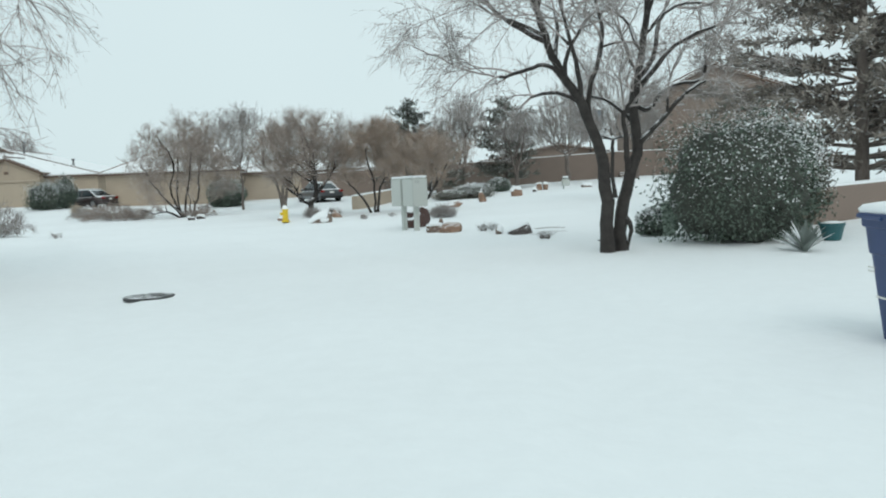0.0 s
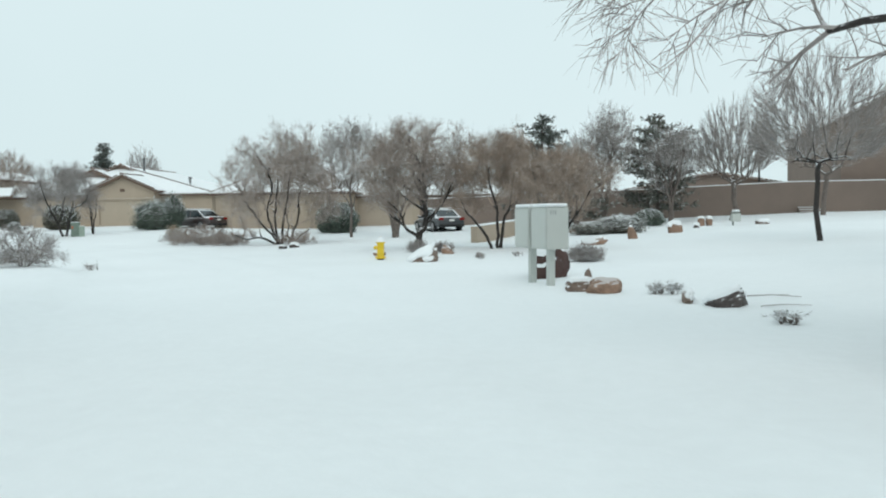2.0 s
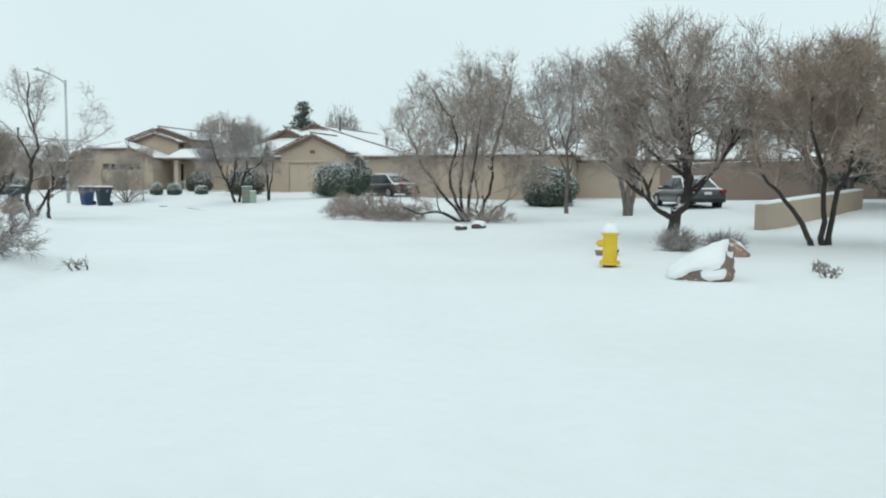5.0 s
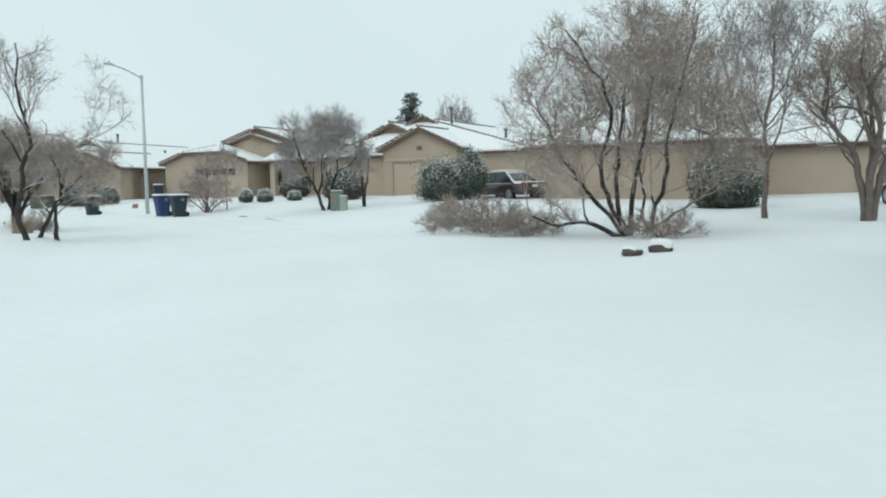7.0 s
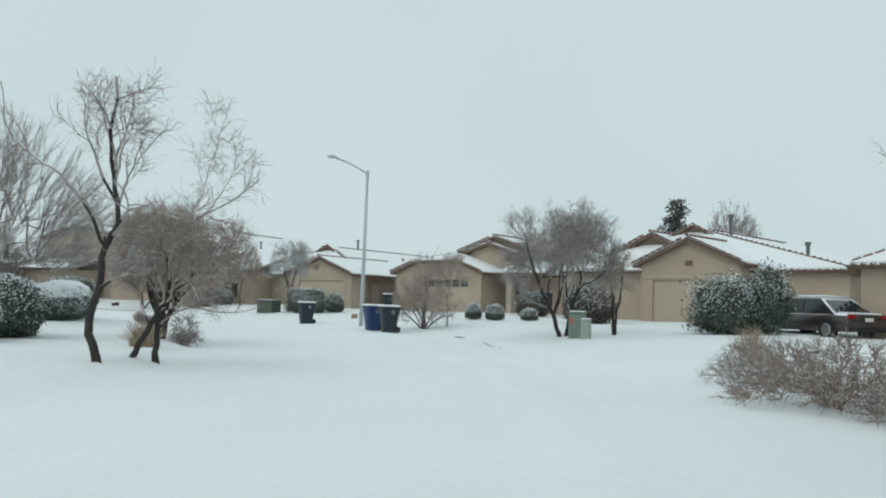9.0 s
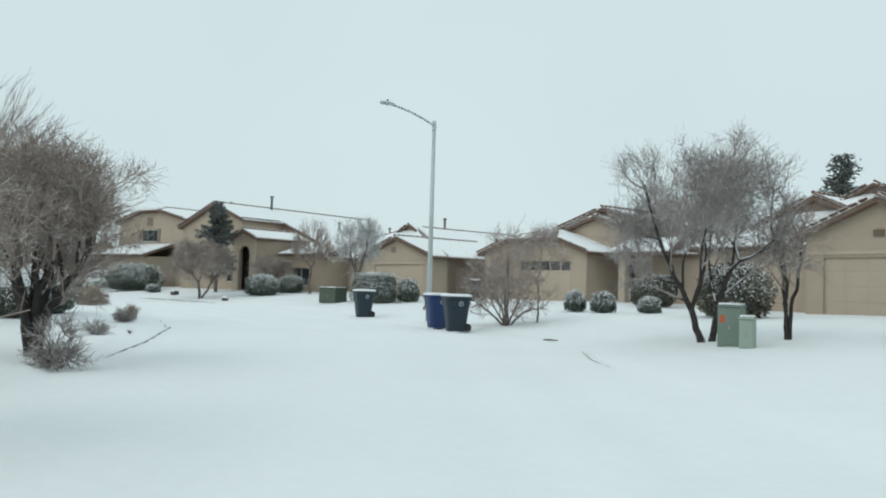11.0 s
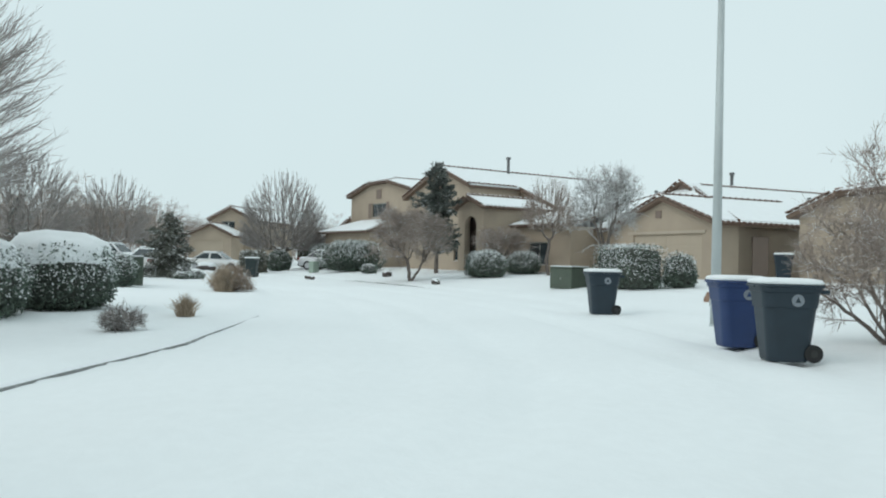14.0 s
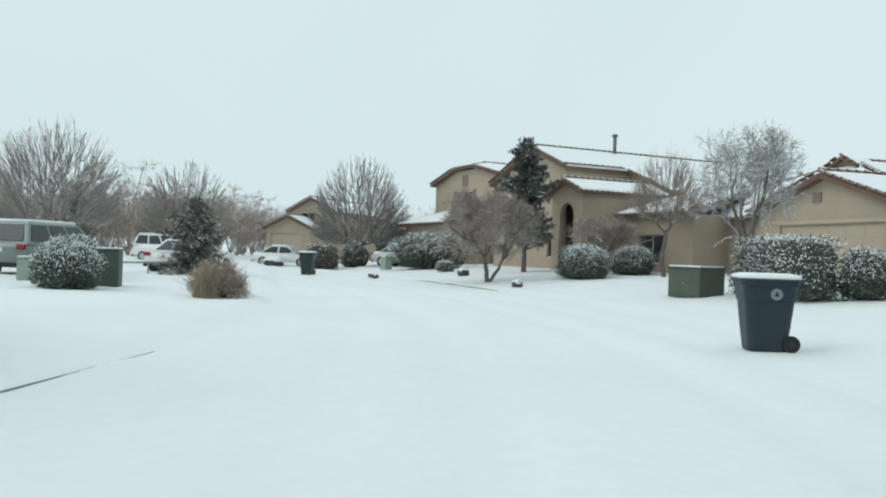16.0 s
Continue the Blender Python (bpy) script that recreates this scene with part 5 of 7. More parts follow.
rail = part("railing", box(9.1, 11.2, 1.15, 1.2, 1.5, 1.56), M_TRIM, h, "white porch railing")
for i in range(12):
    part("baluster", box(9.15 + i * 0.18, 9.18 + i * 0.18, 1.16, 1.19, 0.5, 1.5), M_TRIM, rail)
roof_plane(h, [(8.3, 2.3, 3.3), (16.5, 2.3, 3.3), (13.5, 6.5, 4.6), (9.5, 6.5, 4.6)], (0,))
roof_plane(h, [(16.5, 2.3, 3.3), (16.5, 13.0, 3.3), (13.5, 6.5, 4.6)])
part("side_wall", box(15.85, 16.1, 2.86, 12.5, 0.2, 3.25), M_STUCCO, h)

h = house_at(-85.1, 55.5, -24, "two-storey tan stucco house with a long sloping snowy roof")
TOP, FALL = 7.3, 0.385
roof_plane(h, [(-4.6, -0.35, TOP - 1.8), (0.05, -0.35, TOP), (0.05, 17.3, TOP), (-4.6, 17.3, TOP - 1.8)], (0, 1))
roof_plane(h, [(0.05, -0.35, TOP), (3.6, -0.35, TOP - 3.55 * FALL), (3.6, 3.65, TOP - 3.55 * FALL), (10.4, 3.65, TOP - 10.35 * FALL), (10.4, 17.3, TOP - 10.35 * FALL), (0.05, 17.3, TOP)], (0, 1, 2))
part("front_wall", wall_face(-4.3, 3.3, 0.1, [(-4.3, TOP - 1.85), (0.05, TOP - 0.17), (3.3, TOP - 3.25 * FALL - 0.17)], 0, [(1.6, 2.4, 1.2, 2.6)]), M_STUCCO, h)
part("side_wall", box(3.05, 3.3, 0.252, 4.0, 0.1, TOP - 3.25 * FALL - 0.17), M_STUCCO, h)
part("front_wall", wall_face(3.302, 10.1, 0.1, [(3.302, TOP - 3.3 * FALL - 0.17), (10.1, TOP - 10.05 * FALL - 0.17)], 4.0), M_STUCCO, h)
part("side_wall", box(9.85, 10.1, 4.252, 17, 0.1, TOP - 10.05 * FALL - 0.17), M_STUCCO, h)
window(h, 1.6, 2.4, 1.2, 2.6, 0)
clipped_gable(h, -17.1, -6.0, 1.6, 13, 0.1, 6.35, -11.6, 7.6, 7.25, 1.6, [(-13.0, -10.6, 4.5, 5.6)], M_STUCCO)
window(h, -13.0, -10.6, 4.5, 5.6, 1.6, 3)
part("gable_vent", box(-12.2, -11.4, 1.54, 1.597, 5.95, 6.7), M_STUCCO_D, h)
for s in (-13.5, -10.5):
    part("shutter", box(s, s + 0.4, 1.54, 1.597, 4.45, 5.65), M_STUCCO_D, h)
part("front_wall", wall_face(-15.2, -7.5, 0.1, [(-15.2, 3.12), (-7.5, 3.12)], -1.4, [(-13.0, -8.4, 0.5, 2.6)]), M_STUCCO, h)
garage_door(h, -13.0, -8.4, 0.5, 2.6, -1.4)
part("side_wall", box(-15.2, -14.95, -1.14, 1.55, 0.1, 3.12), M_STUCCO, h)
part("side_wall", box(-7.75, -7.5, -1.14, 1.55, 0.1, 3.12), M_STUCCO, h)
roof_plane(h, [(-15.7, -1.9, 3.2), (-7.0, -1.9, 3.2), (-7.9, 1.55, 4.25), (-14.8, 1.55, 4.25)], (0,))
gable(h, 3.7, 7.0, -1.3, 3.9, 0.1, 4.4, 5.35, 5.03, [(4.75, 5.95, 0.3, 3.9)], M_STUCCO, back=False)
# flat dark sheet behind the arch: the entry's shade as colour
part("entry_shade_panel", box(4.1, 6.6, -0.6, -0.5, 0.3, 4.2), M_DARKDOOR_SHADE, h, "dark panel painted as the shade inside the tall arched entry")
b = bmesh.new()
for s in (-1, 1):
    pts = [(5.35 + s * 0.6, -1.3, 3.3)] + [(5.35 + s * 0.6 * math.cos(a), -1.3, 3.3 + 0.58 * math.sin(a)) for a in (0.4, 0.8, 1.2, 1.55)] + [(5.35, -1.3, 3.9), (5.35 + s * 0.6, -1.3, 3.9)]
    join(b, prism(pts, (0, 0.24, 0)))
part("entry_arch", b, M_STUCCO, h)
roof_plane(h, [(6.9, 0.4, 3.35), (12.4, 0.4, 3.35), (11.6, 4.3, 4.5), (6.9, 4.3, 4.5)], (0, 1))
part("front_wall", wall_face(6.66, 11.8, 0.1, [(6.66, 3.25), (11.8, 3.25)], 0.8, [(8.2, 10.0, 1.1, 2.4)]), M_STUCCO, h)
window(h, 8.2, 10.0, 1.1, 2.4, 0.8)
part("side_wall", box(11.55, 11.8, 1.052, 17, 0.1, 3.25), M_STUCCO, h)
roof_plane(h, [(9.6, 4.0, 3.9), (12.3, 4.0, 3.3), (12.3, 17.3, 3.3), (9.6, 17.3, 3.9)])
vent_pipe(h, 0.3, 5.2, 7.1, 8.3, 0.1)
vent_pipe(h, 5.5, 8, 5.7, 6.2)
vent_pipe(h, 7.0, 12.5, 5.1, 6.1)
vent_pipe(h, -6.2, 6.0, 7.0, 8.2)

h = house_at(17.2, 64.0, 0, "large brown stucco house with a plain gable wall")
gable(h, -4.85, 7.2, 0, 14, 0.4, 6.9, 0, 9.4, (), M_STUCCO_D)

h = house_at(-111.0, 38.3, -70, "far tan two-storey house with stepped snowy gables")
gable(h, -2.6, 2.4, 2.2, 12, 0.2, 4.6, -0.2, 5.85, [(-1.2, 0.2, 3.6, 4.5)], M_STUCCO)
window(h, -1.2, 0.2, 3.6, 4.5, 2.2)
gable(h, -3.4, 1.6, -0.5, 5, 0.2, 3.0, -0.9, 4.1, [(-2.6, 0.4, 0.7, 2.5)], M_STUCCO, back=False)
garage_door(h, -2.6, 0.4, 0.7, 2.5, -0.5)

h = house_at(-118.0, 57.0, -40, "far brown house with a snow-covered gable roof")
gable(h, -6, 6, 0, 12, 0.2, 4.6, 0, 7.4, [(-1, 1, 3.0, 4.2)], M_STUCCO_D)
window(h, -1, 1, 3.0, 4.2, 0)
gable(h, -10, -4.5, -2, 8, 0.2, 3.8, -7.2, 5.6, wall=M_STUCCO_D, back=False)

# ---- mailbox cluster, hydrant, lamp, bins, cabinets ----
t = thing("mailbox_cluster", "pale grey double mailbox cabinet on two posts, snow on top", "mailbox", pose(-2.95, 26.85, gz(-2.95, 26.85), 0, 0, -60.2))
for a, c in ((-0.74, -0.05), (0.05, 0.74)):
    cab = part("cabinet", box(a, c, -0.228, 0.228, 0.71, 1.49, 0.012, seg=2), M_BOXGREY, t)
    part("rear_panel", box(a + 0.03, c - 0.03, -0.235, -0.2295, 0.75, 1.45, 0.003), M_BOXGREY, cab)
    part("roof_cap", box(a + 0.003, c - 0.003, -0.225, 0.225, 1.492, 1.505, 0.005), M_BOXGREY, cab)
    part("snow_cap", box(a - 0.005, c + 0.005, -0.226, 0.226, 1.507, 1.57, 0.025, seg=3), M_CAP, cab, "snow on the top")
    for k in range(3):
        part("lock", box(c + 0.0005, c + 0.006, -0.15 + 0.05 * k, -0.135 + 0.05 * k, 1.36, 1.44), M_METAL, cab)
part("joint_strip", box(-0.049, 0.049, -0.15, 0.15, 0.72, 1.47), M_METAL, t)
for s in (-0.41, 0.41):
    part("post", box(s - 0.068, s + 0.068, -0.05, 0.075, -0.1, 0.709, 0.006), M_BOXGREY, t)

hydrant(-8.37, 34.48)
street_lamp(-49.64, 56.3, 7.8, (-49.15, 53.87, 8.18))
wheeled_bin(2.08, 9.76, -90, M_BLUE, "blue wheeled recycling bin with snow on its lid", marks=True, emblem=False, scale=0.93, sink=0.07)
wheeled_bin(-45.95, 54.75, -8, M_BLUE, "blue wheeled recycling bin beside the lamp post")
wheeled_bin(-44.2, 54.5, -12, M_NAVY, "dark navy wheeled bin with snow on its lid")
wheeled_bin(-53.3, 55.1, -6, M_NAVY, "dark navy wheeled bin standing in the road edge")
wheeled_bin(-80.4, 43.9, 80, M_GREENBIN, "dark wheeled bin by the far kerb")
wheeled_bin(-62.6, 65.9, 60, M_NAVY, "dark navy wheeled bin against a side wall")
utility_pedestal(-34.55, 55.95, 30, 0.5, 0.42, 0.86, M_UTIL, "grey-green utility cabinet with an orange sticker", sticker=True)
utility_pedestal(-33.95, 55.75, 30, 0.3, 0.28, 0.62, M_UTIL_L, "small pale green telephone pedestal")
utility_pedestal(-63.6, 57.5, 30, 1.15, 1.0, 0.8, M_UTIL_D, "dark green transformer box on a pad")
utility_pedestal(-88.6, 47.3, 40, 0.5, 0.5, 0.75, M_UTIL_L, "small green utility cabinet in front of a hedge")
utility_pedestal(-62.3, 41.55, 12, 0.6, 0.6, 0.95, M_UTIL_D, "dark green utility cabinet behind a rounded bush")
utility_pedestal(-62.8, 39.15, 12, 0.3, 0.4, 0.6, M_UTIL_L, "pale green utility cabinet between two bushes")

for x, y, turn in ((-5.32, 13.81, -35), (-40.2, 55.4, 60)):
    m = thing("manhole", "round iron manhole cover dusted with snow", "manhole", pose(x, y, gz(x, y) + 0.006, 0, 0, turn) @ Matrix.Scale(1.0, 4), "manhole covers")
    part("ring", lathe([(0.31, -0.04), (0.31, 0.004), (0.285, 0.006)], 32), M_IRON, m)
    cover = part("cover", lathe([(0.28, -0.01), (0.28, 0.009), (0.27, 0.012)], 32), M_COVER, m)
    for k in range(8):
        part("raised_rib", box(-0.2 + 0.05 * (k % 2), 0.2 - 0.05 * (k % 2), -0.19 + k * 0.052, -0.165 + k * 0.052, 0.0122, 0.017), M_COVER, cover)

# ---- parked cars ----
P_RED = paint("dark_red_car_paint", (0.034, 0.021, 0.02))
car(-11.7, 59.3, 122, 4.6, 1.8, 1.36, P_DARK, "dark grey sedan dusted with snow in a driveway")
car(-30.3, 63.5, 160, 4.5, 1.8, 1.40, P_RED, "dark red sedan with snow on roof and bonnet", z=gz(-30.3, 63.5) - 0.1)
car(-98.0, 39.6, 78, 4.6, 1.8, 1.45, P_WHITE, "white sedan parked before a far house")
car(-93.0, 33.0, 72, 4.7, 1.9, 1.75, P_WHITE, "white boxy sport utility car in a far driveway", "suv")
car(-67.2, 37.6, 172, 4.8, 1.9, 1.64, P_GREY, "grey-green sport utility car parked in a driveway", "suv")
car(-92.0, 48.4, 60, 4.4, 1.8, 1.45, P_SILVER, "silver car under thick snow beside a hedge")
car(-75.3, 39.75, 165, 4.4, 1.8, 1.42, P_WHITE, "white car behind a small spruce")

# ---- trees ----
wild_tree(1.13, 17.6, 11, "tall bare tree with a dark leaning trunk and fine drooping twigs", M_BARK, M_TWIG_G, 7.2, 6.6, 2.6, 5.0, r=0.125, kids=(7, 5, 4), shift=(-1.3, 0.3), rz=2, tl=0.39, twigs=2, droop=0.55, up=0.2, crook=0.42, start=0.42, tr=0.0036, ratio=0.42,
          guides=[[(0, 0, -0.1), (-0.03, 0, 1.1), (-0.11, 0, 1.78), (-0.38, 0, 2.52), (-0.72, 0.05, 3.06), (-0.95, 0.1, 3.7), (-1.15, 0.15, 4.5), (-1.1, 0.2, 5.8)],
                  [(-0.11, 0, 1.78), (-0.24, 0.08, 2.3), (-0.22, 0.12, 2.8), (-0.05, 0.15, 3.33), (0.02, 0.2, 3.85), (-0.12, 0.25, 4.6), (0.05, 0.3, 5.9)],
                  [(-0.72, 0.05, 3.06), (-1.0, 0.1, 3.22), (-1.4, 0.1, 3.12), (-1.75, 0.15, 3.06), (-2.2, 0.1, 3.15), (-3.0, 0.2, 3.5)],
                  [(-0.95, 0.1, 3.7), (-1.5, 0.0, 3.95), (-2.0, -0.1, 4.15), (-2.9, -0.2, 4.9)], [(-0.38, 0, 2.52), (-0.5, -0.2, 3.2), (-0.72, -0.4, 3.9), (-0.8, -0.6, 5.0)]])
wild_tree(1.36, 17.75, 12, "leaning dark bare trunk with snow-lined side limbs", M_BARK, M_TWIG_G, 7.2, 6.0, 2.4, 4.8, r=0.125, kids=(7, 5, 4), shift=(1.2, 0.3), rz=2, tl=0.39, twigs=2, droop=0.45, up=0.25, crook=0.42, start=0.42, tr=0.0036, ratio=0.42,
          guides=[[(0, 0, -0.1), (0.04, 0, 0.64), (0.2, 0, 1.3), (0.34, 0, 1.78), (0.28, 0, 2.5), (0.38, 0.05, 3.0), (0.5, 0.1, 3.67), (0.62, 0.1, 4.5), (0.6, 0.2, 6.0)],
                  [(0.2, 0, 1.3), (0.12, -0.12, 1.6), (0.1, -0.2, 1.95), (0.04, -0.25, 2.3), (0.2, -0.3, 2.6), (0.05, -0.4, 2.9)],
                  [(0.34, 0, 1.78), (0.46, -0.1, 1.95), (0.76, -0.15, 2.25), (1.15, -0.2, 2.66), (1.55, -0.2, 2.84), (2.1, -0.2, 2.7)],
                  [(0.28, 0, 2.5), (0.55, 0.1, 2.42), (0.9, 0.15, 2.76), (1.5, 0.2, 2.9), (1.6, 0.2, 3.15), (1.9, 0.25, 3.8), (2.2, 0.3, 4.6)],
                  [(0.38, 0.05, 3.0), (0.28, 0.2, 3.3), (0.15, 0.3, 3.8), (0.05, 0.4, 4.6)], [(0.5, 0.1, 3.67), (0.95, 0.2, 4.2), (1.3, 0.3, 5.2)], [(0.04, 0, 0.64), (0.17, -0.08, 0.42), (0.12, -0.1, 0.1)]])
wild_tree(-8.55, 40.37, 21, "bare brown tree with a short crooked trunk and wide crown", M_BARK, M_TWIG, 4.95, 5.4, 1.0, 5.0, r=0.15, kids=(9, 6, 5), rz=27, tl=0.34, twigs=4, tr=0.0034, crook=0.5, up=0.45, start=0.3,
          guides=[[(0, 0, -0.1), (0.03, 0, 0.5), (0.3, 0, 1.1), (0.28, 0.1, 1.7), (0.1, 0.15, 2.6), (0.3, 0.1, 3.7)], [(0.03, 0, 0.5), (-0.25, -0.1, 0.62), (-0.55, -0.15, 0.85), (-0.75, -0.1, 1.4), (-1.4, 0, 2.0)],
                  [(0.3, 0, 1.1), (0.6, -0.1, 1.4), (0.95, -0.1, 1.75), (1.3, -0.2, 2.5), (1.7, -0.1, 3.2)], [(0.28, 0.1, 1.7), (-0.2, 0.2, 2.2), (-0.8, 0.3, 2.6), (-1.4, 0.3, 3.0), (-1.7, 0.2, 3.8)],
                  [(0.3, 0, 1.1), (0.35, 0.5, 1.5), (0.5, 1.1, 2.2), (0.6, 1.6, 3.2)], [(0.28, 0.1, 1.7), (0.1, -0.6, 2.2), (-0.1, -1.2, 2.7), (-0.2, -1.6, 3.4)], [(0.95, -0.1, 1.75), (1.5, 0.1, 1.9), (2.0, 0.2, 2.4)]])
wild_tree(-5.5, 40.3, 22, "bare tree with tan twigs on three slim stems", M_BARK, M_TWIG_T, 4.3, 3.9, 1.3, 3.8, r=0.062, kids=(9, 6, 5), rz=27, tl=0.34, twigs=4, tr=0.0034, crook=0.4, up=0.6, start=0.4, shift=(0.1, 0),
          guides=[[(-0.25, 0, -0.1), (-0.54, 0, 0.54), (-0.97, 0, 1.08), (-1.33, 0.05, 1.5), (-1.5, 0.1, 2.6)], [(0, 0, -0.1), (-0.05, 0, 0.94), (-0.05, 0.1, 1.6), (-0.3, 0.2, 2.6), (-0.2, 0.2, 3.6)],
                  [(0.08, 0, -0.1), (0.22, 0, 1.08), (0.43, 0, 1.45), (0.6, 0.1, 2.4), (0.8, 0.1, 3.5)], [(-0.05, 0, 0.94), (0.1, 0.5, 1.6), (0.2, 1.0, 2.6)], [(0.43, 0, 1.45), (0.9, -0.2, 1.5), (1.5, -0.3, 1.5), (1.9, -0.3, 1.9)], [(-0.05, 0.1, 1.6), (-0.2, -0.6, 2.2), (-0.3, -1.0, 3.0)]])
wild_tree(-17.0, 47.25, 23, "wide many-stemmed bare tree branching from the ground", M_BARK, M_TWIG, 5.6, 5.9, 0.3, 5.6, r=0.068, kids=(10, 6, 5), rz=27, tl=0.37, twigs=3, tr=0.0034, crook=0.5, up=0.45, start=0.25,
          guides=[[(0, 0, -0.1), (-0.4, 0.1, 0.75), (-0.6, 0.2, 1.65), (-0.35, 0.2, 2.95), (-1.0, 0.2, 4.2), (-1.4, 0.1, 4.8)], [(0.2, 0, -0.1), (0.46, 0, 0.15), (0.83, -0.1, 1.3), (0.92, -0.1, 2.4), (1.2, 0, 3.4), (1.55, 0, 5.0)],
                  [(0.0, -0.2, -0.1), (-0.7, -0.5, 0.25), (-1.1, -0.6, 0.35), (-1.7, -0.7, 0.3), (-2.3, -0.8, 0.6)], [(0.46, 0, 0.15), (1.2, -0.3, 0.6), (1.7, -0.4, 1.0), (2.2, -0.5, 1.5), (2.6, -0.5, 2.2)],
                  [(0, 0.1, -0.1), (-0.2, 0.6, 1.0), (-0.1, 1.0, 2.4), (0.1, 1.2, 4.0), (0.2, 1.1, 5.2)], [(0, -0.1, -0.1), (-0.9, 0.1, 1.0), (-1.6, 0.2, 2.0), (-2.1, 0.2, 3.2)],
                  [(0.05, 0, -0.1), (0.1, -0.7, 1.2), (0.3, -1.3, 2.6), (0.4, -1.5, 4.0)], [(0.46, 0, 0.15), (0.3, 0.3, 1.5), (0.2, 0.3, 3.0), (0.4, 0.2, 5.2)]])
wild_tree(-35.7, 56.3, 24, "vase-shaped bare tree with grey twigs and a pale side limb", M_BARK, M_TWIG_G, 4.6, 5.6, 1.0, 4.8, r=0.085, kids=(9, 6, 5), rz=65, tl=0.37, twigs=3, tr=0.0034, crook=0.4, up=0.55, start=0.3, shift=(0.2, 0),
          guides=[[(0, 0, -0.1), (-0.27, 0, 0.72), (-0.55, 0.05, 1.3), (-1.0, 0.1, 2.3), (-1.4, 0.1, 3.6)], [(0.22, 0.05, -0.1), (0.35, 0, 0.72), (0.65, -0.05, 1.72), (1.5, -0.1, 2.25), (1.9, -0.1, 3.2)],
                  [(-0.27, 0, 0.72), (0.0, 0.1, 1.5), (0.1, 0.2, 2.6), (0.0, 0.2, 4.2)], [(0.35, 0, 0.72), (0.4, 0.6, 1.6), (0.6, 1.1, 2.8), (0.6, 1.4, 3.8)], [(-0.27, 0, 0.72), (-0.3, -0.6, 1.6), (-0.4, -1.2, 2.8), (-0.4, -1.5, 3.8)],
                  [(0.65, -0.05, 1.72), (0.8, 0.1, 2.6), (1.1, 0.1, 4.2)], [(-0.55, 0.05, 1.3), (-1.2, 0.3, 1.6), (-1.9, 0.3, 2.4)]])
wild_tree(-34.84, 58.1, 25, "small dark leaning bare tree with two stems", M_BARK, M_TWIG, 3.3, 2.6, 0.7, None, None, 3, 0.055, (7, 5, 3), crook=0.5, tl=0.28, twigs=2)
wild_tree(-45.2, 57.0, 26, "low spreading bare tree behind the bins", M_BARK_G, M_TWIG, 3.5, 3.8, 0.1, r=0.045, kids=(8, 5, 4), crook=0.4, up=0.35, tl=0.28, twigs=2, start=0.15, ratio=0.4, rz=72,
          guides=[[(0, 0, -0.1), (-0.45, 0.1, 0.35), (-0.9, 0.15, 0.7), (-1.35, 0.2, 0.95)], [(0, 0, -0.1), (-0.2, 0.1, 0.7), (-0.44, 0.1, 1.45), (-0.2, 0.1, 2.75)], [(0.03, 0, -0.1), (0.07, 0, 1.3), (0.0, 0, 2.4), (0.1, 0, 3.2)],
                  [(0.05, 0, -0.1), (0.55, -0.1, 0.45), (1.0, -0.1, 0.6), (1.4, -0.1, 0.6)], [(0.05, 0, -0.1), (0.45, 0.1, 0.8), (0.9, 0.1, 1.6), (1.2, 0.1, 2.4)], [(0, 0.1, -0.1), (0.1, 0.6, 0.8), (0.2, 1.1, 1.7)], [(0, -0.1, -0.1), (-0.2, -0.6, 0.8), (-0.3, -1.1, 1.5)], [(0, 0, -0.1), (-0.6, -0.2, 0.9), (-1.1, -0.3, 1.9)]])
wild_tree(-45.1, 58.2, 63, "slim bare tree behind the low spreading one", M_BARK_G, M_TWIG, 3.4, 2.8, 0.8, r=0.034, kids=(8, 5, 4), crook=0.45, up=0.5, tl=0.28, twigs=2, start=0.4,
          guides=[[(0, 0, -0.1), (0.03, 0, 1.2), (0.0, 0.1, 2.2), (0.2, 0.1, 3.1)], [(0.03, 0, 1.2), (-0.5, 0, 1.9), (-0.9, 0, 2.8)], [(0.03, 0, 1.2), (0.5, 0.2, 1.9), (0.8, 0.2, 2.7)]])
wild_tree(-29.55, 39.62, 27, "tall bare tree with crooked dark trunk and long arching limb", M_BARK, M_TWIG_G, 5.1, 5.0, 2.0, 3.0, r=0.075, kids=(8, 5, 4), rz=51, shift=(0.4, 0), tl=0.37, twigs=2, crook=0.5, up=0.4, droop=0.45, ratio=0.3, start=0.4, tr=0.0036,
          guides=[[(0, 0, -0.1), (-0.19, 0, 0.67), (-0.05, 0, 1.22), (0.0, 0, 1.9), (0.2, 0, 2.32), (0.1, 0, 2.9), (-0.05, 0.1, 3.6), (-0.05, 0.1, 4.85)], [(0.1, 0, 2.9), (0.25, -0.1, 3.6), (0.35, 0, 4.4)],
                  [(0.2, 0, 2.32), (0.39, 0, 2.56), (0.8, 0.1, 2.6), (1.35, 0.1, 2.4), (1.75, 0.15, 2.6), (2.2, 0.2, 2.9), (2.45, 0.2, 3.1)], [(1.35, 0.1, 2.4), (1.7, -0.1, 3.1), (1.95, -0.1, 4.1)],
                  [(0.0, 0, 1.9), (-0.4, -0.1, 2.7), (-0.9, -0.2, 3.2), (-1.39, -0.2, 3.5), (-1.7, -0.2, 3.83), (-1.9, -0.2, 4.65)], [(-0.05, 0, 1.22), (0.3, -0.2, 1.4), (0.9, -0.3, 1.5)]])
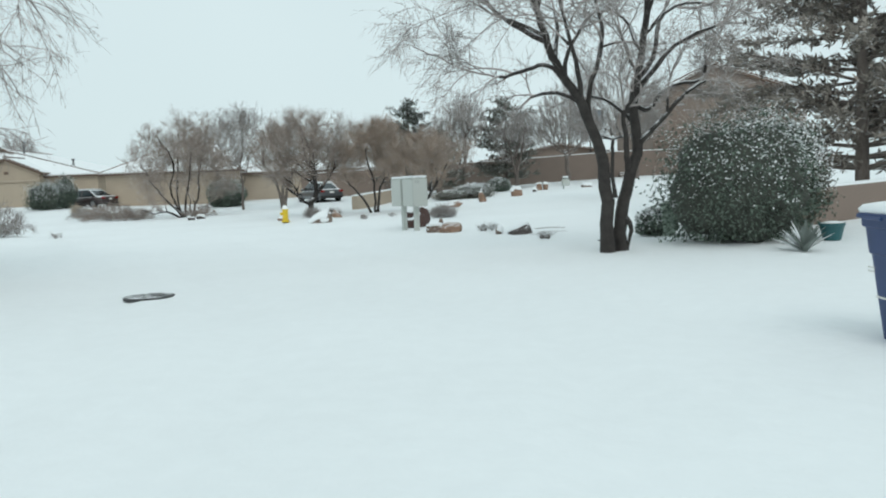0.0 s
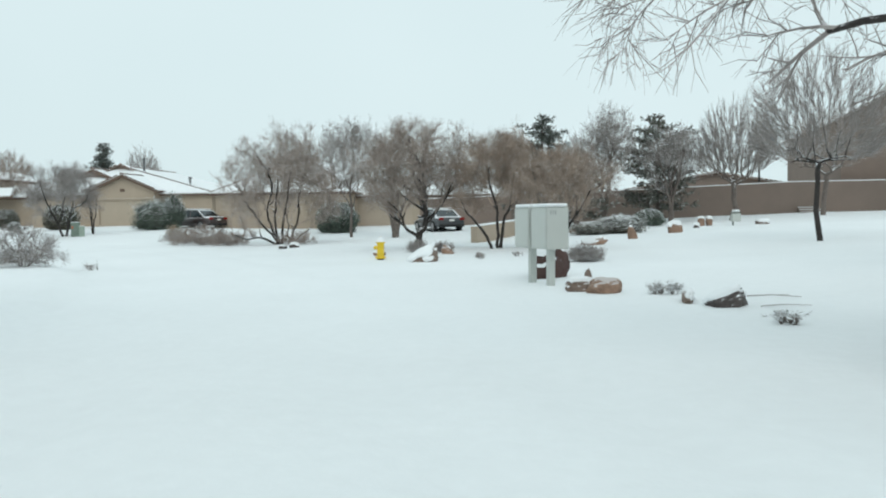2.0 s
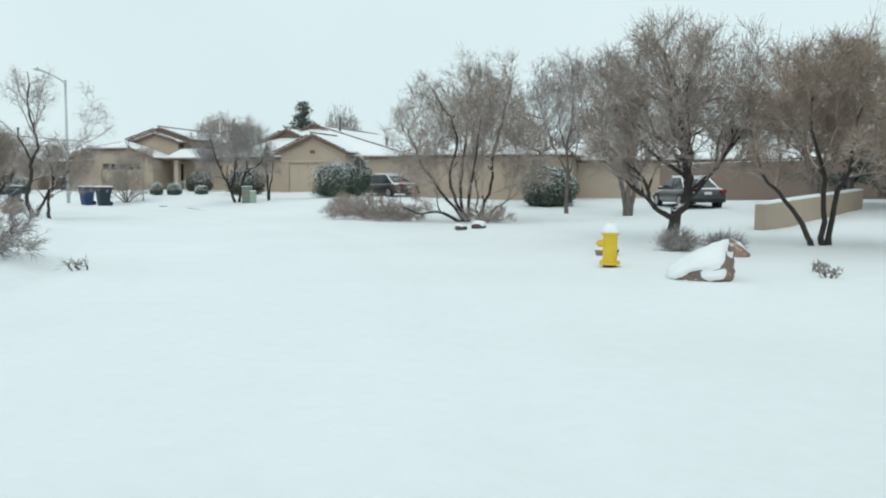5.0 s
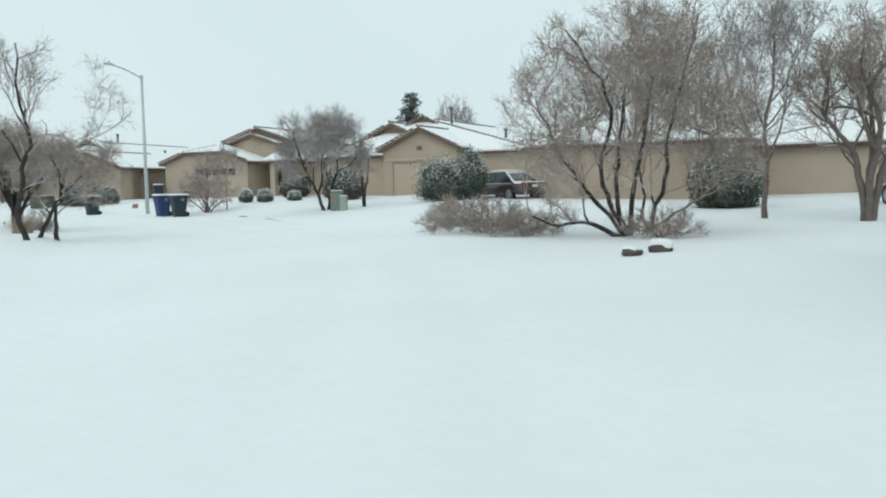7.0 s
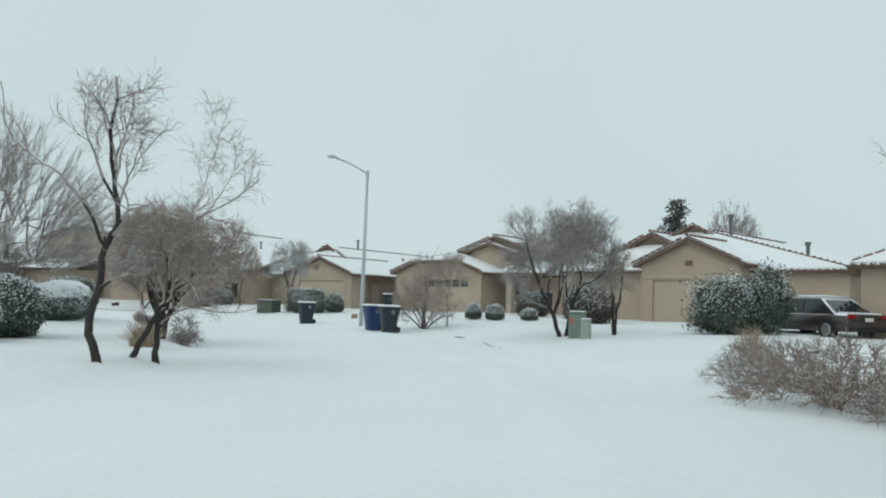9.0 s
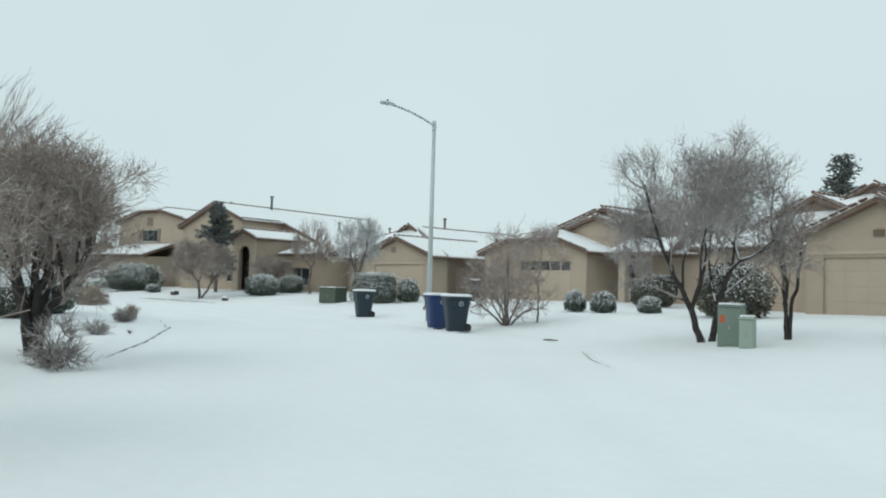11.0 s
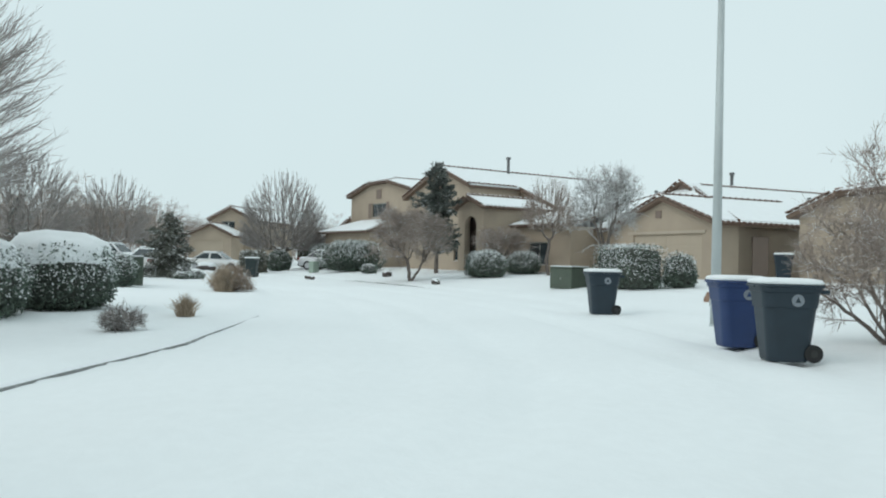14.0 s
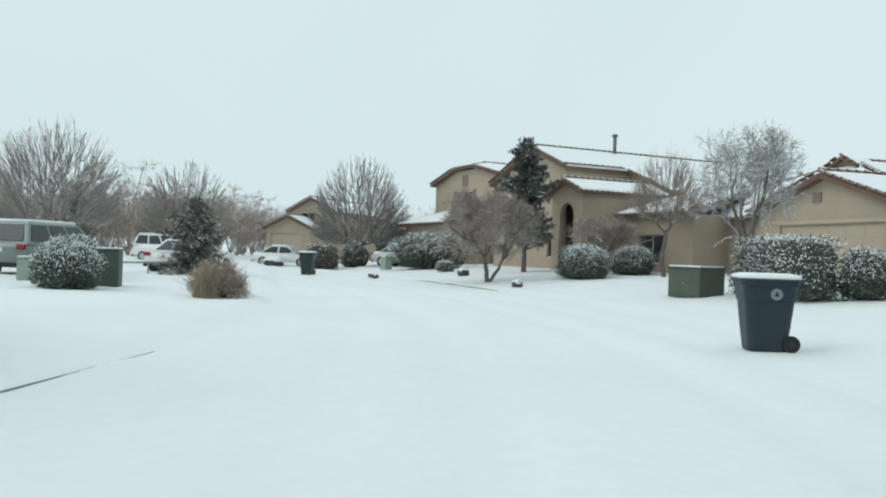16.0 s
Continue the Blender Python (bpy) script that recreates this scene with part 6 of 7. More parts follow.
wild_tree(-30.6, 40.4, 28, "crooked leaning bare tree with tangled twigs", M_BARK, M_TWIG, 2.7, 3.2, 0.7, 2.4, r=0.06, kids=(9, 6, 5), rz=51, crook=0.55, tl=0.30, twigs=2, shift=(0.7, 0),
          guides=[[(0, 0, -0.1), (0.35, 0, 0.6), (0.6, 0.1, 1.2), (0.5, 0.1, 1.9), (0.3, 0.1, 2.4)], [(0.45, 0.1, -0.1), (0.45, 0.1, 0.6), (0.8, 0.1, 1.3), (1.5, 0.1, 1.9)], [(0.6, 0.1, 1.2), (1.2, -0.2, 1.5), (1.9, -0.2, 2.1)], [(0.35, 0, 0.6), (-0.1, 0.2, 1.3), (-0.4, 0.3, 2.0)]])
wild_tree(-36.3, 42.6, 29, "dense dark bare tree with several stems", M_BARK, M_TWIG, 3.5, 3.7, 0.5, None, None, 6, 0.085, (9, 6, 5), crook=0.45, up=0.5, tl=0.36, twigs=3, start=0.25)
fan_tree(-46.3, 39.4, 30, "large fan-shaped bare tree with snow on its limbs", M_BARK_G, M_TWIG_G, 7.0, 8.2, 1.1, 0.17, 620, 6, 0.6, 0.005, 74, spread=0.22, floor=0.006)
wild_tree(-73.5, 52.3, 31, "small bare tree with pale crooked limbs", M_BARK_G, M_TWIG, 3.7, 4.8, 1.0, r=0.1, kids=(9, 6, 5), rz=90, crook=0.5, up=0.3, tl=0.36, twigs=3, tr=0.006, shift=(-0.2, 0),
          guides=[[(0, 0, -0.1), (-0.08, 0, 0.6), (-0.15, 0, 1.0), (-0.5, 0, 1.5), (-1.15, 0.1, 1.9), (-1.7, 0.1, 2.4)], [(-0.15, 0, 1.0), (0.1, 0.1, 1.5), (0.27, 0.1, 2.1), (0.93, 0.1, 2.6)], [(0, 0, -0.1), (0.5, -0.1, 0.77), (0.87, -0.1, 1.4), (1.3, -0.2, 2.3)],
                  [(-0.5, 0, 1.5), (-0.85, -0.4, 2.2), (-0.9, -0.7, 2.9)], [(0.1, 0.1, 1.5), (-0.1, 0.9, 2.0), (-0.2, 1.6, 2.6)], [(0.1, 0.1, 1.5), (0.1, -0.9, 2.0), (0.1, -1.6, 2.6)]])
wild_tree(-76.2, 57.6, 62, "low bare tree with snow along its limbs", M_BARK_G, M_TWIG, 2.6, 3.4, 0.4, None, None, 6, 0.07, (7, 5, 4), crook=0.4, up=0.35, tl=0.3, twigs=2, tr=0.006)
fan_tree(-73.5, 59.5, 32, "slender bare tree with upswept twigs", M_BARK_G, M_TWIG, 5.0, 2.8, 1.5, 0.08, 189, 5, 0.5, wide=45)
wild_tree(-63.6, 58.9, 33, "bare tree with a pale bushy crown", M_BARK_G, M_TWIG_F, 4.6, 3.2, 1.8, None, None, 3, 0.08, (9, 6, 4), crook=0.45, tl=0.34, twigs=3, tr=0.0055, start=0.4)
fan_tree(-99.4, 44.6, 34, "broad fan-shaped bare tree against the sky", M_BARK_G, M_TWIG_G, 7.7, 6.6, 1.0, 0.18, 900, 4, 0.6, 0.009, 72, spread=0.09, floor=0.0085)
fan_tree(-82.0, 30.6, 35, "tall fan-shaped bare tree beyond the parked cars", M_BARK_G, M_TWIG_G, 6.8, 6.4, 1.0, 0.17, 520, 4, 0.6, 0.0085, 68, spread=0.16, floor=0.0085)
fan_tree(-106.8, 29.5, 36, "bare tree with upswept grey twigs", M_BARK_G, M_TWIG_G, 7.8, 6.6, 1.0, 0.16, 340, 4, 0.6, 0.013, 66, spread=0.13, floor=0.012)
fan_tree(5.4, 57.4, 37, "fan-shaped bare tree before a garden wall", M_BARK_G, M_TWIG_G, 6.6, 4.4, 1.2, 0.13, 330, 5, 0.6, 0.0058, 46, spread=0.14, floor=0.007)
wild_tree(-1.6, 56.8, 38, "pale bare tree with snowy low limbs", M_BARK_G, M_TWIG_G, 6.6, 4.6, 1.2, None, None, 4, 0.1, (8, 5, 4), crook=0.4, up=0.5, tl=0.46, twigs=2, tr=0.006)
wild_tree(2.0, 56.4, 49, "low bare tree with pale snowy limbs", M_BARK_G, M_TWIG_G, 5.4, 4.8, 0.8, None, None, 4, 0.1, (8, 5, 4), crook=0.5, up=0.4, tl=0.41, twigs=2, tr=0.006)
fan_tree(-19.2, 60.5, 39, "slim pale bare tree near a house", M_BARK_G, M_TWIG_G, 6.6, 4.0, 2.2, 0.1, 294, 5, 0.5, wide=60)
wild_tree(-12.8, 53.0, 40, "bare brown tree behind the driveway", M_BARK_G, M_TWIG, 5.6, 4.8, 0.8, None, None, 4, 0.11, (9, 6, 4), crook=0.4, up=0.5, tl=0.39, twigs=2, tr=0.005)
wild_tree(-15.6, 54.0, 41, "slim tall bare tree with a pale trunk", M_BARK_G, M_TWIG_G, 6.6, 4.6, 1.9, r=0.085, kids=(7, 5, 4), crook=0.35, up=0.5, tl=0.4, twigs=2, tr=0.005, rz=25, start=0.4,
          guides=[[(0, 0, -0.1), (0.03, 0, 1.6), (-0.05, 0, 2.6), (0.15, 0, 4.2), (0.1, 0, 6.0)], [(0.03, 0, 1.6), (-0.6, 0.1, 2.8), (-1.1, 0.1, 4.2), (-1.3, 0.1, 5.2)], [(-0.05, 0, 2.6), (0.7, 0.2, 3.6), (1.2, 0.2, 5.2)], [(0.03, 0, 1.6), (0.3, -0.6, 2.8), (0.4, -1.2, 4.4)], [(-0.05, 0, 2.6), (-0.3, 0.8, 3.8), (-0.4, 1.2, 5.0)]])
wild_tree(-3.34, 38.95, 65, "low bare tan tree forking close to the snow", M_BARK, M_TWIG_T, 3.6, 3.6, 1.0, 3.2, r=0.085, kids=(9, 6, 4), crook=0.45, up=0.4, tl=0.34, twigs=3, tr=0.0036, start=0.35,
          guides=[[(-0.04, 0, -0.1), (-0.1, 0, 0.35), (-0.32, 0, 1.0), (-0.6, 0.1, 1.7), (-0.8, 0.1, 2.8)], [(0.06, 0, -0.1), (0.2, 0, 0.4), (0.45, 0, 0.8), (0.8, -0.1, 1.3), (1.2, -0.1, 2.0)],
                  [(-0.32, 0, 1.0), (-0.1, 0.3, 1.7), (0.1, 0.4, 2.9)], [(-0.32, 0, 1.0), (-0.9, -0.2, 1.4), (-1.4, -0.3, 1.9)], [(0.45, 0, 0.8), (0.5, 0.6, 1.6), (0.6, 1.0, 2.6)], [(0.45, 0, 0.8), (0.4, -0.6, 1.5), (0.3, -1.0, 2.5)]])
wild_tree(-3.1, 51.6, 42, "low bare tan tree with snowy branches", M_BARK_G, M_TWIG, 4.4, 5.0, 0.6, None, None, 4, 0.08, (9, 5, 4), crook=0.5, up=0.35, tl=0.34, twigs=2, tr=0.005)
wild_tree(-6.2, 52.5, 50, "bare tan tree behind the low wall", M_BARK_G, M_TWIG_T, 5.0, 4.4, 0.9, None, None, 4, 0.1, (9, 5, 4), crook=0.4, up=0.55, tl=0.39, twigs=2, tr=0.005)
wild_tree(-9.6, 14.6, 43, "bare pale tree with a wide weeping crown", M_BARK, M_TWIG_G, 7.6, 8.6, 0.9, None, None, 4, 0.14, (10, 6, 5), crook=0.45, up=0.3, droop=0.75, tl=0.42, twigs=3, start=0.3, tr=0.0036)
fan_tree(10.4, 58.3, 44, "slim bare tree near a brown wall", M_BARK_G, M_TWIG, 6.2, 4.2, 1.8, 0.12, 260, 5, 0.45, wide=55)
fan_tree(15.6, 58.4, 45, "slim bare tree before a brown wall", M_BARK_G, M_TWIG, 6.0, 3.8, 1.8, 0.1, 240, 5, 0.45, wide=55)
fan_tree(-66.0, 88.0, 47, "bare crown rising beyond the rooftops", M_BARK_G, M_TWIG, 8.0, 4.6, 4.0, 0.1, 210, 5, 0.6, 0.0085, 60)
fan_tree(-53.2, 72.5, 48, "bare tree between two houses", M_BARK_G, M_TWIG, 5.8, 3.6, 1.6, 0.08, 231, 5, 0.5, 0.0075, 60)
fan_tree(-44.2, 79.0, 60, "upswept bare tree beyond a rooftop", M_BARK_G, M_TWIG_G, 7.2, 3.4, 2.4, 0.09, 231, 5, 0.6, 0.0085, 50)

conifer(-5.1, 57.8, 6.5, 4.8, 51, "dark green pine above a hedge", open_=0.3, shape=0.6, per=22)
conifer(1.4, 58.6, 6.2, 5.2, 52, "rounded grey-green juniper tree", M_NEEDLE_G, shape=0.5, per=22, name="juniper_tree")
conifer(-3.0, 56.0, 4.2, 3.2, 53, "rounded grey-green juniper by the wall", M_NEEDLE_G, shape=0.5, name="juniper_tree")
conifer(9.3, 25.6, 9.6, 7.2, 54, "large shaggy pine with faded brown needles and snow", M_NEEDLE_B, low=0.1, shape=0.45, size=0.13, per=36, whorls=30)
conifer(-78.9, 54.4, 6.4, 2.6, 55, "dense dark pine before the tall house", shape=0.62, per=26, open_=0.3, low=0.2)
conifer(-72.3, 40.8, 2.95, 3.1, 56, "small dark spruce dusted with snow", M_NEEDLE_G, shape=0.9, per=24, open_=0.2, low=0.03, name="spruce", size=0.1, whorls=13)
conifer(-47.5, 78.0, 7.7, 4.4, 57, "dark pine beyond a rooftop", open_=0.2, shape=0.9, low=0.3, per=22)
conifer(-95.0, 26.0, 5.0, 2.6, 59, "dark conifer among bare trees", open_=0.3)

# ---- shrubs ----
CLIP = "clipped rounded evergreen shrub dusted with snow"
shrub(3.6, 18.3, 2.6, 2.2, 2.1, 61, "large glossy evergreen bush thick with snow-dusted leaves", size=0.042, snow=0.4, shag=0.24, power=2.2, lump=0.2)
shrub(4.75, 19.9, 1.9, 1.8, 2.25, 62, "pale snow-covered evergreen bush", M_LEAF_B, size=0.05, snow=0.9, shag=0.22)
shrub(2.6, 20.3, 0.9, 0.8, 0.55, 63, "low bush covered in snow", snow=0.9)
shrub(-47.9, 42.1, 2.3, 2.0, 1.25, 64, "clipped evergreen shrub under thick snow", cap=0.1, snow=1.0, size=0.045)
shrub(-50.3, 42.9, 2.2, 2.0, 1.35, 65, "clipped evergreen shrub under a thick snow cap", cap=0.12, snow=0.95, size=0.045)
shrub(-60.7, 41.25, 1.6, 1.5, 1.05, 66, CLIP, snow=0.75, size=0.045)
shrub(-64.6, 39.6, 1.8, 1.6, 1.2, 67, CLIP, snow=0.75)
shrub(-73.4, 56.2, 2.4, 2.0, 1.3, 68, CLIP, snow=0.75)
shrub(-75.2, 58.6, 2.1, 1.8, 1.15, 69, CLIP, snow=0.75)
shrub(-61.3, 59.0, 2.7, 1.6, 1.5, 70, "large boxy clipped hedge with a snowy top", power=9, lump=0.04, snow=0.8, rz=15, size=0.055)
shrub(-60.3, 60.5, 1.1, 1.1, 1.2, 71, "rounded shrub beside the hedge", snow=0.7)
shrub(-86.6, 49.8, 4.6, 2.4, 1.95, 72, "broad snow-flecked evergreen hedge", snow=0.8, rz=80, size=0.07)
shrub(-82.5, 50.7, 1.1, 0.9, 0.55, 73, "low snow-flecked shrub before the hedge", snow=0.8)
shrub(-48.3, 62.3, 0.85, 0.8, 0.85, 74, CLIP, snow=1.0)
shrub(-46.9, 62.6, 0.95, 0.9, 0.8, 75, CLIP, snow=1.0)
shrub(-45.4, 63.6, 0.9, 0.8, 0.6, 76, CLIP, snow=1.0)
shrub(-32.0, 60.7, 2.3, 2.0, 1.85, 77, "big dark evergreen bush with snow on its leaves", snow=0.5, shag=0.26, size=0.06, lump=0.24)
shrub(-30.9, 61.4, 1.5, 1.4, 2.5, 78, "upright dark evergreen bush with snow", snow=0.5, shag=0.26, size=0.06, power=1.7, lump=0.2)
shrub(-36.7, 39.0, 2.0, 1.8, 1.4, 79, "dark evergreen shrub with snow", snow=0.6, size=0.05)
shrub(-34.6, 38.0, 1.6, 1.5, 1.15, 80, "rounded shrub covered with snow", snow=0.9)
shrub(-2.2, 48.9, 2.3, 1.7, 0.5, 81, "low spreading dark shrub dusted with snow", M_LEAF_B, snow=0.7, size=0.05, lump=0.22, shag=0.2, power=2.0)
shrub(-0.95, 49.4, 2.7, 1.8, 0.78, 82, "mounded spreading shrub white with snow", M_LEAF_B, snow=1.3, size=0.05, lump=0.22, shag=0.2, power=1.8)
shrub(0.7, 54.2, 1.5, 1.2, 0.85, 83, "small dark rounded shrub", snow=0.5)
shrub(-18.4, 59.6, 2.6, 2.0, 1.9, 84, "evergreen shrub by a house wall", snow=0.5, size=0.07)
shrub(-41.5, 63.8, 2.6, 1.8, 1.8, 87, "dark evergreen shrub beneath bare branches", M_LEAF_B, snow=0.4, size=0.07)
shrub(-98.6, 44.4, 2.8, 1.8, 1.6, 89, "dark shrub before a far house", snow=0.4, size=0.08)
shrub(-98.0, 47.8, 3.2, 2.2, 1.9, 90, "dark evergreen hedge in front of a house", snow=0.5, size=0.08)

twig_shrub(-16.8, 29.6, 2.3, 1.25, 101, "pale bare shrub flecked with snow", n=230, twigs=8)
twig_shrub(-15.1, 30.1, 0.6, 0.35, 102, "few bare twigs poking from snow", stems=3, n=5, twigs=2)
twig_shrub(-21.4, 47.6, 3.2, 1.15, 103, "tangled grey-brown bare shrub", M_TWIG, stems=16, n=420)
twig_shrub(-23.4, 49.4, 2.6, 0.9, 104, "tangled brown bare shrub with snow", M_TWIG_G, stems=12, n=200)
twig_shrub(-19.6, 47.0, 2.4, 0.75, 115, "low tangled shrub at the road edge", M_TWIG, stems=12, n=240)
twig_shrub(-35.3, 42.9, 1.1, 0.95, 105, "bare shrub of upright pale stems", stems=12, n=60)
twig_shrub(-41.3, 43.9, 0.8, 0.47, 106, "low open bare shrub in snow", stems=9, n=26, twigs=4)
twig_shrub(-46.4, 45.0, 0.78, 0.46, 107, "low rounded bare shrub with snow among twigs", M_TWIG_G, stems=18, n=110, tl=0.14)
twig_shrub(-61.0, 44.9, 1.1, 0.7, 108, "brown bare shrub by the tuft", M_TWIG, stems=12, n=90)
twig_shrub(-7.9, 37.6, 0.9, 0.55, 109, "grey bare shrub below the tree", stems=10, n=60)
twig_shrub(-7.2, 38.2, 1.0, 0.45, 110, "grey-green bare shrub with snow", stems=10, n=60)
twig_shrub(-2.15, 32.9, 1.15, 0.52, 111, "pale bare shrub behind the mailbox", M_TWIG_G, stems=14, n=120, twigs=8)
twig_shrub(-0.9, 24.75, 0.3, 0.22, 112, "small pale shrub among rocks", M_TWIG_F, stems=9, n=24, tl=0.1, twigs=3)
twig_shrub(-0.62, 24.7, 0.3, 0.26, 119, "small pale shrub beside a rock", M_TWIG_F, stems=9, n=24, tl=0.1, twigs=3)
twig_shrub(0.4, 21.5, 0.8, 0.16, 113, "flattened shrub half buried in snow", M_TWIG_F, stems=9, n=16, twigs=3)
twig_shrub(-16.0, 46.8, 2.2, 0.8, 114, "low bare branches reaching from the wide tree", M_TWIG, stems=8, n=140)
twig_shrub(-5.39, 34.85, 0.45, 0.13, 116, "few twigs poking from the snow", M_TWIG_G, stems=5, n=9, twigs=3)
twig_shrub(-4.24, 34.95, 0.45, 0.13, 117, "few twigs poking from the snow", M_TWIG_G, stems=5, n=9, twigs=3)
twig_shrub(-5.26, 34.17, 0.45, 0.13, 118, "few twigs poking from the snow", M_TWIG_G, stems=5, n=9, twigs=3)
lid = thing("meter_lid", "dark meter box lid half covered by snow", "utility box", pose(1.56, 19.71, gz(1.56, 19.71), 0, 0, -62))
part("frame", box(-0.24, 0.24, -0.15, 0.15, -0.05, 0.012, 0.006), M_IRON, lid)
part("cover", box(-0.21, 0.21, -0.12, 0.12, 0.0125, 0.02, 0.003), M_COVER, lid)

tuft(-59.6, 44.9, 1.2, 0.85, 121, "rounded tuft of dry tan grass and twigs", count=520)
twig_shrub(-60.0, 45.1, 1.5, 0.95, 124, "round tan bare shrub with fine twigs", M_TWIG_T, stems=16, n=240, twigs=9)
tuft(-49.1, 45.5, 0.62, 0.42, 122, "rounded tuft of dry straw-coloured grass", count=320)
tuft(-25.2, 51.6, 1.0, 0.9, 123, "tuft of dry tan grass beside the shrubs", count=420)
tuft(-33.4, 41.4, 1.1, 0.6, 125, "dry tan grass under the trees", count=320)
agave(3.95, 16.4, 1.2, 0.52, 131, "blue-green agave rosette frosted with snow")
agave(-41.4, 44.6, 0.35, 0.14, 132, "tiny agave with snow between its leaves", 14)

# ---- rocks ----
rock(-2.16, 25.4, 0.5, 0.36, 0.21, 141, M_ROCK_B, "long grey-brown garden rock mostly under snow", 20, cap=0.05, at=0.25, lean=(0.1, 0.3), sub=4)
rock(-1.74, 25.05, 0.6, 0.4, 0.26, 142, M_ROCK_R, "rounded orange-brown garden rock", 8, cap=0.02, at=1.05, block=2.2, sub=4)
rock(-2.02, 25.85, 0.16, 0.14, 0.36, 158, M_ROCK_B, "small pointed grey stone behind two larger rocks", 15, cap=0.02, at=0.5, block=2.0)
rock(0.0, 23.3, 0.56, 0.45, 0.22, 143, M_ROCK_D, "dark angular rock with snow in its hollow", 18, cap=0.035, at=0.35, lean=(-0.3, 0.5), tilt=0.3, block=3.4, sub=4)
rock(-0.5, 23.85, 0.17, 0.7, 0.17, 144, M_ROCK_B, "narrow brown rock edge standing out of the snow", -4, cap=0.03, at=0.45, lean=(0.6, 0.1), block=2.4, sub=4)
rock(-2.86, 28.5, 0.88, 0.72, 0.62, 145, M_ROCK_M, "blocky maroon boulder behind the mailbox posts", 8, cap=0.04, at=0.5, lean=(-0.25, -0.1), block=4.0, sub=4)
rock(-6.8, 33.5, 0.82, 0.6, 0.36, 146, M_ROCK_B, "wedge-shaped grey-brown boulder under a sheet of snow", 8, cap=0.06, at=0.1, lean=(-0.5, -0.25), tilt=0.45, block=3.2, sub=4)
rock(-6.78, 37.0, 0.42, 0.32, 0.24, 147, M_ROCK_R, "rounded red rock tapering into the snow", -10, cap=0.03, at=0.8, tilt=-0.5, block=2.3, sub=4)
rock(-8.9, 36.2, 0.4, 0.35, 0.16, 148, M_ROCK_R, "flat rock beside the hydrant")
rock(1.38, 47.25, 0.62, 0.55, 0.46, 149, M_ROCK_R, "red boulder with snow heaped on top", 0, cap=0.09, at=0.5, lean=(-0.2, 0))
rock(-0.52, 44.6, 0.4, 0.3, 0.46, 150, M_ROCK_R, "pointed red rock on the lawn", 10, cap=0.02, at=0.7, tilt=-0.4, block=2.0)
rock(3.05, 52.0, 0.34, 0.4, 0.42, 151, M_ROCK_R, "upright red rock under a cap of snow", 0, cap=0.07, at=0.5, block=4.0)
rock(3.42, 52.05, 0.3, 0.4, 0.4, 159, M_ROCK_R, "upright red rock under a cap of snow", 20, cap=0.07, at=0.5, block=4.0)
rock(2.6, 50.2, 0.26, 0.22, 0.22, 175, M_ROCK_D, "small dark rock white with snow", 0, cap=0.05, at=0.1)
rock(5.86, 51.75, 0.66, 0.45, 0.24, 176, M_ROCK_B, "flat grey rock under a sheet of snow", 0, cap=0.05, at=0.15, lean=(0.4, 0))
rock(-2.05, 41.9, 0.95, 0.5, 0.28, 152, M_ROCK_R, "long tan rock with snow along its top", 6, cap=0.04, at=0.45, lean=(-0.4, 0), tilt=0.2)
rock(-15.0, 42.7, 0.34, 0.3, 0.14, 153, M_ROCK_D, "dark rock by the wide tree", 0, cap=0.04, at=0.75)
rock(-14.75, 43.35, 0.42, 0.32, 0.17, 154, M_ROCK_D, "dark rock under snow by the wide tree", 30, cap=0.06, at=0.35)
rock(-54.89, 58.90, 0.42, 0.35, 0.32, 155, M_ROCK_R, "brick-red rock behind the lamp post", 20)
rock(-70.5, 53.2, 0.5, 0.4, 0.25, 156, M_ROCK_D, "small snowy rock on the lawn", 0)
rock(-78.0, 51.5, 0.6, 0.5, 0.35, 157, M_ROCK_D, "small snowy rock on the lawn", 0)

# ---- garden pieces ----
p = thing("flower_pot", "teal glazed flower pot standing in snow", "pot", pose(4.95, 17.7, gz(4.95, 17.7)))
part("bowl", lathe([(0.13, -0.03), (0.15, 0.02), (0.2, 0.24), (0.215, 0.25), (0.215, 0.29), (0.19, 0.29)], 24), M_TEAL, p, smooth=False)
part("snow_cap", lathe([(0.185, 0.25), (0.185, 0.292), (0.1, 0.32), (0.02, 0.325)], 20), M_CAP, p, "snow filling the pot", smooth=True)
s = thing("garden_box", "small grey box on a short stake, heaped with snow", "garden ornament", pose(4.55, 51.3, gz(4.55, 51.3), 0, 0, 10))
part("stake", box(-0.16, -0.1, -0.03, 0.03, -0.1, 0.2, 0.006), M_UTIL_D, s)
part("body", box(-0.2, 0.2, -0.16, 0.16, 0.18, 0.58, 0.015), M_BOXGREY, s)
part("lid", box(-0.22, 0.22, -0.18, 0.18, 0.582, 0.61, 0.01), M_UTIL_D, s)
part("snow_cap", box(-0.2, 0.2, -0.165, 0.165, 0.612, 0.75, 0.06, seg=3), M_CAP, s, "heaped snow on the lid", smooth=True)
stick = thing("fallen_branch", "thin bare branch lying on the snow", "branch", pose(0.42, 24.2, gz(0.42, 24.2) + 0.03, 0, 0, -17))
part("stem", tubes([(0, 0, 0, 0.012, 0.35, 0.02, 0.03, 0.01), (0.35, 0.02, 0.03, 0.01, 0.78, -0.03, 0.02, 0.006)], 6), M_TWIG_G, stick)
part("twig", tubes([(0.35, 0.02, 0.03, 0.007, 0.6, 0.14, 0.03, 0.004)], 5), M_TWIG_G, stick)
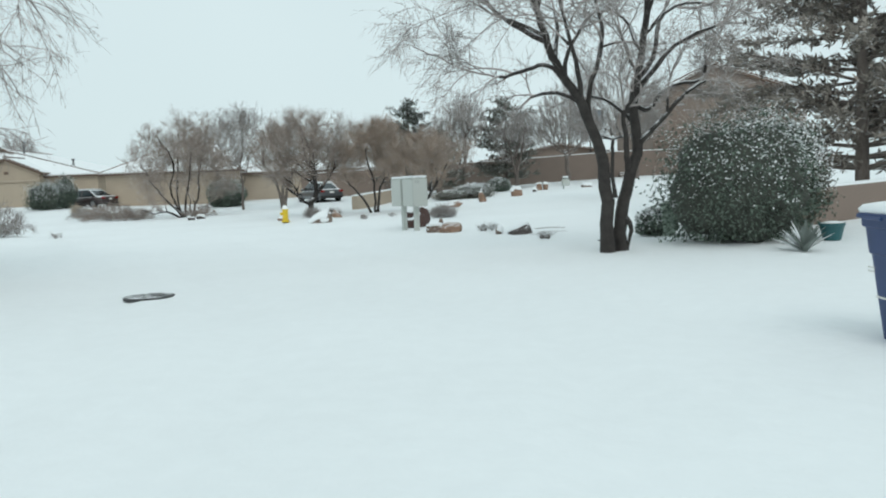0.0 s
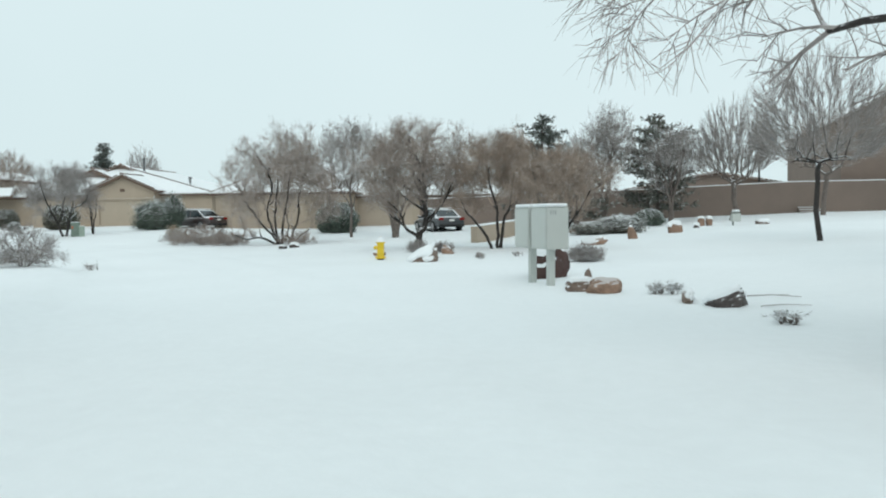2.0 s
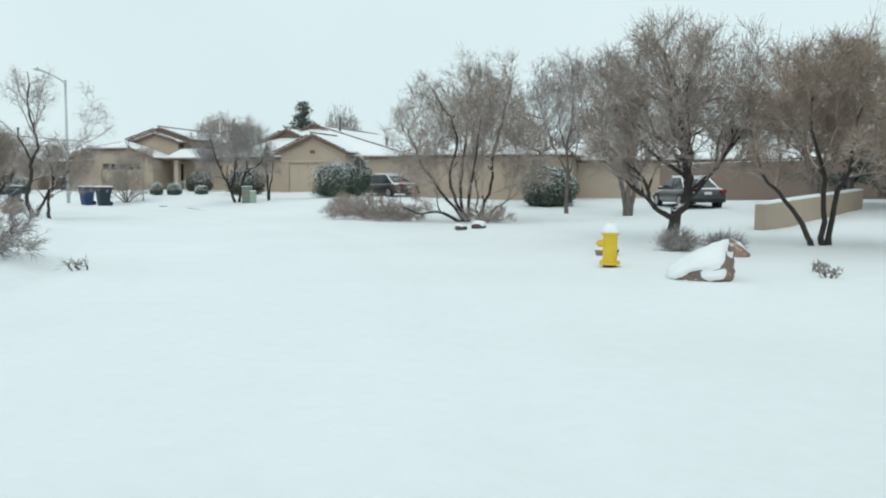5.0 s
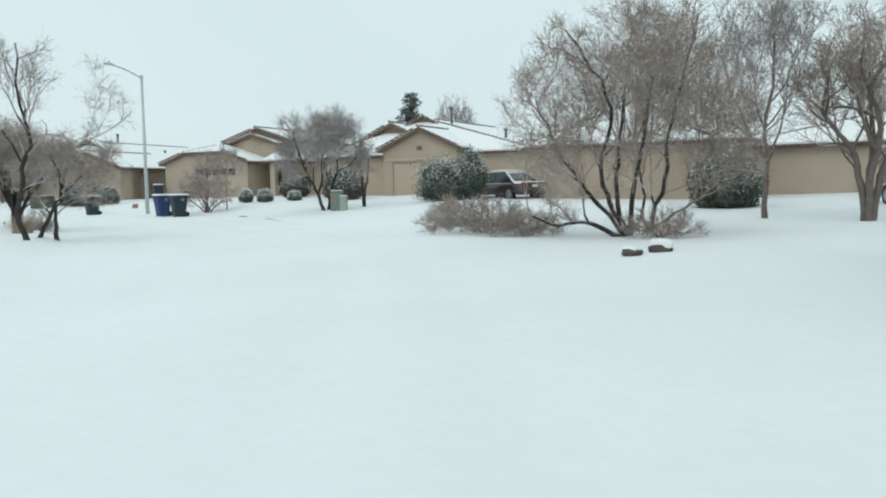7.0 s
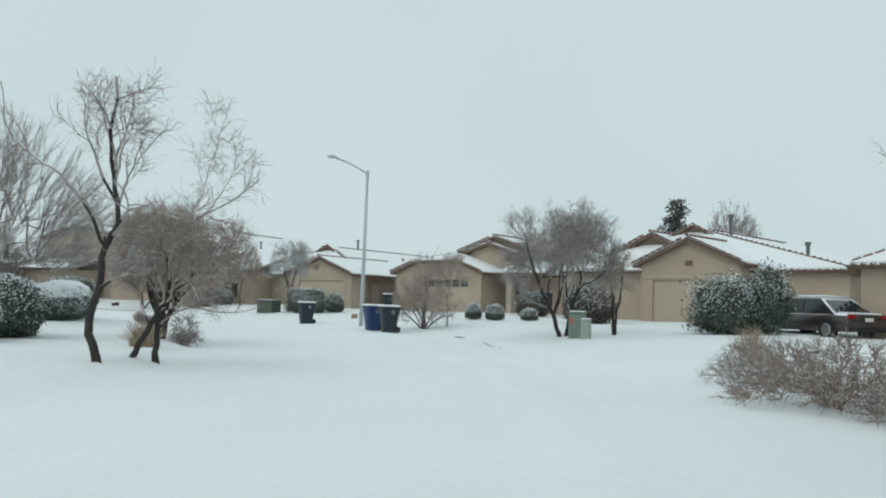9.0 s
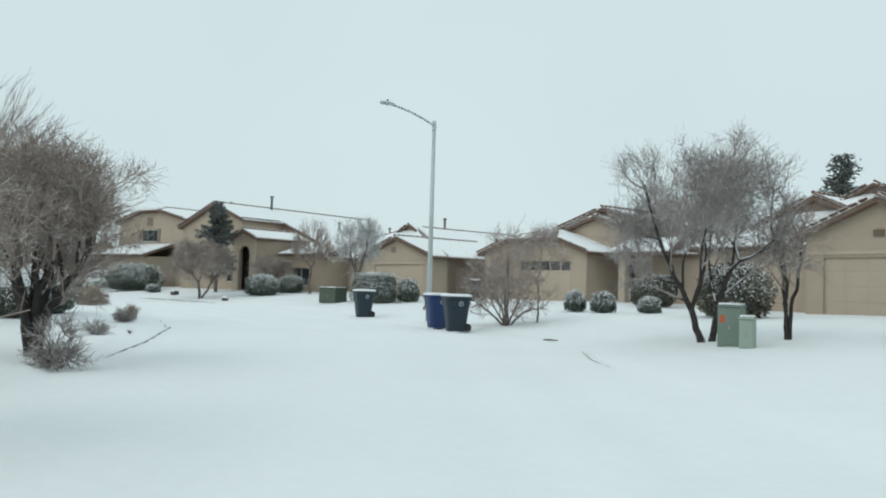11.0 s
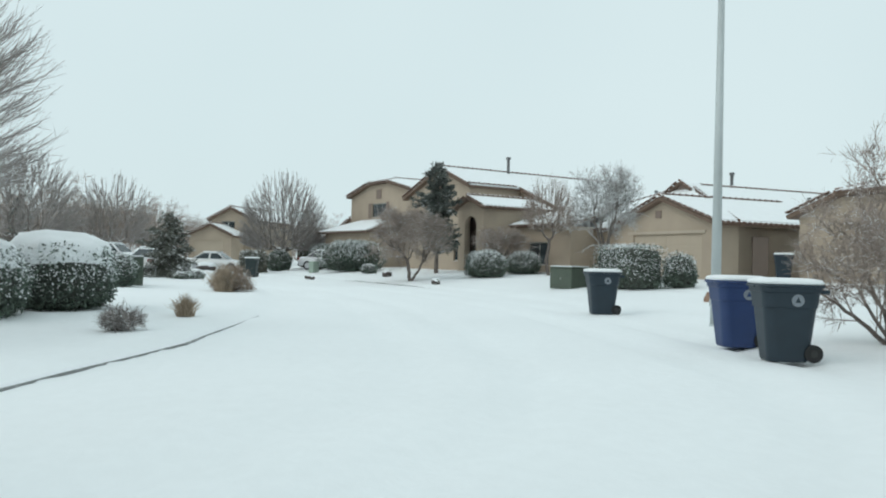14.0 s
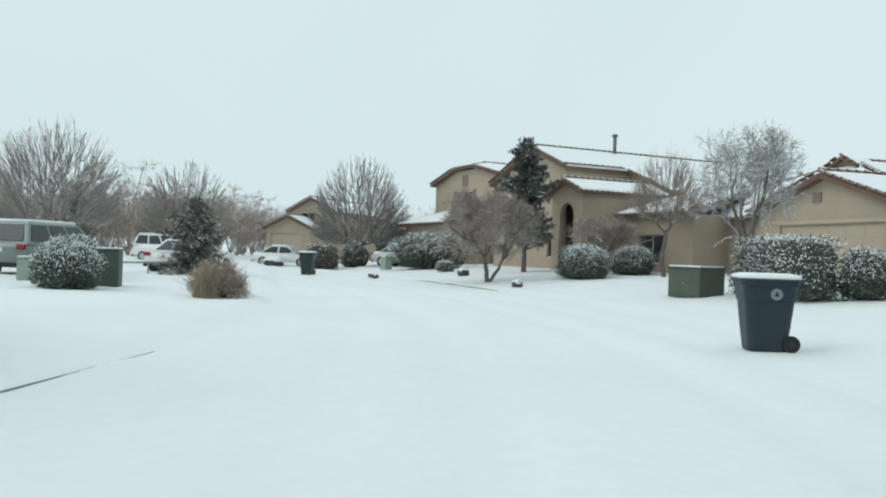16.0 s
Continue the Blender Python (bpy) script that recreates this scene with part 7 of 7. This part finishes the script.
stick = thing("fallen_branch", "thin bare branch lying on the snow", "branch", pose(0.42, 23.1, gz(0.42, 23.1) + 0.02, 0, 0, 0))
part("stem", tubes([(0, 0, 0, 0.01, 0.3, -0.02, 0.03, 0.009), (0.3, -0.02, 0.03, 0.009, 0.68, 0.02, 0.02, 0.005)], 6), M_TWIG_G, stick)
post = thing("marker_post", "short pale post by the evergreen bush", "post", pose(2.75, 20.0, gz(2.75, 20.0)))
part("shaft", box(-0.12, 0.12, -0.1, 0.1, -0.1, 0.66, 0.01), M_UTIL_L, post)
part("snow_cap", box(-0.115, 0.115, -0.095, 0.095, 0.662, 0.69, 0.012), M_CAP, post)
fan_tree(5.16, 39.1, 61, "slim bare tree with a clear trunk on the lawn", M_BARK, M_TWIG_G, 6.5, 4.4, 2.0, 0.08, 320, 6, 0.48, 0.005, wide=62, spread=0.3)

# ---- small things farther off ----
shrub(-49.41, 67.48, 2.0, 1.6, 1.4, 95, "broad dark evergreen bush before the porch", M_LEAF_B, snow=0.3, size=0.06)
h = house_at(9.0, 80.0, 0, "low far house with a dark roof beyond the garden wall")
gable(h, -9, 6, 0, 10, 0.2, 3.3, -1.5, 4.7, (), M_STUCCO_D)
hoop = thing("basketball_hoop", "basketball backboard on a pole beyond the garden wall", "basketball hoop", pose(8.6, 66.5, gz(8.6, 66.5) + 1.3, 0, 0, 12))
part("pole", rod((0, 0.5, -1.6), (0, 0.5, 3.2), 0.06), M_IRON, hoop)
part("arm", rod((0, 0.5, 3.1), (0, 0.05, 3.35), 0.04), M_IRON, hoop)
bd = part("backboard", box(-0.9, 0.9, -0.02, 0.02, 2.85, 3.95, 0.01), M_EMBLEM, hoop, "grey backboard with a dark edge")
for a0, a1, c0, c1 in ((-0.92, 0.92, 3.93, 4.0), (-0.92, 0.92, 2.8, 2.87), (-0.92, -0.85, 2.88, 3.92), (0.85, 0.92, 2.88, 3.92), (-0.3, 0.3, 3.1, 3.14), (-0.3, 0.3, 3.5, 3.54)):
    part("edge_strip", box(a0, a1, -0.034, -0.022, c0, c1), M_IRON, bd)
ring = bmesh.new()
for k in range(16):
    a0, a1 = k * math.pi / 8, (k + 1) * math.pi / 8
    join(ring, rod((0.23 * math.cos(a0), -0.3 + 0.23 * math.sin(a0), 3.05), (0.23 * math.cos(a1), -0.3 + 0.23 * math.sin(a1), 3.05), 0.012, seg=6))
part("rim", ring, M_ORANGE, hoop)
bar = thing("low_rail", "low dark pipe rail above the snow", "rail", pose(-70.9, 39.5, gz(-70.9, 39.5), 0, 0, -34))
part("pipe", rod((-1.5, 0, 0.42), (1.5, 0, 0.42), 0.035), M_METAL, bar)
for q in (-1.4, 0.0, 1.4):
    part("post", rod((q, 0, -0.1), (q, 0, 0.385), 0.03), M_METAL, bar)
cact = thing("cactus", "small dark branching cactus in the snow", "plant", pose(-81.7, 51.1, gz(-81.7, 51.1)))
for p, q in (((0, 0, -0.05), (0.02, 0, 0.3)), ((0.02, 0, 0.3), (-0.12, 0.03, 0.5)), ((0.02, 0, 0.28), (0.2, 0, 0.42)), ((0.2, 0, 0.42), (0.24, 0.02, 0.62))):
    part("stem", rod(p, q, 0.05, 0.042, 10), M_LEAF, cact, smooth=True)
for i in range(6):
    rock(-99.5 + i * 1.15, 38.2 - 0.25 * (i % 2) + i * 0.32, 0.9 + 0.2 * (i % 3), 0.7, 0.4, 160 + i, M_ROCK_D, "snow-capped stone in a row before a far car", 25 * i, cap=0.12)
for i in range(4):
    rock(-80.4 + i * 0.42, 47.0 + 0.12 * i, 0.26, 0.22, 0.18, 170 + i, M_ROCK_D, "small stone at the road edge in snow", 40 * i)
shrub(-92.6, 42.9, 2.6, 1.8, 1.5, 91, "dark brown square hedge under little snow", M_LEAF_B, power=7, snow=0.35, size=0.08)
shrub(-102.0, 47.0, 3.6, 2.4, 2.2, 92, "dark evergreen mass below a fan-shaped tree", M_LEAF_B, snow=0.35, size=0.09)
shrub(-71.3, 42.2, 1.0, 0.8, 0.35, 93, "low shrub buried in snow near the spruce", snow=1.2)
shrub(-69.9, 41.9, 0.9, 0.8, 0.3, 94, "low shrub buried in snow near the spruce", snow=1.2)

# ---- far woods that close the street's end ----
rnd = random.Random(77)
far = []
for i in range(230):
    az, dist = radians(rnd.uniform(-124, -66)), rnd.uniform(88, 165)
    if i % 2:
        az, dist = radians(rnd.uniform(-126, -99)), rnd.uniform(66, 125)
    x, y = -40 + dist * math.sin(az), 49 + dist * math.cos(az)
    if abs(x + 112) < 14 and abs(y - 42) < 9 or abs(x + 120) < 14 and abs(y - 60) < 12:
        continue
    hgt = rnd.uniform(4.0, 8.0)
    g = gz(x, y)
    for k in range(12):
        az, out = rnd.uniform(0, 6.28), rnd.uniform(0.1, 0.5)
        p0 = (x, y, g - 0.1)
        p1 = (x + math.cos(az) * out * hgt * 0.45, y + math.sin(az) * out * hgt * 0.45, g + hgt * rnd.uniform(0.2, 0.5))
        far.append((*p0, 0.05, *p1, 0.03))
        for j in range(7):
            b2 = az + rnd.gauss(0, 0.9)
            q = (p1[0] + math.cos(b2) * hgt * rnd.uniform(0.05, 0.25), p1[1] + math.sin(b2) * hgt * rnd.uniform(0.05, 0.25), p1[2] + hgt * rnd.uniform(0.02, 0.5))
            far.append((*p1, 0.02, *q, 0.011))
            for l in range(11):
                q2 = (q[0] + rnd.gauss(0, 0.35), q[1] + rnd.gauss(0, 0.35), q[2] + rnd.uniform(-0.1, 0.7))
                far.append((*q, 0.012, *q2, 0.006))
tagged(obj("far_woods", ribbons(far, 5), M_TWIG), "distant belt of bare brown trees", "trees", kind="stuff")
